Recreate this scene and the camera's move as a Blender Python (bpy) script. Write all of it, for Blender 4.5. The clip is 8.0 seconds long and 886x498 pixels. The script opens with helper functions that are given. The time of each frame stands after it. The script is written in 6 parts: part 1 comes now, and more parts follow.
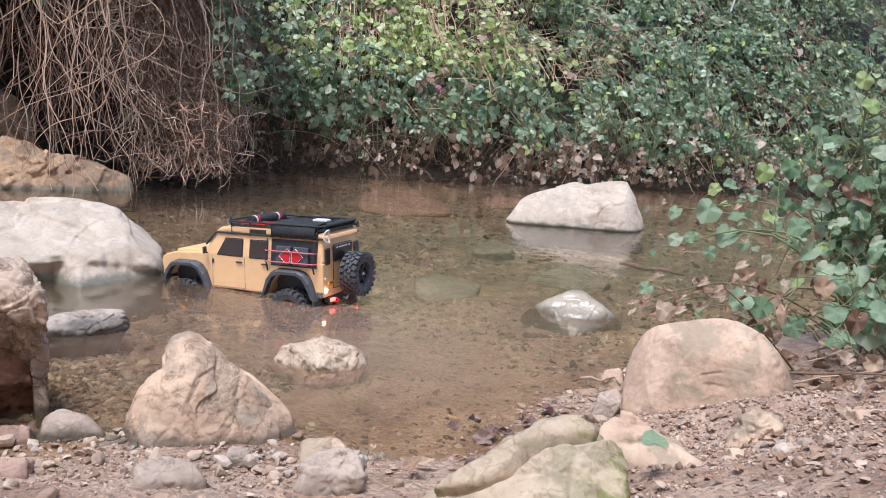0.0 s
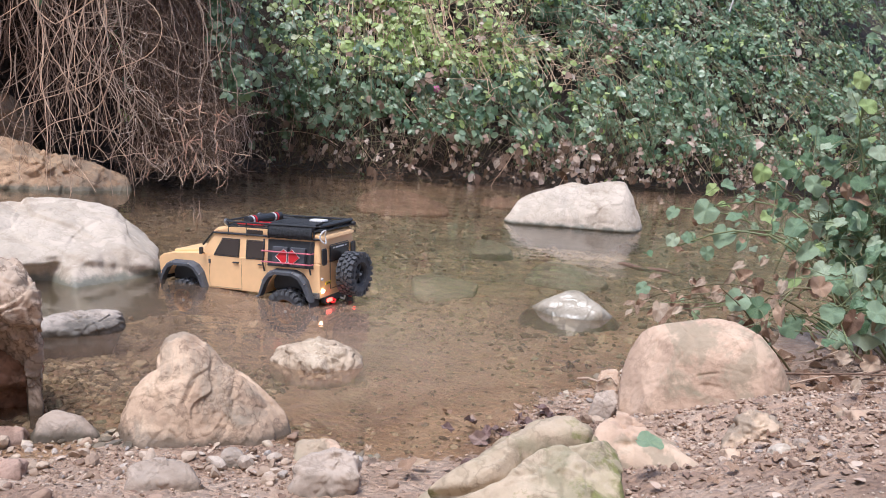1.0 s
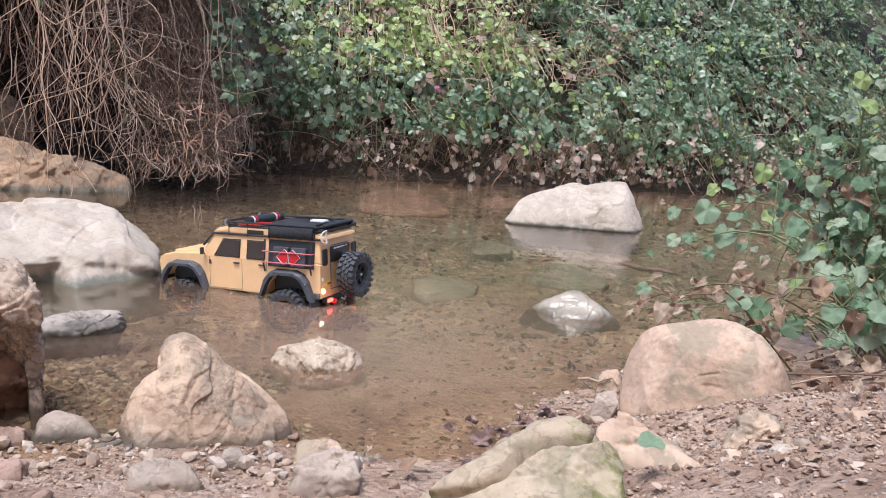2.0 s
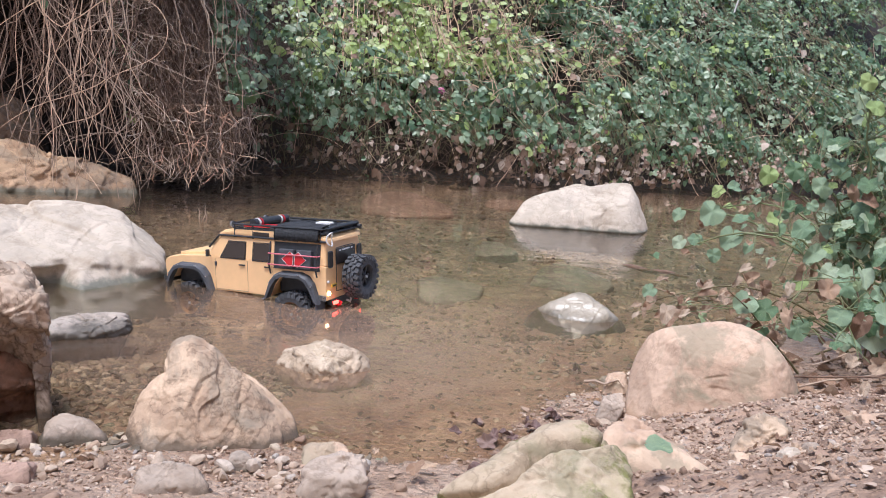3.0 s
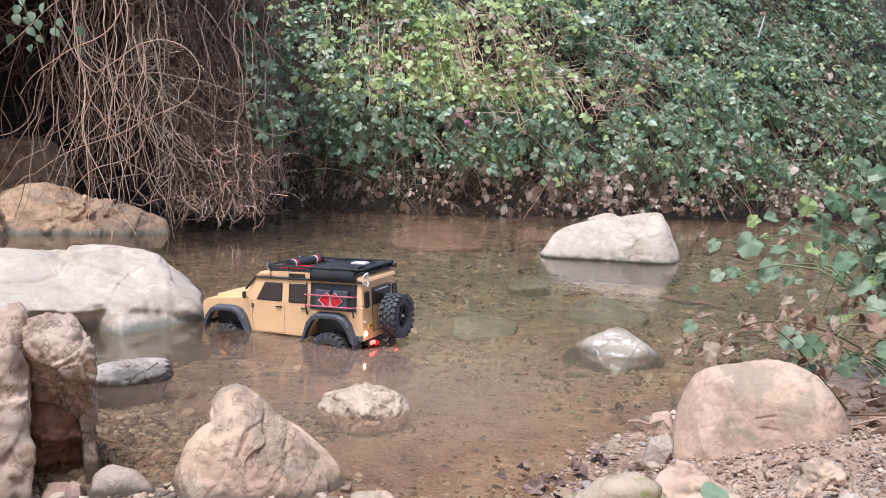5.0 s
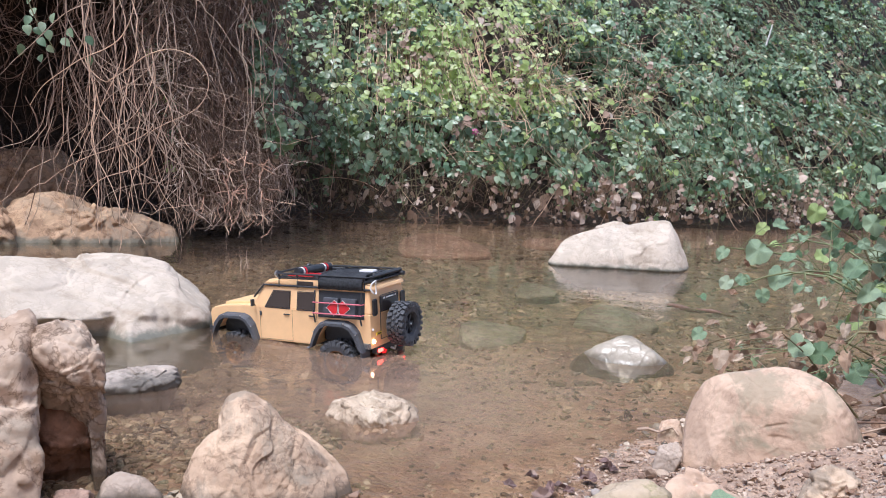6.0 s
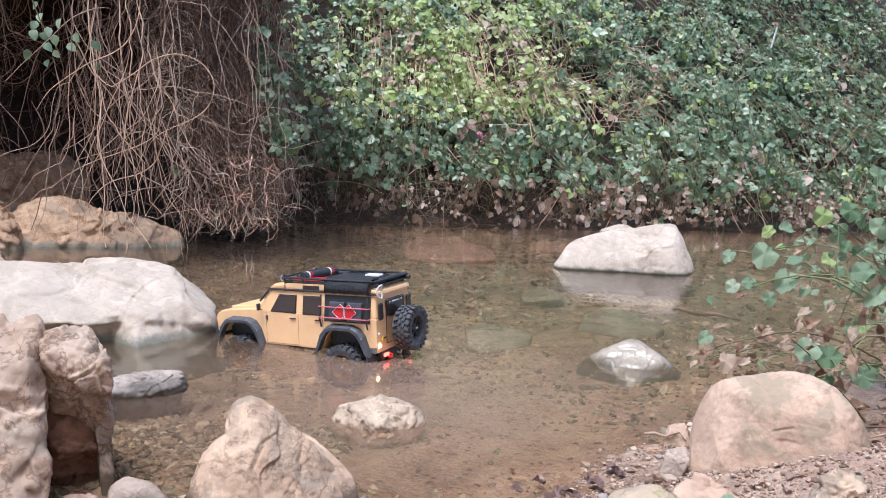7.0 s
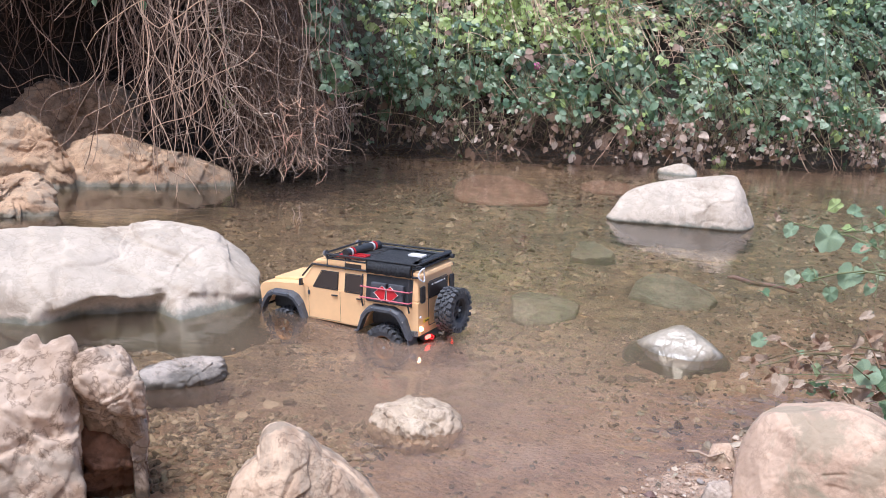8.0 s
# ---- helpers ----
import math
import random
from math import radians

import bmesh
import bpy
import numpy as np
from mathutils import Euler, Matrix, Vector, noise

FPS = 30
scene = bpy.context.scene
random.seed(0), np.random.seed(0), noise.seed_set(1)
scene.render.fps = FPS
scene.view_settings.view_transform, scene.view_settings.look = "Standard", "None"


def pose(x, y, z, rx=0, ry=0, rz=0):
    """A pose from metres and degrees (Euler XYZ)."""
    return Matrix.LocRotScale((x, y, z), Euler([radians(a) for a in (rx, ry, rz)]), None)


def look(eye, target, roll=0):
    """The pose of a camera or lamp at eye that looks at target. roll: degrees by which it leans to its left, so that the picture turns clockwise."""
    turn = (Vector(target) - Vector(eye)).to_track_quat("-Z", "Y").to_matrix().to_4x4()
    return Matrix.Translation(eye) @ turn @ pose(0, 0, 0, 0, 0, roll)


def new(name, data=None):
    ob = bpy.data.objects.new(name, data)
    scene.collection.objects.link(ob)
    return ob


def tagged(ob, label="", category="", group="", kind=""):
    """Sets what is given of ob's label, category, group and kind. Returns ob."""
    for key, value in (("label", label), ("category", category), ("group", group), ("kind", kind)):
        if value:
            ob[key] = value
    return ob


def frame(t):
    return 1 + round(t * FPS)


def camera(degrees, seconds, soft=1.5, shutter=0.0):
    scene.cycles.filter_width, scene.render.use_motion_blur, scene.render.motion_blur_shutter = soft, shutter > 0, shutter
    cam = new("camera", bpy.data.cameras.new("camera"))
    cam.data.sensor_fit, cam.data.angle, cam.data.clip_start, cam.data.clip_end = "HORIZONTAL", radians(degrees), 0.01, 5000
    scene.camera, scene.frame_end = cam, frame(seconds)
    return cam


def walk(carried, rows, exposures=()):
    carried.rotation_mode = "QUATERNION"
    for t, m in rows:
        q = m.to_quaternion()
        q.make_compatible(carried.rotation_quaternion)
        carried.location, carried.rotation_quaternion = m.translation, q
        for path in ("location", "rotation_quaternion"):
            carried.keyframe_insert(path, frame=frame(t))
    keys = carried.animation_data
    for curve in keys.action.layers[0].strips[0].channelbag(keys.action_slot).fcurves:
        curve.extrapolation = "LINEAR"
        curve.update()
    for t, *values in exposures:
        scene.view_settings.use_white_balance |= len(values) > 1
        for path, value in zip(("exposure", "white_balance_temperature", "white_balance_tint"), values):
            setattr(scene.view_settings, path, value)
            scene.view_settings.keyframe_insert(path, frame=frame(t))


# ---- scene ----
cam = camera(55.6, 8.0, soft=0.95)

PATH = [
    (0, (0.084, 0.09, 0.491), (0.007, 2.058, 0.143), 4.7),
    (0.5, (0.089, 0.093, 0.492), (0.014, 2.061, 0.146), 4.7),
    (1, (0.089, 0.093, 0.491), (0.014, 2.061, 0.144), 4.7),
    (1.5, (0.09, 0.094, 0.49), (0.016, 2.062, 0.143), 4.7),
    (3, (0.084, 0.094, 0.493), (-0.001, 2.063, 0.148), 4.6),
    (3.5, (0.083, 0.093, 0.492), (-0.003, 2.062, 0.147), 4.6),
    (4, (0.071, 0.089, 0.496), (-0.036, 2.06, 0.173), 4.0),
    (4.2, (0.065, 0.093, 0.497), (-0.049, 2.065, 0.182), 3.9),
    (4.5, (0.066, 0.095, 0.498), (-0.06, 2.068, 0.192), 3.6),
    (5, (0.057, 0.099, 0.513), (-0.092, 2.074, 0.231), 3.2),
    (6.5, (0.057, 0.099, 0.509), (-0.117, 2.075, 0.249), 3.0),
    (7, (0.054, 0.099, 0.512), (-0.126, 2.074, 0.257), 2.9),
    (7.2, (0.056, 0.106, 0.519), (-0.125, 2.082, 0.266), 3.0),
    (7.4, (0.055, 0.118, 0.538), (-0.148, 2.09, 0.279), 3.1),
    (7.5, (0.055, 0.129, 0.553), (-0.175, 2.095, 0.271), 3.2),
    (7.7, (0.058, 0.143, 0.597), (-0.202, 2.091, 0.227), 3.6),
    (8, (0.057, 0.187, 0.674), (-0.234, 2.106, 0.194), 3.8),
]
walk(cam, [(t, look(eye, target, roll)) for t, eye, target, roll in PATH], exposures=[(0, 0.27, 5700, 13), (3.5, 0.29, 5700, 13), (5, 0.34, 5650, 13), (6.5, 0.36, 5560, 13), (8, 0.40, 5540, 14)])

# ---- light ----
world = bpy.data.worlds.new("sky")
scene.world = world
world.use_nodes = True
wn = world.node_tree
sky = wn.nodes.new("ShaderNodeTexSky")
sky.sky_type = "NISHITA"
sky.sun_disc = False
sky.sun_elevation = radians(70)
sky.sun_rotation = radians(200)
sky.air_density, sky.dust_density, sky.ozone_density = 1.0, 3.0, 1.0
wn.links.new(sky.outputs[0], wn.nodes["Background"].inputs[0])
wn.nodes["Background"].inputs[1].default_value = 0.15

sun_data = bpy.data.lights.new("sun", "SUN")
sun_data.energy, sun_data.angle, sun_data.color = 3.0, radians(20), (1.0, 0.95, 0.88)
sun = new("sun", sun_data)
sun.matrix_world = look((-1.2, 0.7, 6.0), (0.0, 2.5, 0.0))


# ---- materials ----
def material(name):
    m = bpy.data.materials.new(name)
    m.use_nodes = True
    nt = m.node_tree
    return m, nt, nt.nodes["Principled BSDF"]


def node(nt, kind, **values):
    n = nt.nodes.new(kind)
    for key, value in values.items():
        n.inputs[key.replace("_", " ")].default_value = value
    return n


def ramp(nt, source, stops):
    n = nt.nodes.new("ShaderNodeValToRGB")
    while len(n.color_ramp.elements) < len(stops):
        n.color_ramp.elements.new(0.5)
    for e, (at, c) in zip(n.color_ramp.elements, stops):
        e.position, e.color = at, (*c, 1)
    nt.links.new(source, n.inputs[0])
    return n.outputs[0]


def mixed(nt, factor, a, b, mode="MIX"):
    n = nt.nodes.new("ShaderNodeMix")
    n.data_type, n.blend_type = "RGBA", mode
    for slot, v in ((0, factor), (6, a), (7, b)):
        if isinstance(v, (int, float)):
            n.inputs[slot].default_value = v
        elif isinstance(v, tuple):
            n.inputs[slot].default_value = (*v, 1)
        else:
            nt.links.new(v, n.inputs[slot])
    return n.outputs[2]


def math_node(nt, op, a, b=0.0, clamp=False):
    n = nt.nodes.new("ShaderNodeMath")
    n.operation, n.use_clamp = op, clamp
    for slot, v in ((0, a), (1, b)):
        if isinstance(v, (int, float)):
            n.inputs[slot].default_value = v
        else:
            nt.links.new(v, n.inputs[slot])
    return n.outputs[0]


def noise_at(nt, scale, detail=5.0, rough=0.6, coords=None, warp=0.0):
    n = node(nt, "ShaderNodeTexNoise", Scale=scale, Detail=detail, Roughness=rough, Distortion=warp)
    if coords is None:
        coords = nt.nodes.new("ShaderNodeNewGeometry").outputs["Position"]
    nt.links.new(coords, n.inputs["Vector"])
    return n.outputs[0]


def bump(nt, bsdf, height, strength, distance):
    n = node(nt, "ShaderNodeBump", Strength=strength, Distance=distance)
    nt.links.new(height, n.inputs["Height"])
    nt.links.new(n.outputs[0], bsdf.inputs["Normal"])
    return n


def rock_material(name, light, mid, dark, stain, stain_amount=0.5, speckle=0.5, rough=0.85, wet=None, moss=None, cracks=0.5, spec=0.35, blotches=0.75, relief=1.0):
    """Weathered limestone: blotches, pits and veins; wet: (height, colour) of the soaked band at the waterline."""
    m, nt, b = material(name)
    where = nt.nodes.new("ShaderNodeNewGeometry").outputs["Position"]
    big = noise_at(nt, 9, 6, 0.62, where, 0.6)
    fine = noise_at(nt, 55, 5, 0.6, where)
    colour = ramp(nt, big, [(0.32, dark), (0.45, mid), (0.62, light)])
    colour = mixed(nt, speckle, colour, ramp(nt, fine, [(0.3, tuple(0.62 * c for c in mid)), (0.5, mid), (0.72, light)]))
    patch = ramp(nt, noise_at(nt, 5.5, 7, 0.7, where, 1.0), [(0.5, (0, 0, 0)), (0.66, (stain_amount,) * 3)])
    colour = mixed(nt, patch, colour, stain)
    if moss:
        green = ramp(nt, noise_at(nt, 13, 8, 0.72, where, 0.4), [(0.545, (0, 0, 0)), (0.61, (0.8, 0.8, 0.8))])
        colour = mixed(nt, green, colour, moss)
    pits = node(nt, "ShaderNodeTexVoronoi", Scale=110.0)
    nt.links.new(where, pits.inputs["Vector"])
    pit = ramp(nt, pits.outputs["Distance"], [(0.05, (0.35, 0.35, 0.35)), (0.32, (1, 1, 1))])
    colour = mixed(nt, 0.4 * speckle, colour, pit, "MULTIPLY")
    mottle = ramp(nt, noise_at(nt, 24, 5, 0.62, where, 0.3), [(0.42, (0, 0, 0)), (0.46, (cracks,) * 3), (0.5, (0, 0, 0))])
    colour = mixed(nt, mottle, colour, tuple(0.7 * c for c in dark))
    blotch = ramp(nt, noise_at(nt, 4.6, 6, 0.64, where, 0.9), [(0.53, (0, 0, 0)), (0.575, (blotches,) * 3)])
    colour = mixed(nt, blotch, colour, tuple(0.65 * p + 0.35 * q for p, q in zip(stain, mid)))
    bleached = ramp(nt, noise_at(nt, 14, 5, 0.6, where, 0.5), [(0.56, (0, 0, 0)), (0.62, (0.55, 0.55, 0.55))])
    colour = mixed(nt, bleached, colour, tuple(min(1, 1.1 * c) for c in light))
    roughness = rough
    if wet:
        split = nt.nodes.new("ShaderNodeSeparateXYZ")
        nt.links.new(where, split.inputs[0])
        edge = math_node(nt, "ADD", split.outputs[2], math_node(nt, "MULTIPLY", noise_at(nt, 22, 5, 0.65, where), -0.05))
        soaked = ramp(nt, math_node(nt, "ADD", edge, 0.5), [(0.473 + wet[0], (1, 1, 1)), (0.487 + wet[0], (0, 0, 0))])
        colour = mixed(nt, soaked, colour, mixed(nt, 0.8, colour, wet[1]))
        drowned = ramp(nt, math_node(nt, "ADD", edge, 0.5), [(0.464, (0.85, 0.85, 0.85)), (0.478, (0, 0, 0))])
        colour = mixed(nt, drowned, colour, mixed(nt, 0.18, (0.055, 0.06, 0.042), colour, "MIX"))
        rgh = mixed(nt, soaked, (rough,) * 3, (min(rough, 0.5),) * 3)
        nt.links.new(rgh, b.inputs["Roughness"])
    else:
        b.inputs["Roughness"].default_value = roughness
    nt.links.new(colour, b.inputs["Base Color"])
    b.inputs["Specular IOR Level"].default_value = spec
    bent = nt.nodes.new("ShaderNodeVectorMath")
    bent.operation = "ADD"
    swirl = node(nt, "ShaderNodeTexNoise", Scale=14.0, Detail=4.0)
    nt.links.new(where, swirl.inputs["Vector"])
    less = nt.nodes.new("ShaderNodeVectorMath")
    less.operation = "SCALE"
    less.inputs["Scale"].default_value = 0.07
    nt.links.new(swirl.outputs["Color"], less.inputs[0])
    nt.links.new(where, bent.inputs[0])
    nt.links.new(less.outputs[0], bent.inputs[1])
    flakes = node(nt, "ShaderNodeTexVoronoi", Scale=26.0)
    nt.links.new(bent.outputs[0], flakes.inputs["Vector"])
    h = math_node(nt, "ADD", noise_at(nt, 26, 6, 0.6, where), math_node(nt, "MULTIPLY", pits.outputs["Distance"], 0.1))
    h = math_node(nt, "ADD", h, math_node(nt, "MULTIPLY", flakes.outputs["Distance"], 0.55))
    bump(nt, b, h, 0.55 * relief, 0.010)
    return m


def leaf_material(name, stops, rough=0.36, translucent=0.25, clumps=0.0):
    """Leaves that differ from one to the next; light also passes through."""
    m, nt, b = material(name)
    geo = nt.nodes.new("ShaderNodeNewGeometry")
    pick = geo.outputs["Random Per Island"]
    if clumps:
        lump = math_node(nt, "MULTIPLY", math_node(nt, "SUBTRACT", noise_at(nt, 3.2, 4, 0.6, geo.outputs["Position"], 0.5), 0.5), 3.2 * clumps)
        pick = math_node(nt, "ADD", math_node(nt, "ADD", math_node(nt, "MULTIPLY", pick, 1 - clumps), 0.5 * clumps), lump, True)
    colour = ramp(nt, pick, stops)
    blotch = noise_at(nt, 60, 4, 0.6, geo.outputs["Position"])
    colour = mixed(nt, 0.45, colour, ramp(nt, blotch, [(0.3, (0.55, 0.55, 0.5)), (0.6, (1.0, 1.0, 1.0))]), "MULTIPLY")
    nt.links.new(colour, b.inputs["Base Color"])
    b.inputs["Roughness"].default_value = rough
    b.inputs["Specular IOR Level"].default_value = 0.5
    bump(nt, b, noise_at(nt, 140, 3, 0.5, geo.outputs["Position"]), 0.25, 0.004)
    tr = nt.nodes.new("ShaderNodeBsdfTranslucent")
    nt.links.new(mixed(nt, 0.5, colour, (0.30, 0.38, 0.05), "MIX"), tr.inputs[0])
    mx = nt.nodes.new("ShaderNodeMixShader")
    mx.inputs[0].default_value = translucent
    nt.links.new(b.outputs[0], mx.inputs[1])
    nt.links.new(tr.outputs[0], mx.inputs[2])
    nt.links.new(mx.outputs[0], nt.nodes["Material Output"].inputs[0])
    return m


def plain_material(name, colour, rough=0.5, metallic=0.0, grime=0.25, scale=60, bumpy=0.1, spec=0.5):
    m, nt, b = material(name)
    tex = nt.nodes.new("ShaderNodeTexCoord").outputs["Object"]
    dirt = ramp(nt, noise_at(nt, scale, 6, 0.65, tex), [(0.35, tuple((1 - grime) * c for c in colour)), (0.65, colour)])
    nt.links.new(dirt, b.inputs["Base Color"])
    rr = ramp(nt, noise_at(nt, scale * 0.7, 4, 0.6, tex), [(0.3, (rough * 0.8,) * 3), (0.7, (min(1, rough * 1.2),) * 3)])
    nt.links.new(rr, b.inputs["Roughness"])
    b.inputs["Metallic"].default_value = metallic
    b.inputs["Specular IOR Level"].default_value = spec
    bump(nt, b, noise_at(nt, scale * 4, 4, 0.6, tex), bumpy, 0.001)
    return m


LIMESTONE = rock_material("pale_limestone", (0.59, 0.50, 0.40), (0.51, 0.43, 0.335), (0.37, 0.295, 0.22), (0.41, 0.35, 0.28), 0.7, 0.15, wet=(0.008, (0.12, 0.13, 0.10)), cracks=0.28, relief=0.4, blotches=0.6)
TAN_STONE = rock_material("tan_limestone", (0.64, 0.465, 0.335), (0.51, 0.36, 0.255), (0.33, 0.22, 0.15), (0.27, 0.255, 0.175), 0.9, 0.22, cracks=0.28, relief=0.65, blotches=0.7)
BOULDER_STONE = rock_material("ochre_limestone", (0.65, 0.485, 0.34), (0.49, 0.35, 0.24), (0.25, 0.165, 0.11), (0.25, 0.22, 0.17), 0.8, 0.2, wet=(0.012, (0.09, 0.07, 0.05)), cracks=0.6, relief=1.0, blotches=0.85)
MOSSY_STONE = rock_material("mossy_limestone", (0.56, 0.445, 0.32), (0.42, 0.33, 0.225), (0.22, 0.17, 0.105), (0.27, 0.25, 0.155), 0.85, 0.3, moss=(0.17, 0.18, 0.045), cracks=0.4, relief=1.0, blotches=0.85)
JAGGED_STONE = rock_material("jagged_limestone", (0.62, 0.50, 0.37), (0.47, 0.365, 0.26), (0.26, 0.19, 0.125), (0.33, 0.28, 0.19), 0.7, 0.25, cracks=0.4, relief=1.0)
LEDGE_STONE = rock_material("earthy_limestone", (0.57, 0.39, 0.24), (0.43, 0.275, 0.165), (0.22, 0.13, 0.075), (0.36, 0.30, 0.22), 0.4, 0.3, wet=(0.012, (0.15, 0.15, 0.11)), cracks=0.5, relief=1.2)
WET_STONE = rock_material("wet_stone", (0.44, 0.38, 0.295), (0.34, 0.29, 0.215), (0.24, 0.195, 0.135), (0.30, 0.25, 0.18), 0.5, 0.15, rough=0.33, cracks=0.1, spec=0.6, wet=(0.004, (0.15, 0.125, 0.085)), relief=0.2, blotches=0.4)
GREY_STONE = rock_material("grey_stone", (0.50, 0.405, 0.325), (0.39, 0.31, 0.24), (0.23, 0.175, 0.13), (0.31, 0.265, 0.22), 0.5, 0.3, wet=(0.008, (0.08, 0.07, 0.05)), cracks=0.4, relief=0.6)
SLAB_STONE = rock_material("algae_covered_slab", (0.31, 0.30, 0.235), (0.20, 0.20, 0.15), (0.085, 0.085, 0.063), (0.28, 0.235, 0.17), 0.7, 0.3, cracks=0.6, relief=0.8)
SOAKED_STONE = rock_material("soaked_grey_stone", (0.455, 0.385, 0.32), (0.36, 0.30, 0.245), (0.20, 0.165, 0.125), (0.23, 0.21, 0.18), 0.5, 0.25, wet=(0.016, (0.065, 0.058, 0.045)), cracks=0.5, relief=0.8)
# brown-stained stone with the hollow's shade mixed into its colour
SHADED_BROWN_STONE = rock_material("shaded_red_brown_stone", (0.36, 0.19, 0.115), (0.24, 0.12, 0.07), (0.11, 0.055, 0.033), (0.22, 0.15, 0.10), 0.5, cracks=0.4, relief=1.2)
CLAY_PINK = rock_material("pinkish_brown_stone", (0.47, 0.325, 0.25), (0.36, 0.24, 0.18), (0.20, 0.125, 0.09), (0.27, 0.20, 0.16), 0.5, 0.3, cracks=0.4, relief=0.7)
LOBE_STONE = rock_material("grey_ochre_limestone", (0.58, 0.45, 0.34), (0.41, 0.30, 0.215), (0.20, 0.125, 0.075), (0.30, 0.265, 0.21), 0.75, 0.25, wet=(0.012, (0.09, 0.07, 0.05)), cracks=0.7, relief=0.8)


def earth_material():
    m, nt, b = material("stream_earth")
    geo = nt.nodes.new("ShaderNodeNewGeometry")
    where = geo.outputs["Position"]
    mud = ramp(nt, noise_at(nt, 6, 8, 0.65, where, 0.5), [(0.34, (0.27, 0.17, 0.115)), (0.5, (0.45, 0.31, 0.22)), (0.64, (0.60, 0.45, 0.34))])
    grit = node(nt, "ShaderNodeTexVoronoi", Scale=95.0, Randomness=1.0)
    nt.links.new(where, grit.inputs["Vector"])
    bits = ramp(nt, grit.outputs["Color"], [(0.0, (0.62, 0.58, 0.55)), (0.5, (1, 1, 1)), (1.0, (1.25, 1.15, 1.05))])
    colour = mixed(nt, 0.55, mud, bits, "MULTIPLY")
    split = nt.nodes.new("ShaderNodeSeparateXYZ")
    nt.links.new(where, split.inputs[0])
    silt = ramp(nt, noise_at(nt, 3.2, 7, 0.7, where, 0.8), [(0.35, (0.13, 0.105, 0.07)), (0.5, (0.27, 0.21, 0.145)), (0.66, (0.46, 0.36, 0.255))])
    silt = mixed(nt, 0.6, silt, bits, "MULTIPLY")
    cobble = node(nt, "ShaderNodeTexVoronoi", Scale=24.0, Randomness=1.0)
    nt.links.new(where, cobble.inputs["Vector"])
    tones = ramp(nt, cobble.outputs["Color"], [(0.15, (0.45, 0.44, 0.42)), (0.5, (0.95, 0.95, 0.9)), (0.75, (1.25, 1.3, 1.2)), (0.95, (1.9, 1.75, 1.5))])
    silt = mixed(nt, 0.85, silt, tones, "MULTIPLY")
    algae = ramp(nt, noise_at(nt, 2.3, 7, 0.7, where, 1.0), [(0.5, (0, 0, 0)), (0.62, (0.55, 0.55, 0.55))])
    silt = mixed(nt, algae, silt, mixed(nt, 0.5, silt, (0.21, 0.225, 0.15)))
    deep = ramp(nt, math_node(nt, "ADD", split.outputs[2], 0.5), [(0.425, (1, 1, 1)), (0.475, (0, 0, 0))])
    colour = mixed(nt, deep, colour, silt)
    # dark soil of the far bank, deepened to paint in the thicket's shade
    shaded_soil = ramp(nt, noise_at(nt, 18, 7, 0.7, where), [(0.3, (0.022, 0.015, 0.010)), (0.6, (0.05, 0.034, 0.023)), (0.8, (0.085, 0.058, 0.04))])
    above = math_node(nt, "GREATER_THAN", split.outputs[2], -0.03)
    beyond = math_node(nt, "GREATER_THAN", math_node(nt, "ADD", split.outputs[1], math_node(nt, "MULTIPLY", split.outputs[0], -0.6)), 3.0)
    colour = mixed(nt, math_node(nt, "MULTIPLY", above, beyond), colour, shaded_soil)
    spot = nt.nodes.new("ShaderNodeVectorMath")
    spot.operation = "DISTANCE"
    spot.inputs[1].default_value = (-0.1, 1.05, 0.05)
    nt.links.new(where, spot.inputs[0])
    mould = ramp(nt, math_node(nt, "ADD", math_node(nt, "MULTIPLY", spot.outputs["Value"], 0.5), math_node(nt, "MULTIPLY", noise_at(nt, 7, 7, 0.7, where), 0.3)), [(0.50, (0, 0, 0)), (0.60, (0.9, 0.9, 0.9))])
    dry_side = math_node(nt, "GREATER_THAN", split.outputs[2], 0.004)
    moulded = math_node(nt, "MULTIPLY", math_node(nt, "MULTIPLY", mould, dry_side), math_node(nt, "SUBTRACT", 1.0, beyond, True))
    soil = ramp(nt, noise_at(nt, 22, 8, 0.75, where, 0.4), [(0.32, (0.19, 0.125, 0.085)), (0.5, (0.36, 0.245, 0.175)), (0.68, (0.52, 0.38, 0.285))])
    colour = mixed(nt, moulded, colour, soil)
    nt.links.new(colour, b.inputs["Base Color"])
    damp = ramp(nt, math_node(nt, "ADD", math_node(nt, "ADD", split.outputs[2], 0.5), math_node(nt, "MULTIPLY", noise_at(nt, 8, 4, 0.6, where), -0.03)),
                [(0.49, (0.3, 0.3, 0.3)), (0.53, (0.9, 0.9, 0.9))])
    nt.links.new(damp, b.inputs["Roughness"])
    h = math_node(nt, "ADD", noise_at(nt, 45, 8, 0.7, where), math_node(nt, "MULTIPLY", grit.outputs["Distance"], -0.5))
    bump(nt, b, h, 0.9, 0.016)
    return m


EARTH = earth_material()


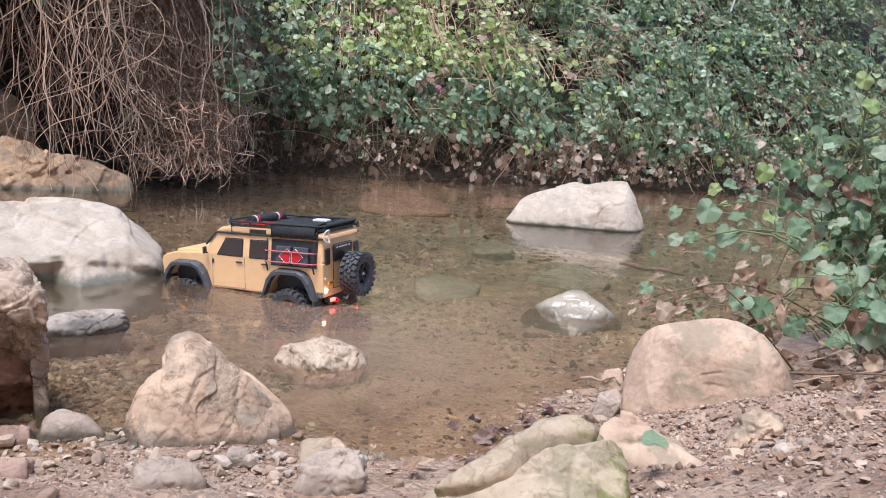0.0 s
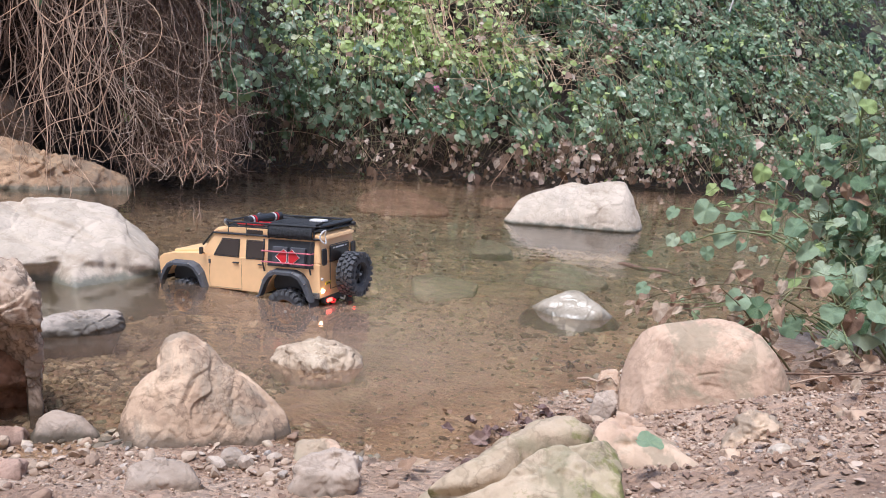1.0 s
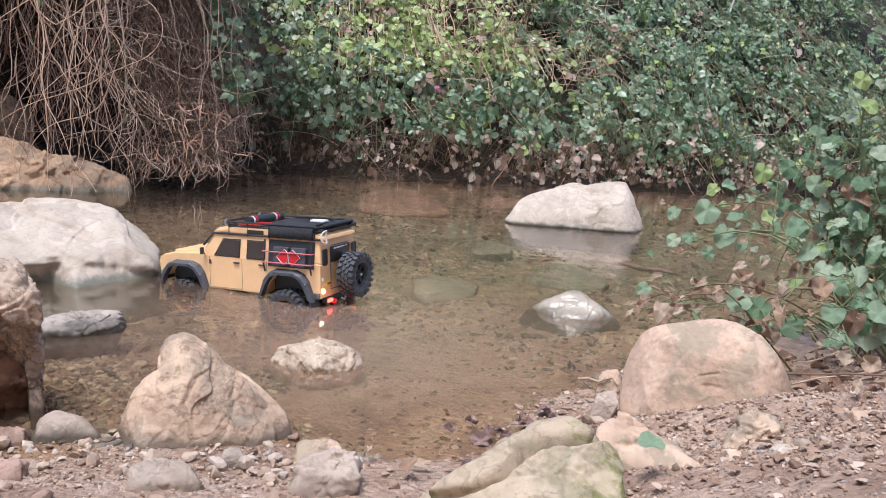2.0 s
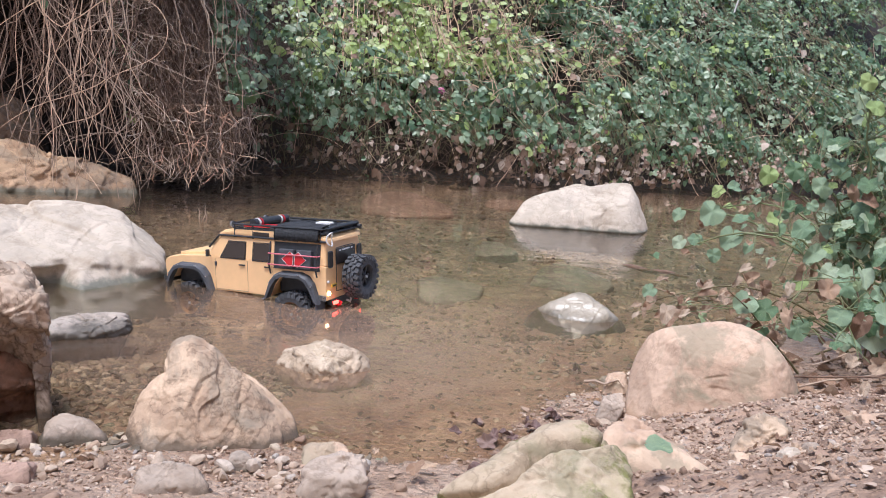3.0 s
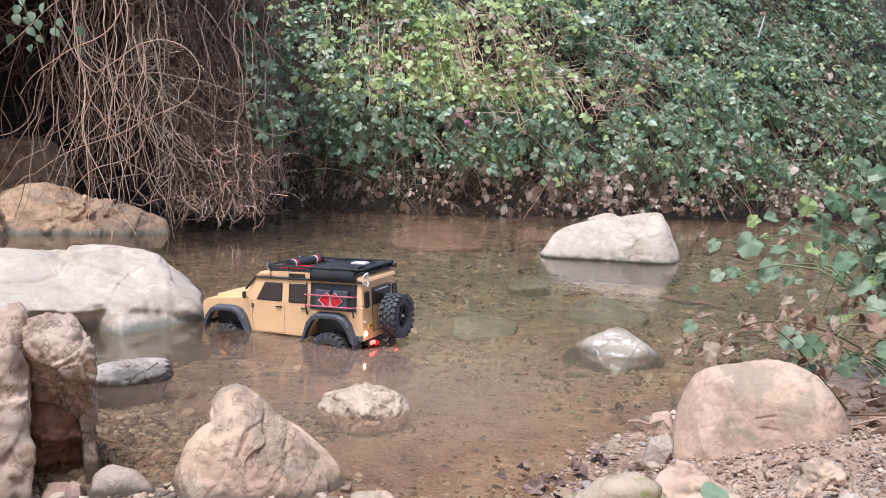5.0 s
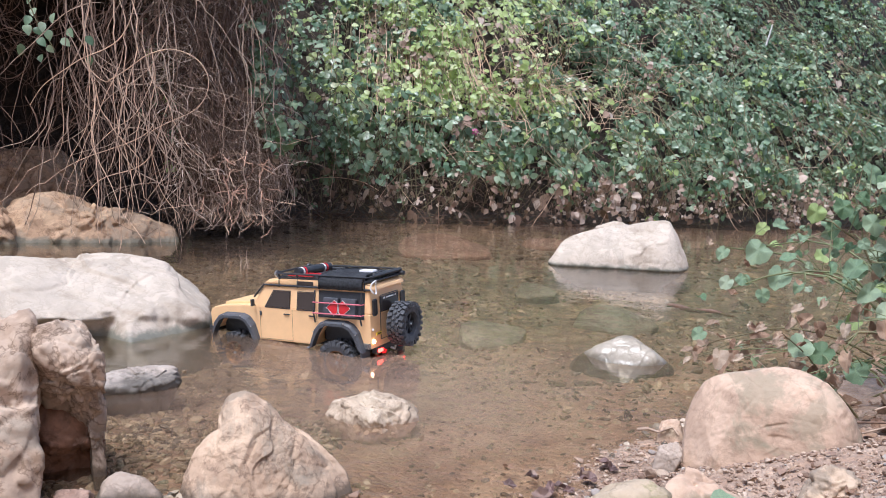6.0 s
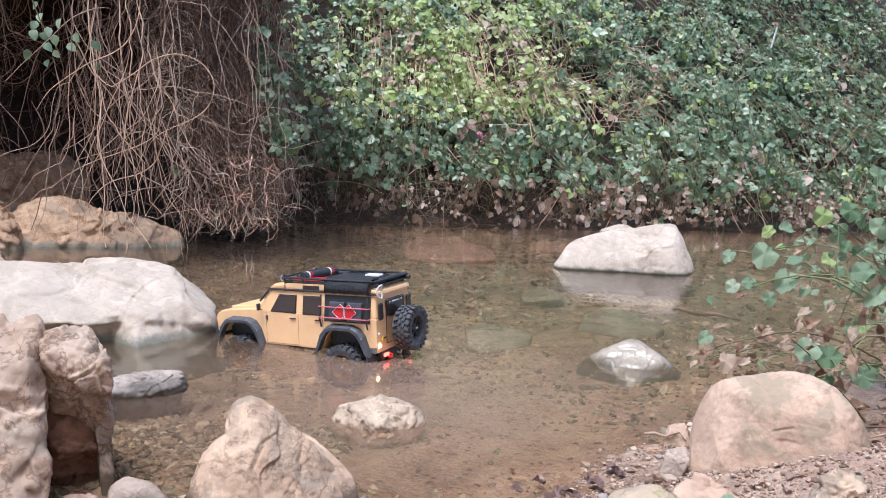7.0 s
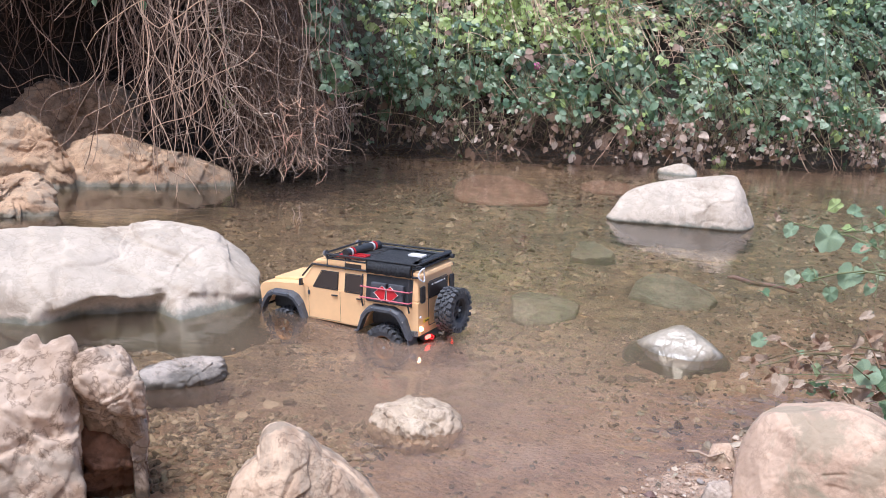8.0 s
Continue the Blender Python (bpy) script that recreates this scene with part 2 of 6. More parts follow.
def water_material():
    """A shallow stream: the bed shows through, stirred mud clouds it, and the banks mirror in it."""
    m, nt, _ = material("stream_water")
    nt.nodes.remove(nt.nodes["Principled BSDF"])
    clear = node(nt, "ShaderNodeBsdfTransparent", Color=(0.87, 0.82, 0.725, 1))
    mud = node(nt, "ShaderNodeBsdfDiffuse", Color=(0.47, 0.325, 0.235, 1))
    mirror = node(nt, "ShaderNodeBsdfGlossy", Roughness=0.0, Color=(1, 1, 1, 1))
    where = nt.nodes.new("ShaderNodeNewGeometry").outputs["Position"]
    cloud_space = nt.nodes.new("ShaderNodeMapping")
    cloud_space.inputs["Location"].default_value = (0.18, -1.72, 0)
    cloud_space.inputs["Scale"].default_value = (1.0, 0.95, 1)
    nt.links.new(where, cloud_space.inputs[0])
    far_off = nt.nodes.new("ShaderNodeVectorMath")
    far_off.operation = "LENGTH"
    nt.links.new(cloud_space.outputs[0], far_off.inputs[0])
    wavy = math_node(nt, "ADD", far_off.outputs["Value"], math_node(nt, "MULTIPLY", noise_at(nt, 3.5, 7, 0.68, where, 0.9), 0.75))
    murk = ramp(nt, wavy, [(0.42, (0.38, 0.38, 0.38)), (0.75, (0.21, 0.21, 0.21)), (1.15, (0.065, 0.065, 0.065))])
    squash = nt.nodes.new("ShaderNodeMapping")
    squash.inputs["Scale"].default_value = (0.55, 1.5, 1)
    nt.links.new(where, squash.inputs[0])
    stir = ramp(nt, noise_at(nt, 1.6, 4, 0.6, where, 0.5), [(0.45, (0.12, 0.12, 0.12)), (0.66, (0.9, 0.9, 0.9))])
    h = math_node(nt, "ADD", noise_at(nt, 6, 3, 0.5, squash.outputs[0]), math_node(nt, "MULTIPLY", noise_at(nt, 26, 4, 0.55, squash.outputs[0], 0.8), stir))
    bp = node(nt, "ShaderNodeBump", Strength=1.0, Distance=0.0021)
    nt.links.new(h, bp.inputs["Height"])
    nt.links.new(bp.outputs[0], mirror.inputs["Normal"])
    fr = node(nt, "ShaderNodeFresnel", IOR=1.38)
    nt.links.new(bp.outputs[0], fr.inputs["Normal"])
    inside = nt.nodes.new("ShaderNodeMixShader")
    nt.links.new(murk, inside.inputs[0])
    nt.links.new(clear.outputs[0], inside.inputs[1])
    nt.links.new(mud.outputs[0], inside.inputs[2])
    mx = nt.nodes.new("ShaderNodeMixShader")
    nt.links.new(fr.outputs[0], mx.inputs[0])
    nt.links.new(inside.outputs[0], mx.inputs[1])
    nt.links.new(mirror.outputs[0], mx.inputs[2])
    nt.links.new(mx.outputs[0], nt.nodes["Material Output"].inputs[0])
    return m


WATER = water_material()
GREEN_LEAF = leaf_material("bramble_leaf", [(0.0, (0.04, 0.085, 0.043)), (0.3, (0.12, 0.205, 0.112)), (0.6, (0.255, 0.355, 0.215)), (0.85, (0.44, 0.52, 0.35)), (1.0, (0.62, 0.67, 0.49))], rough=0.3, clumps=0.5)
# yellow-green of young leaves, lightened so the colour carries sunlight
BRIGHT_LEAF = leaf_material("sunlit_young_leaf", [(0.0, (0.36, 0.50, 0.15)), (0.5, (0.62, 0.76, 0.29)), (1.0, (0.93, 0.93, 0.62))], translucent=0.45, clumps=0.3)
DRY_LEAF = leaf_material("dry_leaf", [(0.0, (0.22, 0.13, 0.09)), (0.4, (0.40, 0.27, 0.20)), (0.75, (0.55, 0.42, 0.33)), (1.0, (0.68, 0.57, 0.47))], rough=0.7, translucent=0.15)
CANE = plain_material("bramble_cane", (0.20, 0.17, 0.08), 0.6, 0, 0.4, 30)


def root_material(name, stops):
    m, nt, b = material(name)
    geo = nt.nodes.new("ShaderNodeNewGeometry")
    colour = ramp(nt, geo.outputs["Random Per Island"], stops)
    bark = ramp(nt, noise_at(nt, 45, 6, 0.7, geo.outputs["Position"]), [(0.32, (0.55, 0.5, 0.48)), (0.6, (1.1, 1.08, 1.05))])
    nt.links.new(mixed(nt, 0.7, colour, bark, "MULTIPLY"), b.inputs["Base Color"])
    b.inputs["Roughness"].default_value = 0.85
    bump(nt, b, noise_at(nt, 160, 4, 0.6, geo.outputs["Position"]), 0.4, 0.002)
    return m


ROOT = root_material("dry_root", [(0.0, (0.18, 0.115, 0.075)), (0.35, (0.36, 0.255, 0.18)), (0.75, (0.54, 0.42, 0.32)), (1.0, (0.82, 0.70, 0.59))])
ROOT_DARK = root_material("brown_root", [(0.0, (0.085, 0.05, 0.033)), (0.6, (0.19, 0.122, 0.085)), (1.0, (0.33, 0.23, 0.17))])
RED_TWIG = root_material("reddish_twig", [(0.0, (0.46, 0.23, 0.14)), (1.0, (0.82, 0.54, 0.39))])
WHITE_WOOD = root_material("bleached_wood", [(0.0, (0.72, 0.68, 0.62)), (1.0, (0.80, 0.77, 0.72))])
PALE_ROOT = root_material("pale_root", [(0.0, (0.58, 0.38, 0.24)), (1.0, (0.80, 0.60, 0.44))])


# ---- builders ----
def mesh_object(name, verts, faces, mat, parent=None, label="", smooth=True):
    me = bpy.data.meshes.new(name)
    me.from_pydata([tuple(map(float, v)) for v in verts], [], [tuple(map(int, q)) for q in faces])
    me.materials.append(mat)
    if smooth:
        me.polygons.foreach_set("use_smooth", np.ones(len(me.polygons), dtype=bool))
    ob = new(name, me)
    ob.parent = parent
    return tagged(ob, label)


def part(name, bm, mat, parent, label="", smooth=False):
    """Link a bmesh as one mesh object under a thing or a part."""
    me = bpy.data.meshes.new(name)
    bm.normal_update()
    bm.to_mesh(me)
    bm.free()
    me.materials.append(mat)
    if smooth:
        me.polygons.foreach_set("use_smooth", np.ones(len(me.polygons), dtype=bool))
    ob = new(name, me)
    ob.parent = parent
    return tagged(ob, label)


def lerp_table(x, xs, ys):
    return float(np.interp(x, xs, ys))


def direction(az, el):
    a, e = radians(az), radians(el)
    return Vector((math.cos(a) * math.cos(e), math.sin(a) * math.cos(e), math.sin(e)))


def rock(name, centre, facing, lobes, front, depth, bottom, mat, label, seed=1, detail=5, sharp=9.0, rough=0.05, grain=1.0, undercut=0.0, hollow=(-9, 9), flare=0.0, cracks=1.0, chip=2.6, facet_count=14, spalls=9, spall=0.035, creases=(), category="rock", group=""):
    """A weathered stone. Its flanks are planes round the facing axis (angle, distance), one list for each lobe;
    front: planes towards the facing side (elevation, side angle, distance); depth: how far it goes back;
    creases: (angle, distance, from, to, depth, width, step) of a groove across the facing side."""
    c = Vector(centre)
    f = direction(*facing)
    u = Vector((0, 0, 1)).cross(f).normalized()
    w = f.cross(u)
    flat = Vector((f.x, f.y, 0)).normalized()
    rng = random.Random(seed)
    sets = []
    for lobe in lobes:
        planes = [((math.cos(radians(a)) * u + math.sin(radians(a)) * w), d) for a, d in lobe]
        for el, side, d in front:
            n = (Matrix.Rotation(radians(side), 3, "Z") @ flat) * math.cos(radians(el)) + Vector((0, 0, math.sin(radians(el))))
            planes.append((n.normalized(), d))
        planes.append((-flat, depth))
        planes.append(((-flat + Vector((0, 0, 0.8))).normalized(), depth * 0.95))
        planes.append((Vector((0, 0, -1)), c.z - bottom))
        sets.append((np.array([p[0] for p in planes]), np.array([max(p[1], 0.004) for p in planes])))
    bm = bmesh.new()
    bmesh.ops.create_icosphere(bm, subdivisions=detail, radius=1)
    size = max(depth, max(d for _, d in lobes[0]))
    shift = Vector((rng.uniform(-9, 9), rng.uniform(-9, 9), rng.uniform(-9, 9)))
    dirs = np.array([v.co for v in bm.verts])
    dirs /= np.linalg.norm(dirs, axis=1)[:, None]
    radius = np.zeros(len(dirs))
    for n, d in sets:
        q = np.maximum(dirs @ n.T, 0) / d
        radius = np.maximum(radius, (q ** sharp).sum(axis=1) ** (-1 / sharp))
    hull = dirs * radius[:, None]
    for _ in range(facet_count):
        n = np.array(Vector((rng.gauss(0, 1), rng.gauss(0, 1), rng.gauss(0.25, 0.8))).normalized())
        reach = (hull @ n).max() * rng.uniform(0.88, 0.97)
        lean = dirs @ n
        cut = np.where(lean > 0.05, reach / np.maximum(lean, 0.05), 9.0)
        radius = np.where(cut < radius, cut * 0.85 + radius * 0.15, radius)
    base = dirs * radius[:, None]
    slow = np.array([noise.noise_vector(Vector(p) * (2.4 / size) + shift) for p in base])
    mask = np.array([noise.noise_vector(Vector(p) * (1.1 / size) - shift) for p in base])
    sunk = np.zeros(len(base))
    for _ in range(spalls):
        n = np.array(Vector((rng.gauss(0, 1), rng.gauss(0, 1), rng.gauss(0, 1))).normalized())
        mix = np.array((rng.gauss(0, 1), rng.gauss(0, 1), rng.gauss(0, 1)))
        s = base @ n / size - rng.uniform(-0.45, 0.75) + 0.14 * (slow @ mix)
        where = np.clip(0.5 + 2.2 * (mask @ mix[::-1]), 0, 1)
        sunk += spall * size * rng.uniform(0.4, 1.3) * where * np.clip(s / 0.022, 0, 1) * np.exp(-np.maximum(s, 0) / 0.4)
    uu, ww = base @ np.array(u), base @ np.array(w)
    towards = base @ np.array(f) > -0.01
    for angle, far_out, lo, hi, deep, wide, step in creases:
        ca, sa = math.cos(radians(angle)), math.sin(radians(angle))
        across = uu * ca + ww * sa - far_out + 0.09 * size * slow[:, 0] + 0.05 * size * slow[:, 2]
        along = -uu * sa + ww * ca
        ends = np.clip((along - lo) / 0.012, 0, 1) * np.clip((hi - along) / 0.012, 0, 1) * towards
        sunk += ends * (deep * np.exp(-(across / wide) ** 2) + step * np.clip(-across / wide, 0, 1) * np.exp(-np.maximum(-across, 0) / 0.05))
    for v, dd, r, lost in zip(bm.verts, dirs, radius, sunk):
        p = Vector(dd) * r
        k = p / size
        a = noise.fractal(k * 1.7 + shift, 0.9, 2.1, 4)
        b = noise.noise(k * 4.3 + shift * 2)
        e = noise.ridged_multi_fractal(k * 5 + shift, 0.85, 2.2, 5, 1.0, 2.0) * 0.45 - 0.5
        warp = k * chip + shift + Vector((a, b, a - b)) * 0.25
        far, cells = noise.voronoi(warp)
        tilt = noise.cell_vector(cells[0] * 7.3) - Vector((0.5, 0.5, 0.5))
        facet = tilt.dot(warp - cells[0]) * min(1.0, (far[1] - far[0]) / 0.16)
        edge = min(1.0, (far[1] - far[0]) / 0.10) - 1
        warp2 = warp * 2.9
        far2, cells2 = noise.voronoi(warp2)
        tilt2 = noise.cell_vector(cells2[0] * 5.1) - Vector((0.5, 0.5, 0.5))
        small = tilt2.dot(warp2 - cells2[0]) * min(1.0, (far2[1] - far2[0]) / 0.16)
        p += Vector(dd) * (size * rough * (a * 0.7 + b * 0.2 + e * 0.4 * grain + cracks * (facet * 1.5 + edge * 0.35 + small * 0.8)) - lost)
        if flare and c.z + p.z < 0.005:
            spread = 1 + flare * min(1.0, (0.005 - c.z - p.z) / 0.09)
            p.x, p.y = p.x * spread, p.y * spread
        v.co = p
        if undercut:
            low = c.z + p.z + 0.018 * (a + 0.6 * b)
            out = max(0.0, min(1.0, (undercut - low) / 0.014)) * max(0.0, min(1.0, (p.dot(u) - hollow[0]) / 0.04)) * max(0.0, min(1.0, (hollow[1] - p.dot(u)) / 0.03))
            v.co -= Vector((p.x, p.y, 0)) * 0.26 * out
    ob = part(name, bm, mat, None, smooth=True)
    ob.location = c
    return tagged(ob, label, category, group)


def tube_data(points, radii, sides=4):
    """Vertices and faces of a tapered tube along points."""
    pts = [Vector(p) for p in points]
    verts, faces = [], []
    for i, p in enumerate(pts):
        t = (pts[min(i + 1, len(pts) - 1)] - pts[max(i - 1, 0)]).normalized()
        a = t.cross(Vector((0.31, 0.87, 0.38)))
        if a.length < 1e-4:
            a = t.cross(Vector((1, 0, 0)))
        a.normalize()
        b = t.cross(a)
        for k in range(sides):
            g = 2 * math.pi * k / sides
            verts.append(p + (a * math.cos(g) + b * math.sin(g)) * radii[i])
        if i:
            o = (i - 1) * sides
            for k in range(sides):
                faces.append((o + k, o + (k + 1) % sides, o + sides + (k + 1) % sides, o + sides + k))
    return verts, faces


class Heap:
    """Gathers many small pieces into one mesh."""

    def __init__(self):
        self.verts, self.faces = [], []

    def add(self, verts, faces):
        o = len(self.verts)
        self.verts.extend(verts)
        self.faces.extend(tuple(i + o for i in f) for f in faces)

    def link(self, name, mat, parent=None, label="", smooth=True):
        return mesh_object(name, self.verts, self.faces, mat, parent, label, smooth)


def leaf_shape(length, width, fold=0.25, droop=0.2, teeth=0):
    """An oval pointed leaf along +x from its stalk, folded along the midrib."""
    n = 5
    rib, left, right = [], [], []
    for i in range(n + 1):
        s = i / n
        half = 0.5 * width * math.sin(math.pi * min(1, s ** 0.75)) ** 0.8 if 0 < s < 1 else 0.0
        if teeth and i % 2:
            half *= 1.12
        z = -droop * length * s * s
        rib.append((length * s, 0, z))
        if 0 < s < 1:
            left.append((length * s, half, z + fold * half))
            right.append((length * s, -half, z + fold * half))
    verts = rib + left + right
    faces = []
    L, R = n + 1, n + 1 + len(left)
    for side, o in ((1, L), (-1, R)):
        faces.append((0, 1, o) if side > 0 else (0, o, 1))
        for i in range(1, n - 1):
            q = (i, i + 1, o + i, o + i - 1)
            faces.append(q if side > 0 else q[::-1])
        q = (n - 1, n, o + n - 2)
        faces.append(q if side > 0 else q[::-1])
    return np.array(verts), faces


def facing_matrix(place, normal, tip, size):
    """A frame at place: z along normal, x as near to tip as can be."""
    z = Vector(normal).normalized()
    x = Vector(tip) - z * Vector(tip).dot(z)
    if x.length < 1e-4:
        x = z.orthogonal()
    x.normalize()
    y = z.cross(x)
    m = np.array([[x[i] * size, y[i] * size, z[i] * size] for i in range(3)])
    return m, np.array(place)


# ---- the ground, one sheet from the stream bed to the horizon ----
NEAR_X = (-40, -4, -2.2, -1.2, -0.47, -0.2, -0.09, 0.0, 0.06, 0.11, 0.19, 0.30, 0.45, 0.68, 0.9, 1.3, 2.5, 5, 40)
NEAR_Y = (-4, 0.3, 0.7, 0.98, 1.13, 1.2, 1.19, 1.165, 1.20, 1.28, 1.39, 1.52, 1.72, 1.96, 2.15, 2.4, 2.85, 3.6, 9)
FAR_X = (-40, -5, -3.2, -2.3, -1.9, -1.5, -1.2, -0.4, 0.6, 1.7, 3.0, 6, 40)
FAR_Y = (-2, 2.4, 3.2, 3.9, 4.3, 4.8, 5.05, 5.25, 5.7, 6.2, 6.9, 9.5, 50)
BANK_SET_BACK = 0.35


def line_distance(x, y, xs, ys):
    """How far (x, y) lies above (+) or below (-) the polyline xs, ys."""
    best = None
    for x0, y0, x1, y1 in zip(xs, ys, xs[1:], ys[1:]):
        dx, dy = x1 - x0, y1 - y0
        f = np.clip(((x - x0) * dx + (y - y0) * dy) / (dx * dx + dy * dy), 0, 1)
        d = np.hypot(x - x0 - f * dx, y - y0 - f * dy)
        best = d if best is None else np.minimum(best, d)
    return np.where(y > np.interp(x, xs, ys), best, -best)


def near_inland(x, y):
    return -line_distance(x, y, NEAR_X, NEAR_Y)


def far_inland(x, y):
    return line_distance(x, y, FAR_X, FAR_Y) - BANK_SET_BACK


def shaped(x, y, s, q):
    """The ground's height from the distances s and q inland of the near and the far waterline."""
    p = Vector((x, y, 0))
    lumps = 0.012 * noise.fractal(p * 5, 0.9, 2.1, 4) + 0.004 * noise.noise(p * 23) + 0.002 * noise.noise(p * 60)
    if s > -0.03:
        lumps += 0.005 * noise.fractal(p * 32, 0.8, 2.1, 3)
    if s > 0:
        side = 0.6 + 0.4 * min(1, max(0, (x + 0.25) / 0.5)) - 0.45 * min(1, max(0, (x - 0.6) / 0.5))
        z = side * (0.05 * s + 0.52 * s * s if s < 0.5 else 0.155 + 0.25 * (s - 0.5) / (1 + 0.35 * (s - 0.5)))
        # unseen rise far inland, added to block low skylight from behind the camera
        if s > 2.2:
            z += 4.5 * (1 - math.exp(-(((s - 2.2) / 2.2) ** 2)))
        z += 0.034 * math.exp(-(((x - 0.50) / 0.17) ** 2 + ((y - 1.29) / 0.07) ** 2))
        return z + lumps * min(1, 0.3 + s * 4)
    if q > 0:
        z = 1.15 * q if q < 0.5 else 0.575 + 1.25 * (q - 0.5) if q < 2.0 else 2.45 + 2.5 * (1 - math.exp(-(q - 2.0) * 0.7))
        return z + lumps * 2
    d = min(-s, -q)
    return -0.012 * min(1, d / 0.08) - 0.095 * (1 - math.exp(-((d / 0.8) ** 1.5))) + lumps * 0.8


def ground_height(x, y):
    return shaped(x, y, float(near_inland(x, y)), float(far_inland(x, y)))


def ground():
    n = 390
    t = np.linspace(-1, 1, n)
    gx = 0.1 + 1.3 * t + 2.4 * t ** 3 + 160 * t ** 9
    gy = 1.7 + 1.5 * t + 3.5 * t ** 3 + 160 * t ** 9
    xx, yy = np.meshgrid(gx, gy)
    near, far = near_inland(xx, yy), far_inland(xx, yy)
    verts = [(x, y, shaped(x, y, s, q)) for x, y, s, q in zip(xx.ravel().tolist(), yy.ravel().tolist(), near.ravel().tolist(), far.ravel().tolist())]
    faces = [(j * n + i, j * n + i + 1, (j + 1) * n + i + 1, (j + 1) * n + i) for j in range(n - 1) for i in range(n - 1)]
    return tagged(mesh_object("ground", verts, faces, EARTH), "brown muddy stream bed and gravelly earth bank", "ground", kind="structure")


ground()
water = mesh_object("water", [(-30, -3, 0), (30, -3, 0), (30, 30, 0), (-30, 30, 0)], [(0, 1, 2, 3)], WATER)
tagged(water, "clear shallow stream water with faint ripples", "water", kind="structure")

# ---- the rocks ----
rock("rock", (-1.06, 2.15, 0.05), (-60, 15),
     [[(-16, 0.345), (26, 0.315), (40, 0.275), (60, 0.205), (80, 0.135), (90, 0.119), (100, 0.154), (140, 0.40), (180, 0.55)]],
     [(66, 10, 0.115), (28, 0, 0.262), (30, 50, 0.29), (0, -30, 0.36)], 0.34, -0.14, LIMESTONE,
     "large pale limestone boulder with a flat top, undercut at the waterline", seed=3, detail=7, rough=0.035, sharp=14, undercut=0.04, hollow=(-0.19, 0.10), cracks=0.6, facet_count=24, flare=0.10, spalls=14, spall=0.025,
     creases=((75, -0.02, -0.1, 0.12, 0.004, 0.004, 0.006),))
rock("rock", (-0.64, 1.17, 0.08), (-55, 26), [[(-163, 0.095), (-2, 0.047), (9, 0.072), (73, 0.183), (102, 0.212), (129, 0.212)]],
     [(25, 0, 0.10), (60, 0, 0.13)], 0.13, -0.09, LOBE_STONE, "rough ochre limestone rock beside a crack", seed=8, detail=6, rough=0.08, grain=0.7, sharp=14, facet_count=22, spalls=12, spall=0.045)
rock("rock", (-0.55, 1.22, 0.14), (-60, 27), [[(-174, 0.061), (1, 0.034), (13, 0.038), (35, 0.048), (71, 0.088), (90, 0.092), (120, 0.10), (156, 0.088), (-90, 0.09)]],
     [(-5, 0, 0.052), (45, 10, 0.065), (-32, -35, 0.04), (-20, 50, 0.06)], 0.12, 0.045, LOBE_STONE, "knobbly ochre limestone block jutting over a hollow", seed=12, detail=6, rough=0.085, grain=0.7, sharp=12, facet_count=22, spalls=14, spall=0.05)
rock("rock", (-0.534, 1.228, 0.05), (-60, 24), [[(-175, 0.009), (0, 0.016), (50, 0.05), (90, 0.08), (130, 0.05)]],
     [(5, 0, 0.022), (30, 0, 0.035)], 0.06, -0.09, LOBE_STONE, "narrow ochre limestone spur beside the hollow", seed=15, detail=6, rough=0.10, grain=0.7, sharp=12, facet_count=16, spalls=12, spall=0.08)
# recessed face under the block, its shade painted in along with the brown stain
rock("rock", (-0.56, 1.24, 0.03), (-60, 20), [[(-174, 0.065), (0, 0.036), (60, 0.085), (90, 0.09), (120, 0.09), (160, 0.08)]],
     [(-22, 0, 0.030), (30, 0, 0.05)], 0.11, -0.09, SHADED_BROWN_STONE, "reddish brown stained rock face in the hollow, coloured darker for shade", seed=14, detail=5, rough=0.14, sharp=12, facet_count=16, spalls=12, spall=0.07)
rock("rock", (-0.66, 1.65, 0.0), (-64, 23), [[(0, 0.088), (39, 0.068), (87, 0.036), (97, 0.037), (118, 0.055), (180, 0.105)]],
     [(78, 0, 0.034), (12, 0, 0.075), (15, 40, 0.085)], 0.09, -0.11, SOAKED_STONE, "low flat grey rock half under water, dark where it is soaked", seed=21, rough=0.06, sharp=14, detail=6, spall=0.05, flare=-0.6)
rock("rock", (-0.28, 1.24, 0.045), (-72, 20),
     [[(12, 0.107), (45, 0.063), (54, 0.054), (95, 0.048), (124, 0.073), (157, 0.098), (175, 0.118)],
      [(1, 0.061), (28, 0.045), (43, 0.053), (63, 0.07), (96, 0.097), (141, 0.099), (177, 0.074)]],
     [(18, 0, 0.075), (48, 8, 0.072), (30, -45, 0.085), (30, 45, 0.085)], 0.10, -0.07, BOULDER_STONE,
     "peaked ochre limestone boulder standing at the water's edge", seed=5, detail=7, rough=0.045, sharp=14, grain=0.5, cracks=0.55, facet_count=11, spalls=12, spall=0.035,
     creases=((8, 0.045, -0.05, 0.03, 0.003, 0.003, 0.003), (-25, 0.05, -0.05, 0.02, 0.003, 0.002, 0.005), (165, 0.03, -0.03, 0.03, 0.003, 0.003, 0.003)))
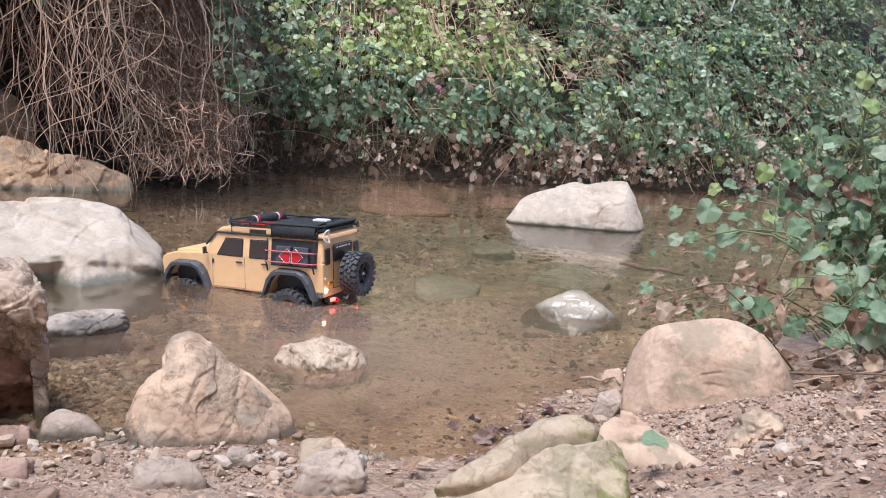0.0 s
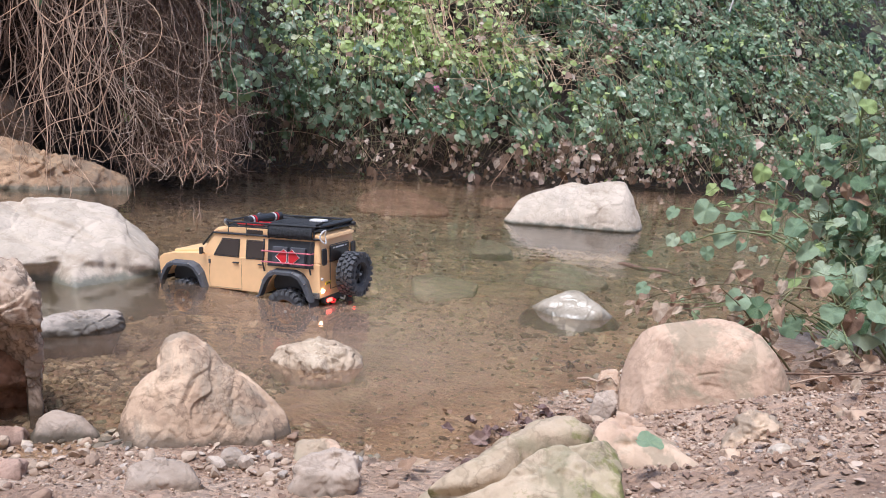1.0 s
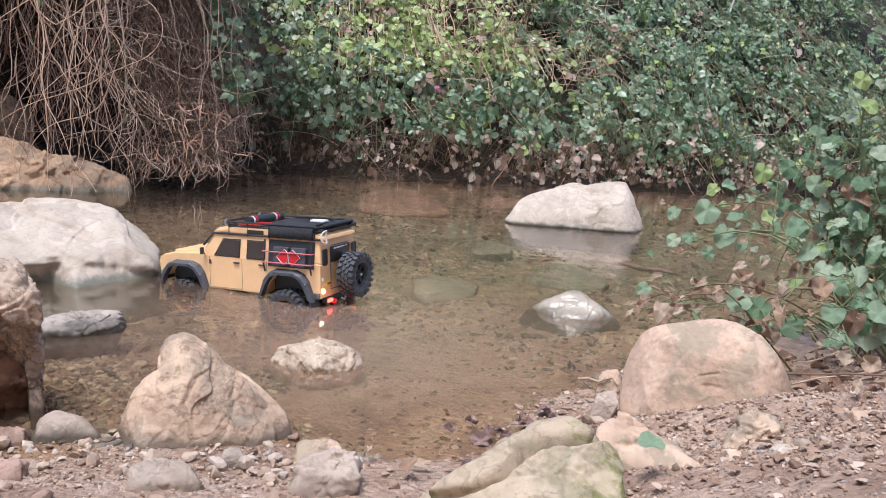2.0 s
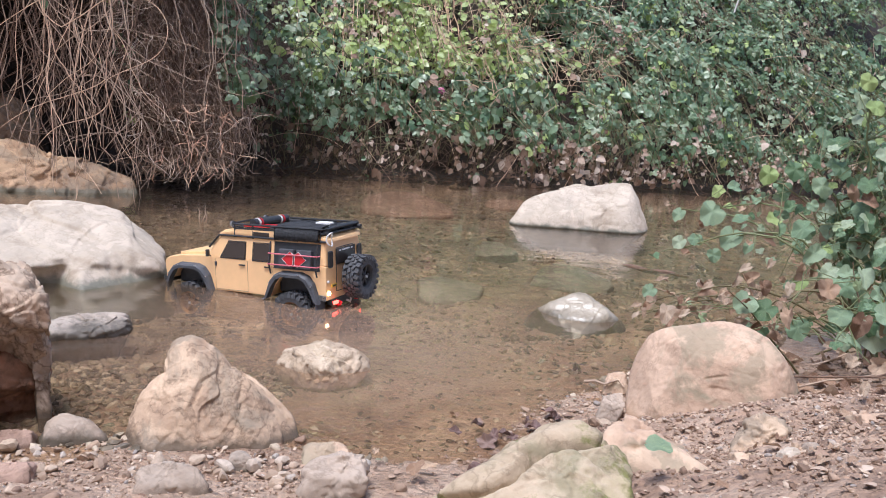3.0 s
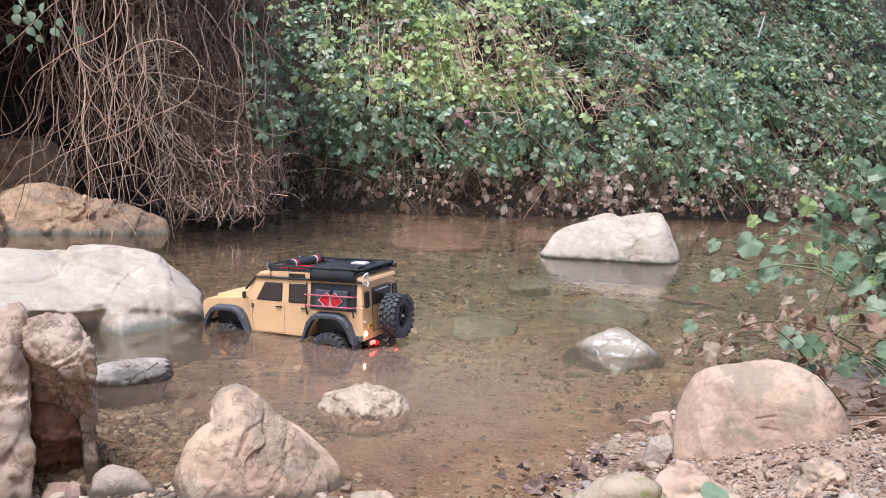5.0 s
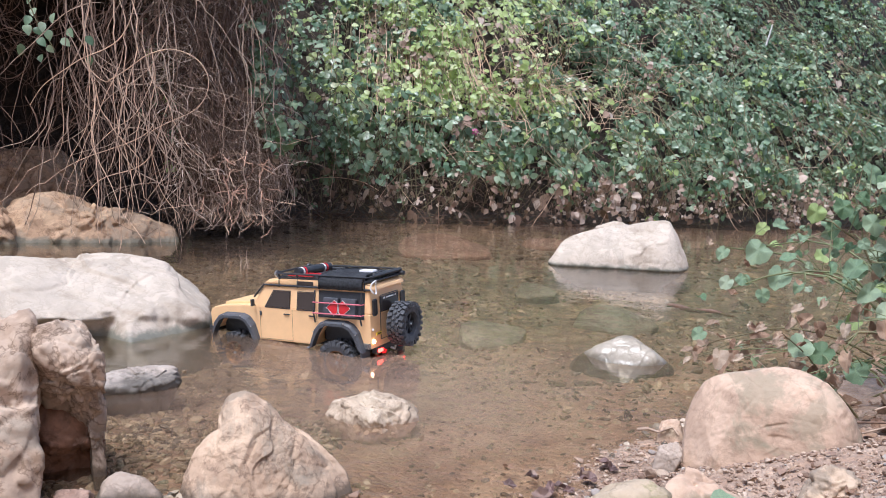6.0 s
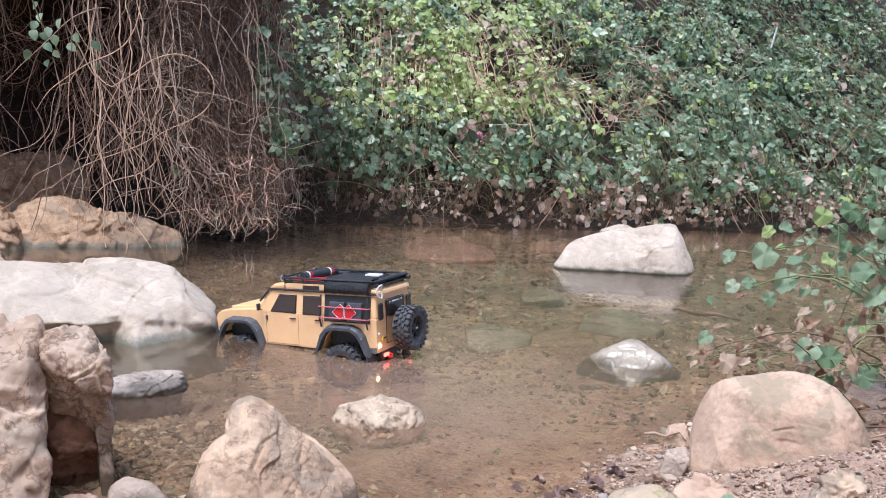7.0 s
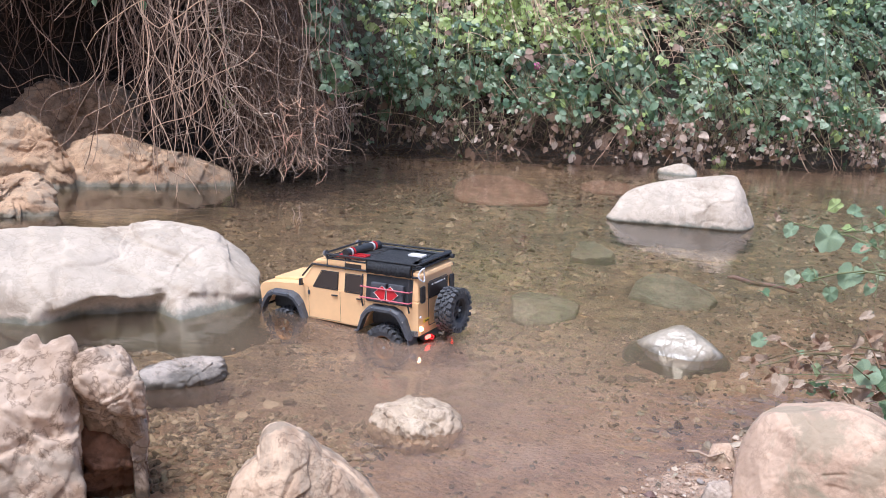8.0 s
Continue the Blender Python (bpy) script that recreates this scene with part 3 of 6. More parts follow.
rock("rock", (-0.18, 1.57, 0.006), (-80, 18), [[(0, 0.095), (12, 0.088), (51, 0.056), (75, 0.043), (107, 0.040), (138, 0.072), (180, 0.105)]],
     [(68, 0, 0.042), (20, 25, 0.060), (20, -40, 0.07)], 0.07, -0.08, JAGGED_STONE, "small jagged pale rock in the shallow water", seed=33, rough=0.08, sharp=16, detail=6, spalls=10, spall=0.06, facet_count=20, flare=-0.6)
rock("rock", (0.56, 3.9, 0.04), (-97, 7), [[(6, 0.268), (24, 0.237), (32, 0.236), (99, 0.137), (103, 0.13), (116, 0.159), (152, 0.261)]],
     [(55, 0, 0.16), (20, 10, 0.22), (25, 55, 0.25)], 0.22, -0.13, LIMESTONE, "white limestone rock mirrored in the stream", seed=41, rough=0.03, sharp=20, detail=7, grain=0.5, cracks=0.6, flare=-0.4, spalls=4, spall=0.018)
rock("rock", (0.345, 2.14, -0.01), (-97, 14), [[(0, 0.125), (58, 0.064), (90, 0.074), (121, 0.066), (180, 0.135)]],
     [(52, -8, 0.050), (14, -48, 0.085), (18, 45, 0.085)], 0.10, -0.12, WET_STONE, "smooth wet rock barely above the water", seed=52, rough=0.035, sharp=9, detail=6, grain=0.4, cracks=0.5, facet_count=8, spalls=5)
for (x, y), wide, top, seed in (((0.40, 2.80), 0.17, -0.040, 101), ((0.02, 2.52), 0.14, -0.044, 102), ((-0.33, 4.43), 0.32, -0.052, 103), ((0.25, 4.9), 0.2, -0.05, 104), ((0.15, 3.3), 0.1, -0.05, 105), ((-0.45, 2.9), 0.12, -0.05, 106)):
    lump = random.Random(seed)
    rock("sunken_rock", (x, y, -0.075), (-95, 80), [[(k * 40, wide * lump.uniform(0.6, 1.1)) for k in range(9)]], [(82, lump.uniform(-30, 30), 0.075 + top), (55, lump.uniform(-60, 60), 0.08 + top + wide * 0.3)], 2.0, -0.14,
         SLAB_STONE if y < 4 else CLAY_PINK, "flat greenish grey stone slab lying under the water" if y < 4 else "broad brown stone lying under the water", seed=seed, detail=6, rough=0.014, sharp=9, facet_count=10, spall=0.004, category="rock", group="slabs under the water")
rock("rock", (0.49, 1.45, 0.11), (-107, 15), [[(-174, 0.144), (11, 0.125), (33, 0.103), (55, 0.083), (78, 0.071), (106, 0.063), (144, 0.107), (168, 0.129)]],
     [(15, 0, 0.095), (45, 0, 0.085), (20, 50, 0.115), (20, -50, 0.115)], 0.11, 0.0, TAN_STONE, "rounded tan limestone boulder on the muddy shore", seed=61, detail=7, rough=0.035, sharp=14, grain=0.5, cracks=0.45, facet_count=16, spalls=6, spall=0.016,
     creases=((98, -0.028, -0.02, 0.024, 0.0022, 0.0022, 0.0012), (84, -0.046, -0.034, 0.004, 0.0022, 0.0026, 0.0012)))
rock("rock", (0.17, 0.84, 0.12), (-97, 26),
     [[(3, 0.08), (23, 0.09), (52, 0.099), (91, 0.091), (113, 0.078), (130, 0.068), (175, 0.16)], [(3, 0.078), (23, 0.085), (70, 0.062), (100, 0.055), (128, 0.05), (175, 0.16), (-90, 0.2)]],
     [(55, 10, 0.062), (10, 0, 0.13), (35, -40, 0.10)], 0.10, 0.0, MOSSY_STONE, "angular limestone rock with patches of green moss", seed=72, detail=7, rough=0.055, sharp=16, facet_count=14, grain=1.0, cracks=0.7, spalls=4, spall=0.02,
     creases=((118, 0.045, -0.11, 0.16, 0.017, 0.0055, -0.006), (58, 0.055, -0.03, 0.03, 0.003, 0.003, -0.001)))
rock("rock", (0.315, 1.165, 0.068), (-104, 21), [[(-30, 0.15), (62, 0.030), (112, 0.034), (178, 0.035)]], [(50, -20, 0.036), (10, -20, 0.055)], 0.05, 0.02,
     TAN_STONE, "long tan stone slab leaning on the mossy rock", seed=76, rough=0.10, sharp=12, spall=0.06)
rock("rock", (0.463, 1.14, 0.10), (-110, 19), [[(-17, 0.036), (34, 0.044), (90, 0.034), (123, 0.028), (164, 0.025)]], [(40, 0, 0.03), (10, 0, 0.04)], 0.035, 0.05,
     BOULDER_STONE, "lumpy stone crusted with earth on the shore", seed=77, rough=0.14, sharp=12, spall=0.08)
rock("stone", (-0.45, 1.17, 0.01), (-64, 22), [[(0, 0.042), (45, 0.019), (74, 0.015), (118, 0.027), (162, 0.039)]], [(55, 0, 0.025), (10, 0, 0.035)], 0.035, -0.03,
     GREY_STONE, "smooth pale grey stone lying at the water's edge", seed=81, rough=0.06, sharp=12, category="stone")
rock("stone", (-0.26, 1.02, 0.03), (-70, 25), [[(27, 0.034), (74, 0.014), (100, 0.016), (166, 0.036)]], [(60, 0, 0.017), (10, 0, 0.032)], 0.03, -0.01,
     GREY_STONE, "grey stone half sunk in the gravel", seed=82, rough=0.09, sharp=12, category="stone")
rock("stone", (-0.06, 1.07, 0.035), (-82, 25), [[(-13, 0.034), (46, 0.028), (81, 0.020), (116, 0.025), (165, 0.045)]], [(60, 0, 0.021), (10, 0, 0.036)], 0.03, 0.0,
     GREY_STONE, "cracked grey stone on the muddy shore", seed=83, rough=0.12, sharp=12, spall=0.06, category="stone")
rock("stone", (0.35, 1.57, 0.015), (-100, 17), [[(20, 0.024), (109, 0.02), (169, 0.016)]], [(50, 0, 0.018), (10, 0, 0.02)], 0.02, -0.03,
     TAN_STONE, "small pale stone beside the tan boulder", seed=84, detail=5, rough=0.10, sharp=14, category="stone")
rock("stone", (0.325, 1.40, 0.035), (-99, 19), [[(-16, 0.014), (20, 0.017), (106, 0.017), (165, 0.022)]], [(50, 0, 0.016), (10, 0, 0.02)], 0.02, 0.0,
     GREY_STONE, "small grey-brown stone at the shore's edge", seed=85, detail=5, rough=0.10, sharp=14, category="stone")
rock("stone", (0.66, 5.3, 0.01), (-98, 8), [[(18, 0.10), (68, 0.06), (111, 0.05), (167, 0.12)]], [(50, 0, 0.05), (10, 0, 0.08)], 0.08, -0.06,
     LIMESTONE, "pale stone at the foot of the far bank", seed=86, detail=4, rough=0.08, sharp=11, category="stone")

for x, y, z, wide, high, seed, mat, label in ((-0.51, 1.125, 0.008, 0.024, 0.009, 87, CLAY_PINK, "pinkish brown stone on the gravel"), (-0.455, 1.02, 0.012, 0.027, 0.011, 88, CLAY_PINK, "brown stone half sunk in the gravel"),
                                              (-0.555, 1.04, 0.012, 0.024, 0.016, 89, GREY_STONE, "small grey stone on the gravel"), (-0.10, 1.17, 0.008, 0.032, 0.014, 90, TAN_STONE, "flat beige stone at the water's edge"),
                                              (-0.20, 1.105, 0.014, 0.017, 0.014, 96, GREY_STONE, "small rounded stone against the peaked boulder"),
                                              (0.470, 1.047, 0.117, 0.013, 0.010, 101, LIMESTONE, "small cream stone on the earthy shore"), (0.432, 1.089, 0.092, 0.017, 0.007, 102, TAN_STONE, "flat tan stone on the earthy shore"),
                                              (0.600, 1.120, 0.146, 0.030, 0.008, 103, TAN_STONE, "flat beige stone sunk in the earthy shore"), (0.442, 1.490, 0.015, 0.022, 0.014, 104, TAN_STONE, "tan lump of stone at the foot of the tan boulder"),
                                              (0.495, 1.055, 0.127, 0.009, 0.006, 105, GREY_STONE, "small grey stone on the earthy shore")):
    rock("stone", (x, y, z), (-75, 24), [[(5, wide), (45, 0.8 * wide), (90, high), (130, 0.85 * wide), (175, wide)]], [(55, 0, 1.1 * high), (12, 10, 0.9 * wide)], 0.9 * wide, z - 0.03, mat, label, seed=seed, detail=5, rough=0.09, sharp=12, category="stone")

# ---- left bank: earthy ledge ----
rock("ledge_rock", (-1.78, 3.62, 0.06), (-62, 9), [[(0, 0.33), (71, 0.095), (75, 0.092), (97, 0.147), (133, 0.271), (162, 0.37)]], [(50, 0, 0.13), (15, 0, 0.20)], 0.4, -0.14,
     LEDGE_STONE, "earthy ochre rock ledge at the foot of the bank", seed=91, detail=6, rough=0.10, grain=1.3, chip=2.8, spalls=10, spall=0.03, sharp=14, facet_count=26)
rock("ledge_rock", (-2.15, 3.35, 0.10), (-55, 8), [[(0, 0.14), (31, 0.096), (53, 0.11), (102, 0.164), (150, 0.25), (180, 0.4)]], [(45, 0, 0.15), (10, 0, 0.2)], 0.3, -0.14,
     LEDGE_STONE, "ochre rock behind the ledge, streaked with earth", seed=92, detail=6, rough=0.10, grain=1.3, chip=2.8, spalls=10, spall=0.03, sharp=14, facet_count=22)
rock("ledge_rock", (-2.55, 4.3, 0.20), (-60, 5), [[(0, 0.28), (60, 0.22), (95, 0.16), (140, 0.25), (180, 0.4)]], [(45, 0, 0.2), (10, 0, 0.25)], 0.4, -0.14,
     LEDGE_STONE, "shaded rock at the back of the root hollow", seed=93, detail=6, rough=0.12, sharp=14, spalls=14, spall=0.06, grain=1.5)
rock("ledge_rock", (-1.92, 2.8, 0.05), (-53, 11), [[(7, 0.18), (50, 0.141), (100, 0.067), (135, 0.12), (180, 0.35)]], [(50, 0, 0.09), (10, 0, 0.15)], 0.2, -0.14,
     LEDGE_STONE, "rounded ochre rock standing in the shallows", seed=94, detail=6, rough=0.10, grain=1.3, chip=2.8, spalls=10, spall=0.03, sharp=14, facet_count=22)

# ---- far bank: bramble thicket ----
def bank_point(x, z):
    """A place on the thicket's uneven face at height z, and the way out from it."""
    k = (lerp_table(x + 0.1, FAR_X, FAR_Y) - lerp_table(x - 0.1, FAR_X, FAR_Y)) / 0.2
    n = Vector((k, -1, 0)).normalized()
    base = Vector((x, lerp_table(x, FAR_X, FAR_Y), z))
    swell = 0.27 * noise.fractal(Vector((x * 1.5, z * 1.7, 3.1)), 0.9, 2.1, 3) + 0.12 * noise.noise(Vector((x * 4.6, z * 5, 1.3)))
    lean = 0.05 + 0.36 * z - 0.15 * math.exp(-((z - 0.28) / 0.25) ** 2) + 0.70 * max(0.0, z - 0.6) * min(1.0, max(0.0, (4.6 - x) / 1.0))
    return base - n * (lean - swell), n


OVAL = leaf_shape(1.0, 0.74, 0.25, 0.2)
LEAF_V, LEAF_F = OVAL
rng = random.Random(11)
thicket = tagged(new("bramble_thicket"), "dense green bramble thicket trailing over the far bank", "bush")
green, dry, bright, canes, pale_canes = Heap(), Heap(), Heap(), Heap(), Heap()


def thin(x, z):
    """Bare, dark gaps between the clumps of leaves."""
    g = noise.noise(Vector((x * 2.6, z * 3.0, 15))) + 0.5 * noise.noise(Vector((x * 7, z * 7, 3)))
    bare = 0.85 if g < -0.24 else 0.0
    if x < -0.2 and z < 0.8:
        bare = max(bare, (0.78 if z < 0.34 else 0.25) * min(1.0, (-0.2 - x) / 0.35))
    if z < 0.3 and g < 0.1:
        bare = max(bare, 0.3)
    return rng.random() < bare


def add_leaf(heap, place, normal, tip, size):
    m, o = facing_matrix(place, normal, tip, size)
    heap.add([tuple(v) for v in LEAF_V @ m.T + o], LEAF_F)


def add_spray(place, n, size, brown, sunny):
    """Three leaflets on one stalk."""
    if thin(place.x, place.z):
        return
    size *= rng.choice((0.6, 0.75, 0.85, 1.0, 1.25))
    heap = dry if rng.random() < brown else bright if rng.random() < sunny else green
    normal = n + Vector((rng.gauss(0, 0.5), rng.gauss(0, 0.35), rng.gauss(0.35 + 0.6 * min(1.0, max(0.0, place.z - 0.3)), 0.4)))
    tip = Vector((rng.gauss(0, 0.8), rng.gauss(-0.3, 0.3), rng.gauss(-0.6, 0.4)))
    across = normal.cross(tip).normalized()
    for turn in (0, 1, -1):
        if turn and rng.random() < 0.3:
            continue
        t2 = (tip.normalized() + across * turn * 1.1).normalized()
        n2 = normal + across * turn * 0.25 + Vector((rng.gauss(0, 0.22), rng.gauss(0, 0.22), rng.gauss(0, 0.22)))
        add_leaf(heap, place + t2 * 0.012, n2, t2, size * (1 if not turn else 0.8))


def tone(x, z):
    """How many of the leaves are withered, and how many take the sunlit colour, at a place on the face."""
    patch = noise.noise(Vector((x * 2.2, z * 2.4, 9)))
    brown = 0.85 * math.exp(-((z - 0.13) / 0.13) ** 2) + (0.35 if patch > 0.36 else 0.02)
    # sunlit colour gathers in a patch high on the middle of the face
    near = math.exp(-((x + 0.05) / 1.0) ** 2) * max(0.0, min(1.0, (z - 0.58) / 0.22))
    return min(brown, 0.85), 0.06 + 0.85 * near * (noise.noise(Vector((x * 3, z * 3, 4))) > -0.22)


for _ in range(1250):
    x, z = rng.uniform(-1.5, 5.0), 0.25 + 2.35 * rng.random()
    out, drift = rng.gauss(0.0, 0.055), rng.gauss(0, 0.35)
    run = rng.uniform(0.3, 0.9)
    pts = []
    steps = 12
    for k in range(steps):
        f = k / (steps - 1)
        xx, zz = x + drift * run * f + 0.03 * math.sin(5 * f + x * 9), z - run * f * f * 0.9
        if zz < 0.05:
            break
        place, n = bank_point(xx, zz)
        pts.append(place + n * (out + 0.07 * math.sin(3.1 * f)))
        brown, sunny = tone(xx, zz)
        if k and rng.random() < 0.93:
            add_spray(pts[-1] + Vector((rng.gauss(0, 0.022), rng.gauss(0, 0.02), rng.gauss(0, 0.02))), n, rng.uniform(0.034, 0.064), brown, sunny)
        if k and rng.random() < 0.5:
            add_spray(pts[-1] + Vector((rng.gauss(0, 0.035), rng.gauss(0, 0.03), rng.gauss(0, 0.03))), n, rng.uniform(0.028, 0.05), brown, sunny)
    if len(pts) > 3:
        r = rng.uniform(0.0015, 0.003)
        canes.add(*tube_data(pts, [r] * len(pts), 3))
for _ in range(13500):
    x, z = rng.uniform(-1.6, 5.2), 0.12 + 2.5 * rng.random()
    place, n = bank_point(x, z)
    add_spray(place - n * rng.uniform(0.07, 0.5), n, rng.uniform(0.036, 0.066), *tone(x, z))
# unseen large leaves added over the top to shut light out of the inside
for _ in range(2600):
    x, f = rng.uniform(-1.5, 5.3), rng.random()
    place, n = bank_point(x, 2.55)
    add_leaf(green, place - n * 1.6 * f + Vector((0, 0, 0.1 * rng.random() + 0.5 * f)), Vector((rng.gauss(0, 0.4), rng.gauss(0, 0.4), 1)), Vector((rng.gauss(0, 1), rng.gauss(0, 1), 0)), rng.uniform(0.1, 0.17))
# a fringe of withered leaves hanging over the water's edge
for _ in range(620):
    x, z = rng.uniform(-1.2, 4.2), 0.05 + 0.22 * rng.random()
    place, n = bank_point(x, z)
    if noise.noise(Vector((x * 5, 3.3, 0))) > -0.25:
        add_spray(place + n * rng.uniform(-0.05, 0.10), n, rng.uniform(0.032, 0.055), 0.88, 0.0)
# leaves that hang over the edge of the root curtain
for _ in range(330):
    z = rng.uniform(0.38, 1.25)
    place = Vector((-1.06 - 0.23 * (z - 0.15) + abs(rng.gauss(0, 0.07)) - 0.03, 4.02 + 0.1 * z + rng.gauss(0, 0.06), z))
    if noise.noise(place * 6) > -0.15:
        add_spray(place, Vector((0.1, -1, 0)), rng.uniform(0.03, 0.05), 0.03, 0.0)
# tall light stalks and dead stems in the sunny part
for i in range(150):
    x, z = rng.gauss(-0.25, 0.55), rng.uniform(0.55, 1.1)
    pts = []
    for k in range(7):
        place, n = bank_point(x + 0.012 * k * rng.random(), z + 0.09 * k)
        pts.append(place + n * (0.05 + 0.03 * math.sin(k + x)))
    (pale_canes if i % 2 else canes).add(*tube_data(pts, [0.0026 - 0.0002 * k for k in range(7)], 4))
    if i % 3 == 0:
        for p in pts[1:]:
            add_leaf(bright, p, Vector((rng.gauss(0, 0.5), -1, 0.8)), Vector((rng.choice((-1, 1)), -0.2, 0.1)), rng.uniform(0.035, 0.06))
# tangle of dead pale stems
for _ in range(260):
    x, z = (rng.gauss(0.75, 0.4), rng.gauss(0.95, 0.2)) if rng.random() < 0.7 else (rng.gauss(-0.1, 0.5), rng.gauss(0.9, 0.2))
    place, n = bank_point(x, max(0.4, z))
    way = Vector((rng.gauss(0, 1), -0.1, rng.gauss(0, 0.7))).normalized()
    pts, p = [], place + n * rng.uniform(0.0, 0.09)
    for i in range(7):
        pts.append(p.copy())
        way = (way + Vector((rng.gauss(0, 0.35), rng.gauss(0, 0.1), rng.gauss(-0.05, 0.3)))).normalized()
        p = p + way * rng.uniform(0.02, 0.05)
    pale_canes.add(*tube_data(pts, [0.0028 - 0.0003 * i for i in range(7)], 4))
# dead brown twigs and a few withered leaves where the foot of the thicket is bare
twigs = Heap()
for i in range(620):
    x, z = rng.uniform(-1.25, 0.4) if i < 420 else rng.uniform(0.2, 4.2), 0.02 + 0.42 * rng.random() ** 1.3
    place, n = bank_point(x, z)
    p = place + n * rng.uniform(-0.22, 0.04)
    way = Vector((rng.gauss(0, 0.7), rng.gauss(-0.15, 0.2), rng.gauss(-0.3, 0.7))).normalized()
    pts = []
    for k in range(8):
        pts.append(p.copy())
        way = (way + Vector((rng.gauss(0, 0.28), rng.gauss(0, 0.1), rng.gauss(-0.06, 0.22)))).normalized()
        p = p + way * rng.uniform(0.02, 0.055)
        p.z = max(p.z, 0.0)
    r = rng.uniform(0.0012, 0.0030)
    twigs.add(*tube_data(pts, [r * (1 - 0.08 * k) for k in range(8)], 3))
    if i % 4 == 0:
        add_leaf(dry, pts[4], n + Vector((rng.gauss(0, 0.5), 0, rng.gauss(0.5, 0.4))), Vector((rng.gauss(0, 1), -0.2, -0.6)), rng.uniform(0.025, 0.045))
# bare canes, arching out over the water
for _ in range(230):
    x, z = rng.uniform(-1.3, 5), rng.uniform(0.1, 1.6) * rng.random() + 0.08
    place, n = bank_point(x, z)
    way = Vector((rng.gauss(0, 0.8), -0.2, rng.choice((-1, -0.6, 0.6)))).normalized()
    pts, p = [], place + n * rng.uniform(-0.03, 0.09)
    for i in range(10):
        pts.append(p.copy())
        way = (way + Vector((rng.gauss(0, 0.13), rng.gauss(0, 0.08), -0.09))).normalized()
        p = p + way * rng.uniform(0.03, 0.085)
        p.z = max(p.z, -0.01)
    r = rng.uniform(0.0013, 0.0034)
    (pale_canes if rng.random() < 0.4 else canes).add(*tube_data(pts, [r * (1 - 0.06 * i) for i in range(10)], 4))
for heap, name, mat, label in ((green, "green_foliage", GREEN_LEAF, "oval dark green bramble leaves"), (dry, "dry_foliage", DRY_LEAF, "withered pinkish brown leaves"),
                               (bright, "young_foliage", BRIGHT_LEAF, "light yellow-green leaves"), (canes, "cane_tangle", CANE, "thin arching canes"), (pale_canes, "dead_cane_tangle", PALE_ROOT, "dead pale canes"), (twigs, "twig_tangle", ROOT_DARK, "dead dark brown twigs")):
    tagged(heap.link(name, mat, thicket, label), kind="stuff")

# ---- left bank: unseen shading overhang and hanging roots ----
# earth mass above the view, added to keep the sky off hollow and curtain
rock("shading_overhang", (-3.3, 4.9, 1.95), (-60, 0), [[(0, 1.95), (45, 1.5), (90, 0.8), (135, 1.8), (180, 3.4)]], [(0, 0, 2.12), (40, 0, 1.58)], 1.6, 1.22,
     EARTH, "unseen earth overhang added above the roots to shade them", seed=95, rough=0.04, sharp=9, category="bank")

roots = tagged(new("hanging_roots"), "curtain of dry brown roots hanging over the bank", "roots")
fine, dark_fine = Heap(), Heap()


def wander(seed, z, amount):
    """Sideways sway of a root at height z."""
    a = noise.noise(Vector((seed, z * 2.3, 0.0))) * amount + noise.noise(Vector((seed, z * 9.0, 5.0))) * 0.05 + noise.noise(Vector((seed, z * 27.0, 9.0))) * 0.014
    b = noise.noise(Vector((seed, z * 2.3, 20.0))) * amount + noise.noise(Vector((seed, z * 9.0, 25.0))) * 0.05
    return a, b


def root_line(x, y, top, low, seed, amount, steps, slant=0.0):
    pts = []
    for k in range(steps):
        z = top + (low - top) * k / (steps - 1)
        a, b = wander(seed, z, amount)
        pts.append(Vector((x + a - (0.20 + slant) * (z - 0.3), y + b + 0.10 * (z - 0.3), z)))
    return pts


for i in range(1450):
    s = 0.36 * rng.random() ** 1.2 if i < 1330 else 0.3 + 0.65 * rng.random()
    s += 0.05 * noise.noise(Vector((s * 14, 2.2, 0)))
    x = -1.19 - 0.52 * s + rng.gauss(0, 0.04)
    y = 4.15 - 0.95 * s + rng.gauss(0, 0.08) + 0.17 * abs(rng.gauss(0, 1))
    low = 0.07 + 0.25 * rng.random() ** 2 + 0.8 * rng.random() ** 2.5 + 0.12 * max(0, noise.noise(Vector((x * 9, y * 3, 0))))
    top = min(1.5, low + rng.uniform(0.2, 0.9)) if rng.random() < 0.65 else 1.5
    if top - low < 0.15:
        continue
    count = max(10, int((top - low) * 22))
    pts = root_line(x, y, top, low, i * 0.37, rng.choice((0.06, 0.12, 0.18)), count, rng.gauss(0, 0.07))
    r = rng.choice((0.0009, 0.0012, 0.0015, 0.0019, 0.0026))
    # dark roots take over leftwards, painting in the shade under the overhang
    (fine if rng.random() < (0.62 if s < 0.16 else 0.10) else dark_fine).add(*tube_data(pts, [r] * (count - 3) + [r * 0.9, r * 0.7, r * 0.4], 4))


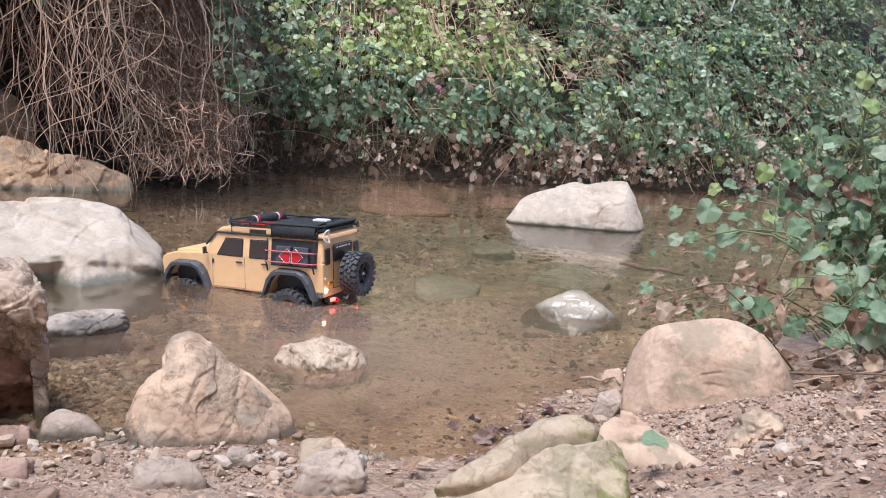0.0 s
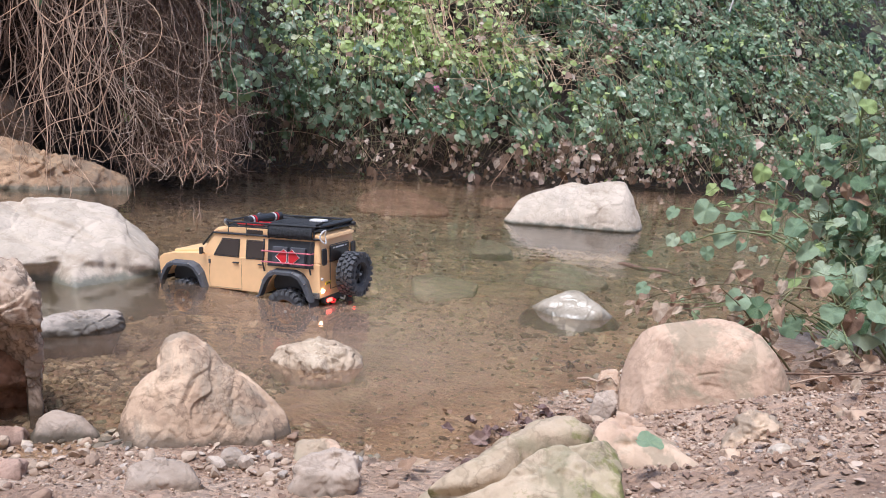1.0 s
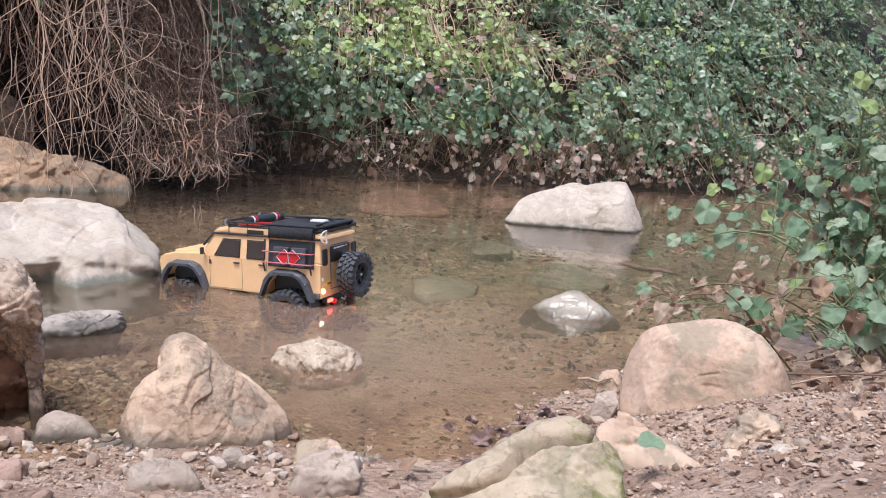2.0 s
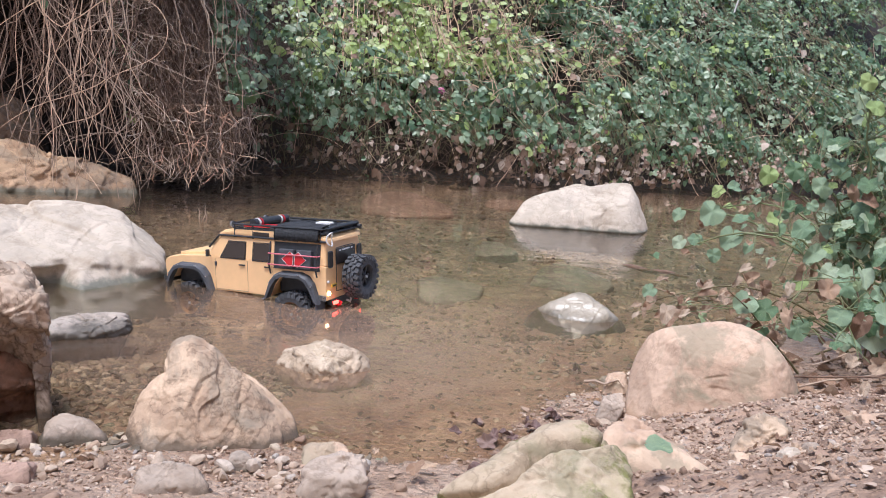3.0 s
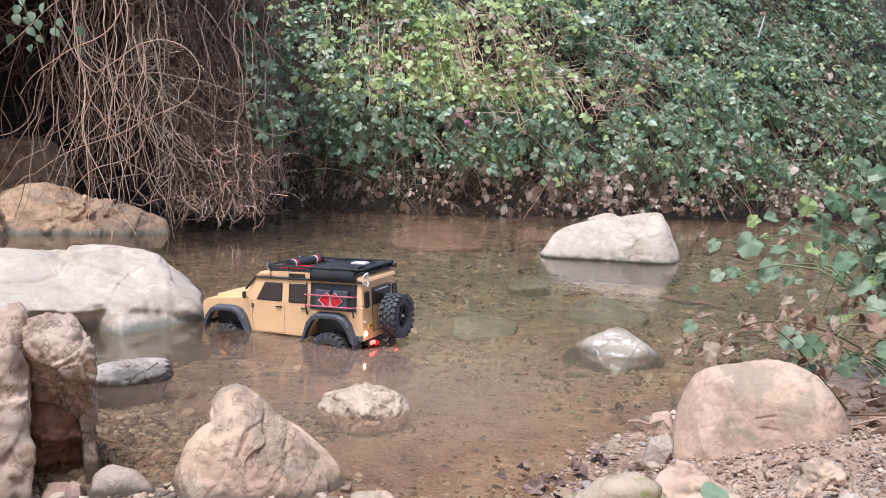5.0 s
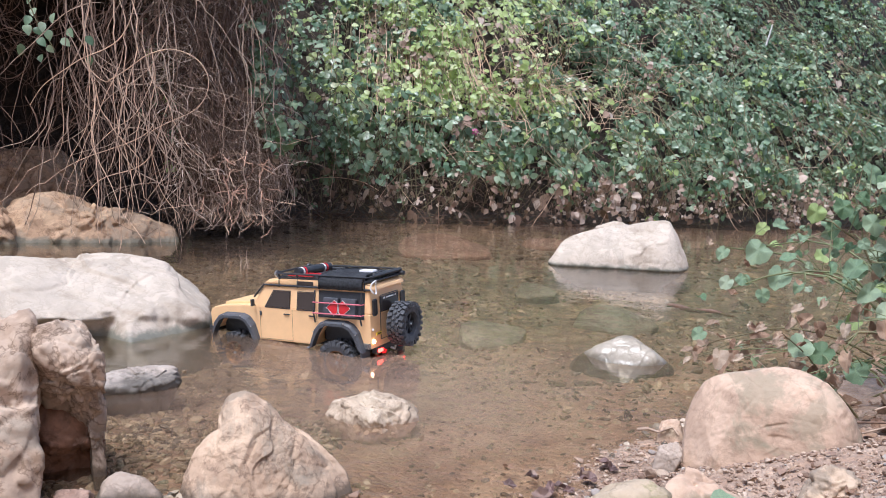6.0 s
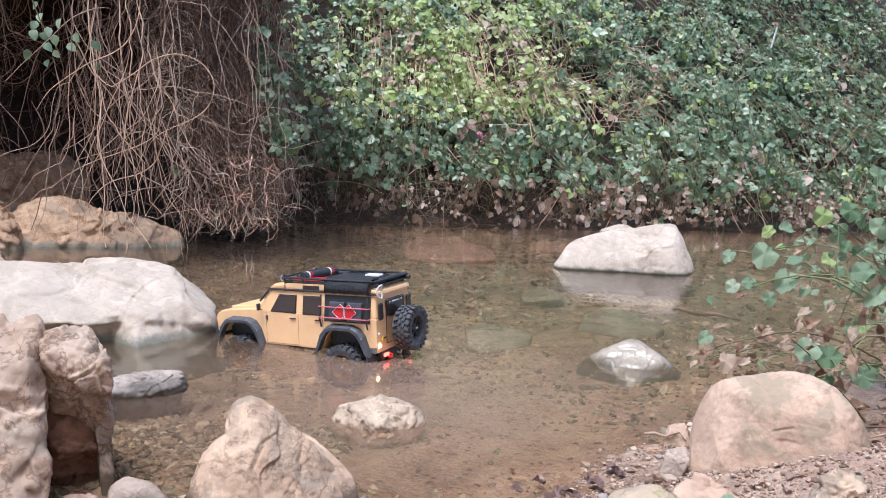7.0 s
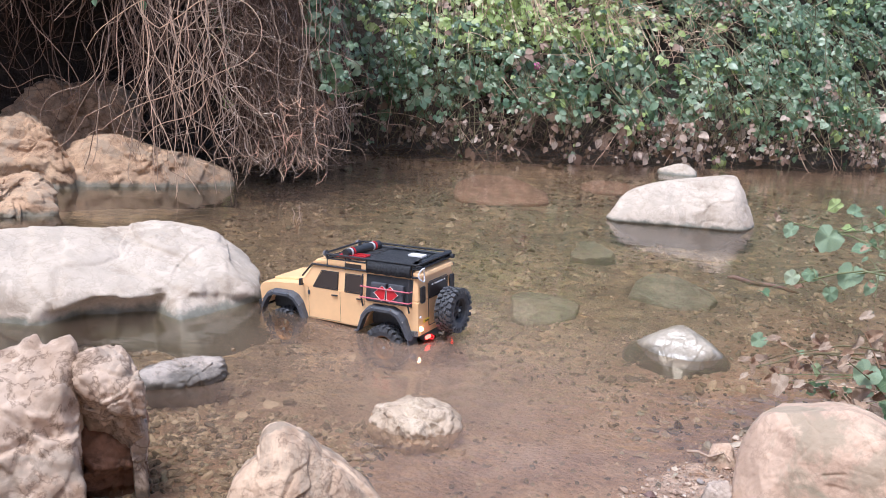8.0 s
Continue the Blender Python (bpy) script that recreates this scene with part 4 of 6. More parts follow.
def curl_line(p, theta, length, wild, step=0.026):
    """A root that bends slowly this way and that, with a few kinks, as it comes down; theta is its angle from plumb."""
    pts, bend, swing = [], rng.gauss(0, wild), rng.gauss(0, 0.3)
    for k in range(int(length / step)):
        pts.append(p.copy())
        bend += rng.gauss(0, wild * 0.9) - 0.16 * bend
        theta *= 0.90
        theta += bend * step * 1.6 + (rng.gauss(0, 0.5) if rng.random() < 0.09 else 0)
        swing += rng.gauss(0, 0.08) - 0.05 * swing
        p = p + Vector((math.sin(theta), 0.25 * swing, -math.cos(theta))) * step
        if p.z < 0.06:
            break
    return pts, theta


# short hooked pieces that mat the curtain
for i in range(1400):
    s = 0.42 * rng.random()
    p = Vector((-1.13 - 0.52 * s + rng.gauss(0, 0.03), 4.08 - 0.95 * s + rng.gauss(0, 0.05), 0.12 + 1.2 * rng.random()))
    p.x -= 0.20 * p.z
    p.y += 0.10 * p.z
    pts, _ = curl_line(p, rng.gauss(0, 0.7), rng.uniform(0.1, 0.42), rng.choice((2.5, 5.0, 8.0)), 0.02)
    if len(pts) > 4:
        r = rng.uniform(0.0010, 0.0024)
        # darker colour to the left stands for the hollow's shade
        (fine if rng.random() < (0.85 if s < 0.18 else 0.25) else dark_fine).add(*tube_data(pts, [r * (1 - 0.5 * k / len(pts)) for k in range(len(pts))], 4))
# the matted back of the hollow, all in the dark root colour for shade
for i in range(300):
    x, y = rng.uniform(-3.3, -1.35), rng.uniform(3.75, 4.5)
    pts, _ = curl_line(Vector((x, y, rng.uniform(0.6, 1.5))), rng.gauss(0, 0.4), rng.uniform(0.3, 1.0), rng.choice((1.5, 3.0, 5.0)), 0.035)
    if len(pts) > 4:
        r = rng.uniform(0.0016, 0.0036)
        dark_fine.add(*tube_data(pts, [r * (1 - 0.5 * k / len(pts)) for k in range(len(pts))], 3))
for i in range(750):
    s = 0.45 * rng.random()
    p = Vector((-1.11 - 0.56 * s, 4.10 - 0.95 * s, rng.uniform(0.1, 1.2)))
    p.x -= 0.20 * p.z
    p.y += 0.10 * p.z - 0.06
    way = Vector((rng.gauss(0, 0.6), rng.gauss(-0.3, 0.4), rng.gauss(-0.6, 0.5))).normalized()
    pts = []
    for k in range(8):
        pts.append(p.copy())
        way = (way + Vector((rng.gauss(0, 0.38), rng.gauss(0, 0.2), rng.gauss(-0.05, 0.3)))).normalized()
        p = p + way * rng.uniform(0.012, 0.035)
        p.z = max(p.z, 0.05)
    r = rng.uniform(0.0012, 0.0026)
    fine.add(*tube_data(pts, [r * (1 - 0.08 * k) for k in range(8)], 3))
tagged(fine.link("fine_root_mass", ROOT, roots, "fine light brown roots"), kind="stuff")
tagged(dark_fine.link("dark_root_mass", ROOT_DARK, roots, "fine dark brown roots"), kind="stuff")


def thick_root(pts, r, mat):
    n = len(pts)
    mesh_object("root", *tube_data(pts, [r * (1 - 0.6 * k / n) * min(1.0, (k + 1) / 4) for k in range(n)], 6), mat, roots)


def curling(p, theta, length, wild, mat, r, forks=0):
    pts, theta = curl_line(p, theta, length, wild)
    if len(pts) < 6:
        return
    thick_root(pts, r, mat)
    for _ in range(forks):
        k = rng.randrange(3, len(pts) - 1)
        curling(pts[k], theta + rng.choice((-1, 1)) * rng.uniform(0.4, 1.0), length * 0.4, wild * 1.3, mat, r * 0.6)


# stronger roots in the curtain
for i in range(14):
    s = 0.5 * rng.random()
    curling(Vector((-1.24 - 0.5 * s, 4.12 - 0.95 * s, rng.uniform(1.25, 1.5))), rng.gauss(0.08, 0.12), rng.uniform(0.5, 1.3), 1.3, rng.choice((ROOT, ROOT, PALE_ROOT)), rng.uniform(0.0022, 0.0034))
# loose arcs over the dark hollow
for i in range(60):
    x = -1.5 - 1.6 * rng.random()
    y = 3.45 + 0.12 * (x + 1.6) + rng.uniform(-0.2, 0.5)
    flat = rng.random() < 0.04
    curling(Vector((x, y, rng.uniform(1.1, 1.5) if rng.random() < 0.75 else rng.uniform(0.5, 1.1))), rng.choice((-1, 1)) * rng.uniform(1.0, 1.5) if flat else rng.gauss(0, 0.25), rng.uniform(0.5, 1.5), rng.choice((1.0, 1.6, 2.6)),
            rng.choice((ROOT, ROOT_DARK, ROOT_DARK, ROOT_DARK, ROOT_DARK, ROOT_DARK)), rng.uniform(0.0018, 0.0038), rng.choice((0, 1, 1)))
# roots hanging down over the ledge to the water
for i in range(50):
    curling(Vector((rng.uniform(-1.8, -1.28), rng.uniform(3.12, 3.3), rng.uniform(0.5, 1.1))), rng.gauss(0, 0.2), rng.uniform(0.5, 1.1), 1.6, rng.choice((ROOT, ROOT, PALE_ROOT, ROOT_DARK)), rng.uniform(0.0014, 0.0028))
# pale broken twigs near the curtain's foot
for i in range(58):
    p = Vector((-1.14 + rng.gauss(0, 0.075), 3.70 + rng.gauss(0, 0.05), rng.uniform(0.10, 0.42)))
    way = Vector((rng.gauss(0.0, 0.6), -0.25, rng.gauss(-0.8, 0.5))).normalized()
    pts = []
    for k in range(6):
        pts.append(p.copy())
        way = (way + Vector((rng.gauss(0, 0.4), rng.gauss(0, 0.2), rng.gauss(-0.05, 0.3)))).normalized()
        p = p + way * rng.uniform(0.012, 0.022)
        p.z = max(p.z, 0.04)
    thick_root(pts, rng.uniform(0.0013, 0.0034), RED_TWIG if i % 4 else PALE_ROOT)
# roots that reach the water
reaching = [(-1.11, 3.955, 0.02), (-1.30, 3.35, -0.03), (-1.17, 3.75, 0.05), (-1.45, 3.2, 0.08)]
for k in range(9):
    f = rng.random()
    reaching.append((-1.06 - 0.5 * f + rng.gauss(0, 0.03), 3.95 - 0.72 * f + rng.gauss(0, 0.04), rng.gauss(0.0, 0.05)))
for x, y, lean in reaching:
    pts = []
    low = rng.uniform(-0.03, 0.08)
    for k in range(28):
        z = 1.05 - (1.05 - low) * k / 27
        pts.append(Vector((x + lean * z - 0.09 * max(0, z - 0.3) + 0.05 * noise.noise(Vector((x * 30, z * 4, 1))) + 0.02 * noise.noise(Vector((x * 30, z * 15, 2))), y + 0.06 * z, z)))
    thick_root(pts, rng.uniform(0.0022, 0.0036), PALE_ROOT if x < -1.4 else ROOT)
# a forked twig and a dark branch lying in the stream
twig = tagged(new("twig"), "small pale forked twig standing in the water", "twig")
for tip in ((0.012, 0.0, 0.062), (-0.02, 0.01, 0.045), (0.024, -0.01, 0.034)):
    foot, tip = Vector((-0.93, 3.08, -0.05)), Vector((-0.93, 3.08, 0.0)) + Vector(tip)
    pts = [foot.lerp(tip, k / 5) + Vector((0.004 * math.sin(2.1 * k + 40 * tip.x), 0, 0)) for k in range(6)]
    mesh_object("stem", *tube_data(pts, [0.0032, 0.003, 0.0026, 0.0023, 0.0018, 0.001], 5), ROOT, twig)
pts = [Vector((0.573 + 0.022 * k, 2.911 - 0.010 * k + 0.006 * math.sin(1.9 * k), -0.004 + 0.004 * math.sin(1.3 * k))) for k in range(10)]
branch = mesh_object("branch", *tube_data(pts, [0.005, 0.007, 0.008, 0.008, 0.0075, 0.007, 0.0065, 0.006, 0.005, 0.003], 7), ROOT_DARK)
tagged(branch, "dark wet branch floating beside the white rock", "branch")
# a green sprig above the hollow
sprig = tagged(new("bramble_sprig"), "small green bramble sprig hanging among the roots", "plant")
leafy = Heap()
for i in range(16):
    add_leaf(leafy, Vector((-1.86 + 0.02 * i * rng.random() + 0.1 * rng.random(), 3.2 + rng.gauss(0, 0.03), 0.93 - 0.012 * i + rng.gauss(0, 0.02))), Vector((rng.gauss(0, 0.4), -1, rng.gauss(0.4, 0.3))), Vector((rng.gauss(0.4, 0.6), 0, -1)), rng.uniform(0.035, 0.05))
tagged(leafy.link("leaves", GREEN_LEAF, sprig), kind="stuff")
mesh_object("stalk", *tube_data([(-1.95, 3.25, 1.25), (-1.88, 3.22, 1.05), (-1.80, 3.2, 0.88), (-1.72, 3.2, 0.76)], [0.003, 0.0028, 0.0022, 0.0012], 5), CANE, sprig)
# a pink bramble flower and a pale bare twig in the thicket
flower = tagged(new("bramble_flower"), "small pink bramble flower among the leaves", "flower")
place, n = bank_point(-0.16, 0.56)
PETAL = plain_material("pink_petal", (0.62, 0.16, 0.33), 0.6, 0, 0.2, 80)
for k in range(5):
    a = 2 * math.pi * k / 5
    petal = Heap()
    add_leaf(petal, place + n * 0.22 + Vector((0.006 * math.cos(a), 0, 0.006 * math.sin(a))), n + Vector((0.3 * math.cos(a), 0, 0.3 * math.sin(a))), Vector((math.cos(a), 0, math.sin(a))), 0.022)
    petal.link("petal", PETAL, flower)
place, n = bank_point(2.62, 1.42)
twig = mesh_object("twig", *tube_data([place + n * 0.1 + Vector((0.012 * k, 0, 0.06 * k - 0.1)) for k in range(6)], [0.009, 0.009, 0.008, 0.008, 0.007, 0.006], 6), WHITE_WOOD)
tagged(twig, "pale bare twig sticking out of the thicket", "twig")

# ---- the model off-road car standing in the stream ----
SAND_PAINT = plain_material("sand_paint", (0.95, 0.61, 0.31), 0.35, 0, 0.08, 20, 0.03)
BLACK_PLASTIC = plain_material("black_plastic", (0.042, 0.045, 0.05), 0.55, 0, 0.3, 80, 0.2)
GREY_PLASTIC = plain_material("worn_black_plastic", (0.09, 0.095, 0.108), 0.6, 0, 0.35, 60, 0.2)
RUBBER = plain_material("tyre_rubber", (0.095, 0.099, 0.108), 0.7, 0, 0.45, 60, 0.3)
BRONZE = plain_material("bronze_rim", (0.26, 0.13, 0.055), 0.45, 0.6, 0.3, 60, 0.05)
STEEL = plain_material("steel", (0.55, 0.55, 0.56), 0.3, 0.9, 0.3, 60, 0.05)
DARK_GLASS = plain_material("dark_window", (0.055, 0.045, 0.04), 0.08, 0, 0.1, 20, 0.0)
RED_PAINT = plain_material("red_plastic", (0.60, 0.018, 0.025), 0.4, 0, 0.2, 60, 0.05)
PINK_RAIL = plain_material("red_rail", (0.75, 0.20, 0.24), 0.35, 0, 0.3, 60, 0.05)
WHITE_PLASTIC = plain_material("white_plastic", (0.80, 0.79, 0.77), 0.45, 0, 0.12, 60, 0.05)
YELLOW_PLATE = plain_material("yellow_plate", (0.75, 0.52, 0.06), 0.5, 0, 0.2, 60, 0.05)
MESH_CLOTH = plain_material("black_mesh_cloth", (0.10, 0.105, 0.115), 0.85, 0, 0.5, 220, 0.8)


def lamp_material(name, colour, strength):
    m, nt, b = material(name)
    b.inputs["Base Color"].default_value = (*colour, 1)
    b.inputs["Emission Color"].default_value = (*colour, 1)
    b.inputs["Emission Strength"].default_value = strength
    return m


RED_LAMP = lamp_material("red_tail_lamp", (1.0, 0.05, 0.03), 9.0)
WARM_LAMP = lamp_material("warm_tail_lamp", (1.0, 0.62, 0.32), 14.0)


def boxed(centre, size, bevel=0.0, bm=None, turn=None):
    """A box with rounded edges, added to bm."""
    own = bmesh.new()
    bmesh.ops.create_cube(own, size=1)
    bmesh.ops.scale(own, vec=size, verts=own.verts)
    if bevel:
        bmesh.ops.bevel(own, geom=own.edges[:], offset=bevel, segments=2, affect="EDGES", profile=0.6)
    if turn:
        bmesh.ops.transform(own, matrix=turn, verts=own.verts)
    bmesh.ops.translate(own, vec=centre, verts=own.verts)
    return joined(bm, own)


def joined(bm, own):
    if bm is None:
        return own
    me = bpy.data.meshes.new("tmp")
    own.to_mesh(me)
    own.free()
    bm.from_mesh(me)
    bpy.data.meshes.remove(me)
    return bm


def slab(profile, y0, y1, bevel=0.0, bm=None):
    """A plate with the outline profile (x, z), from y0 to y1."""
    own = bmesh.new()
    a = [own.verts.new((x, y0, z)) for x, z in profile]
    b = [own.verts.new((x, y1, z)) for x, z in profile]
    n = len(profile)
    for i in range(n):
        own.faces.new((a[i], a[(i + 1) % n], b[(i + 1) % n], b[i]))
    caps = [own.faces.new(a[::-1]), own.faces.new(b)]
    if bevel:
        edges = [e for f in caps for e in f.edges]
        bmesh.ops.bevel(own, geom=edges, offset=bevel, segments=2, affect="EDGES", profile=0.6)
    bmesh.ops.triangulate(own, faces=[f for f in own.faces if len(f.verts) > 4])
    bmesh.ops.recalc_face_normals(own, faces=own.faces)
    return joined(bm, own)


def rod(points, r, sides=8, bm=None, closed=False):
    pts = [Vector(p) for p in points]
    if closed:
        pts.append(pts[0])
    v, f = tube_data(pts, [r] * len(pts), sides)
    own = bmesh.new()
    vs = [own.verts.new(p) for p in v]
    for q in f:
        own.faces.new([vs[i] for i in q])
    own.faces.new(vs[:sides][::-1])
    own.faces.new(vs[-sides:])
    bmesh.ops.recalc_face_normals(own, faces=own.faces)
    return joined(bm, own)


def lathe(profile, steps=40, bm=None):
    """Turn a profile (along y, radius) round the y axis."""
    own = bmesh.new()
    rings = []
    for k in range(steps):
        a = 2 * math.pi * k / steps
        rings.append([own.verts.new((r * math.cos(a), y, r * math.sin(a))) for y, r in profile])
    for k in range(steps):
        p, q = rings[k], rings[(k + 1) % steps]
        for i in range(len(profile) - 1):
            own.faces.new((p[i], p[i + 1], q[i + 1], q[i]))
    bmesh.ops.recalc_face_normals(own, faces=own.faces)
    return joined(bm, own)


def tyre_mesh():
    bm = lathe([(-0.014, 0.030), (-0.022, 0.034), (-0.0235, 0.046), (-0.021, 0.053), (-0.012, 0.0545), (0, 0.055), (0.012, 0.0545), (0.021, 0.053), (0.0235, 0.046), (0.022, 0.034), (0.014, 0.030)], 44)
    for k in range(22):
        for row, (y, w) in enumerate(((-0.017, 0.013), (-0.0045, 0.008), (0.0065, 0.008), (0.018, 0.013))):
            a = 360 / 22 * (k + (0.5 if row % 2 else 0))
            m = Matrix.Rotation(radians(-a), 4, "Y") @ Matrix.Translation((0.0562, y, 0)) @ Matrix.Rotation(radians(18 if row < 2 else -18), 4, "X")
            boxed((0, 0, 0), (0.0065, w, 0.0095), 0, bm, m)
        for y in (-0.0232, 0.0232):
            m = Matrix.Rotation(radians(-(360 / 22 * k + 8)), 4, "Y") @ Matrix.Translation((0.0505, y, 0))
            boxed((0, 0, 0), (0.010, 0.004, 0.007), 0, bm, m)
    return bm


def rim_mesh(spokes=6):
    bm = lathe([(-0.016, 0.030), (-0.014, 0.032), (-0.004, 0.0285), (0.012, 0.0285), (0.018, 0.0335), (0.0195, 0.0335), (0.0195, 0.031), (0.014, 0.027), (0.006, 0.026), (-0.010, 0.026)], 32)
    for k in range(spokes):
        m = Matrix.Rotation(radians(360 / spokes * k), 4, "Y")
        boxed((0, 0, 0), (0.021, 0.004, 0.008), 0.001, bm, m @ Matrix.Translation((0.0165, 0.0105, 0)))
    return lathe([(0.004, 0.0), (0.016, 0.0), (0.016, 0.007), (0.013, 0.0095), (0.004, 0.0095)], 20, bm)


def wheel(parent, place, rz, mat, name="wheel", label="", tilt=0):
    hub = new(name)
    hub.parent = parent
    hub.matrix_basis = pose(*place, tilt, 0, rz)
    part("tyre", tyre_mesh(), RUBBER, hub)
    part("rim", rim_mesh(), mat, hub, label, smooth=False)
    bm = lathe([(0.016, 0.0), (0.0215, 0.0), (0.0215, 0.003), (0.0195, 0.0042), (0.016, 0.0042)], 6)
    part("hub_nut", bm, STEEL, hub)
    return tagged(hub, "knobbly black tyre on a rim")


ARCH = [(-0.073, 0.012), (-0.058, 0.045), (-0.044, 0.064), (-0.026, 0.072), (0.026, 0.072), (0.044, 0.064), (0.058, 0.045), (0.074, 0.010)]
REAR_AXLE, FRONT_AXLE = 0.100, 0.437


def model_car(place):
    car = tagged(new("model_car"), "sand-coloured radio-controlled off-road car with roof rack, wet in the stream", "toy car")
    car.matrix_world = place
    # tub with both wheel arches
    outline = [(0.0, 0.012)] + [(REAR_AXLE + x, z) for x, z in ARCH] + [(FRONT_AXLE + x, z) for x, z in ARCH[:-1]]
    outline += [(0.507, 0.034), (0.524, 0.036), (0.528, 0.076), (0.524, 0.087), (0.512, 0.095), (0.475, 0.0995), (0.395, 0.1045), (0.006, 0.103), (0.0, 0.099)]
    bm = slab(outline, -0.098, 0.098, 0.0035)
    body = part("body", bm, SAND_PAINT, car, "sand-coloured painted bodyshell", smooth=False)
    # bonnet crown and wing tops
    part("bonnet", boxed((0.447, 0, 0.1035), (0.110, 0.125, 0.009), 0.0035, None, Matrix.Rotation(radians(4), 4, "Y")), SAND_PAINT, car)
    # greenhouse: tapered, with raked windscreen
    own = bmesh.new()
    low = [(0.0, 0.0975), (0.388, 0.0975)]
    top = [(0.007, 0.088), (0.338, 0.088)]
    vs = []
    for (x, h), z in ((low[0], 0.100), (low[1], 0.100), (top[0], 0.166), (top[1], 0.166)):
        vs.append((own.verts.new((x, -h, z)), own.verts.new((x, h, z))))
    (a, b), (c, d), (e, f), (g, h) = vs
    for q in ((a, c, g, e), (b, f, h, d), (a, e, f, b), (c, d, h, g), (e, g, h, f), (a, b, d, c)):
        own.faces.new(q)
    bmesh.ops.bevel(own, geom=own.edges[:], offset=0.006, segments=3, affect="EDGES", profile=0.5)
    bmesh.ops.recalc_face_normals(own, faces=own.faces)
    part("cabin", own, SAND_PAINT, car, smooth=False)
    own = slab([(-0.002, 0.164), (0.345, 0.164), (0.343, 0.170), (0.328, 0.179), (0.27, 0.184), (0.06, 0.184), (0.012, 0.178), (0.0, 0.171)], -0.090, 0.090, 0.008)
    roof = part("roof", own, SAND_PAINT, car)
    for s in (1, -1):
        part("drip_rail", rod([(0.0, s * 0.0915, 0.1655), (0.34, s * 0.0915, 0.1655), (0.372, s * 0.096, 0.130)], 0.0028, 6), BLACK_PLASTIC, car)
        part("alpine_window", boxed((0.203, s * 0.0890, 0.1735), (0.050, 0.005, 0.0115), 0.0015), DARK_GLASS, roof)
        # side windows, frames and doors
        for name, pts in (("front_window", [(0.332, 0.106), (0.307, 0.149), (0.254, 0.149), (0.254, 0.105)]), ("rear_window", [(0.227, 0.104), (0.227, 0.149), (0.173, 0.149), (0.173, 0.104)])):
            bm = slab(pts, -0.0012, 0.0012, 0.0008)
            for v in bm.verts:
                v.co.y = s * (0.0985 - (v.co.z - 0.100) * 0.144 + v.co.y * s)
            win = part("window", bm, DARK_GLASS, car, "smoked dark side window")
            cx, cz = sum(p[0] for p in pts) / 4, sum(p[1] for p in pts) / 4
            ring = [((x - cx) * 1.06 + cx, s * (0.0990 - (z - 0.1) * 0.144), (z - cz) * 1.08 + cz) for x, z in pts]
            part("frame", rod(ring, 0.0014, 4, closed=True), BLACK_PLASTIC, win)
        for seam in ([(0.245, 0.100), (0.245, 0.016), (0.352, 0.016), (0.352, 0.100)], [(0.166, 0.100), (0.166, 0.073)]):
            part("door_seam", rod([(x, s * 0.0982, z) for x, z in seam], 0.0005, 4), BLACK_PLASTIC, body)
        for x in (0.262, 0.180):
            part("door_handle", boxed((x, s * 0.100, 0.088), (0.019, 0.004, 0.0035), 0.001), BLACK_PLASTIC, body, "black door handle")
        part("hinge", boxed((0.349, s * 0.100, 0.086), (0.006, 0.003, 0.012), 0.0008), GREY_PLASTIC, body)
        # flared arches
        for axle in (REAR_AXLE, FRONT_AXLE):
            pts = [(axle + x, z) for x, z in ARCH]
            out = [(axle + x * 1.16, 0.004 if i in (0, 7) else z + 0.010) for i, (x, z) in enumerate(ARCH)]
            own = bmesh.new()
            rows = []
            for (xi, zi), (xo, zo) in zip(pts, out):
                rows.append([own.verts.new((xo, s * 0.0975, zo + 0.001)), own.verts.new((xo, s * 0.112, zo - 0.002)), own.verts.new((xo * 0.6 + xi * 0.4, s * 0.1185, zo * 0.6 + zi * 0.4 - 0.002)),
                             own.verts.new((xi, s * 0.1185, zi - 0.003)), own.verts.new((xi, s * 0.0975, zi - 0.002))])
            for p, q in zip(rows, rows[1:]):
                for i in range(4):
                    own.faces.new((p[i], p[i + 1], q[i + 1], q[i]))
            own.faces.new(rows[0])
            own.faces.new(rows[-1])
            bmesh.ops.recalc_face_normals(own, faces=own.faces)
            flare = part("wheel_flare", own, GREY_PLASTIC, car, "black plastic wheel arch flare")
            for i in (1, 3, 4, 6):
                x, z = out[i]
                part("screw", boxed((x * 0.75 + pts[i][0] * 0.25, s * 0.1178, z * 0.75 + pts[i][1] * 0.25 - 0.002), (0.003, 0.003, 0.003), 0.0005), STEEL, flare)
        part("corner_plate", slab([(0.001, 0.011), (0.0255, 0.011), (0.030, 0.020), (0.034, 0.026), (0.001, 0.026)], s * 0.0978, s * 0.0990), STEEL, body, "bright metal corner plate")
        part("rock_slider", rod([(0.192, s * 0.100, 0.002), (0.200, s * 0.110, -0.004), (0.350, s * 0.110, -0.004), (0.358, s * 0.100, 0.002)], 0.0045, 8), BLACK_PLASTIC, car)
        part("mud_flap", boxed((0.020, s * 0.094, -0.018), (0.0035, 0.044, 0.050), 0.001, None, Matrix.Rotation(radians(6), 4, "Y")), GREY_PLASTIC, car, "black rubber mud flap")
        part("mirror", boxed((0.367, s * 0.111, 0.116), (0.007, 0.011, 0.019), 0.002), BLACK_PLASTIC, car, "black door mirror")
        part("mirror_arm", rod([(0.369, s * 0.096, 0.106), (0.367, s * 0.108, 0.110)], 0.0015, 6), BLACK_PLASTIC, car)
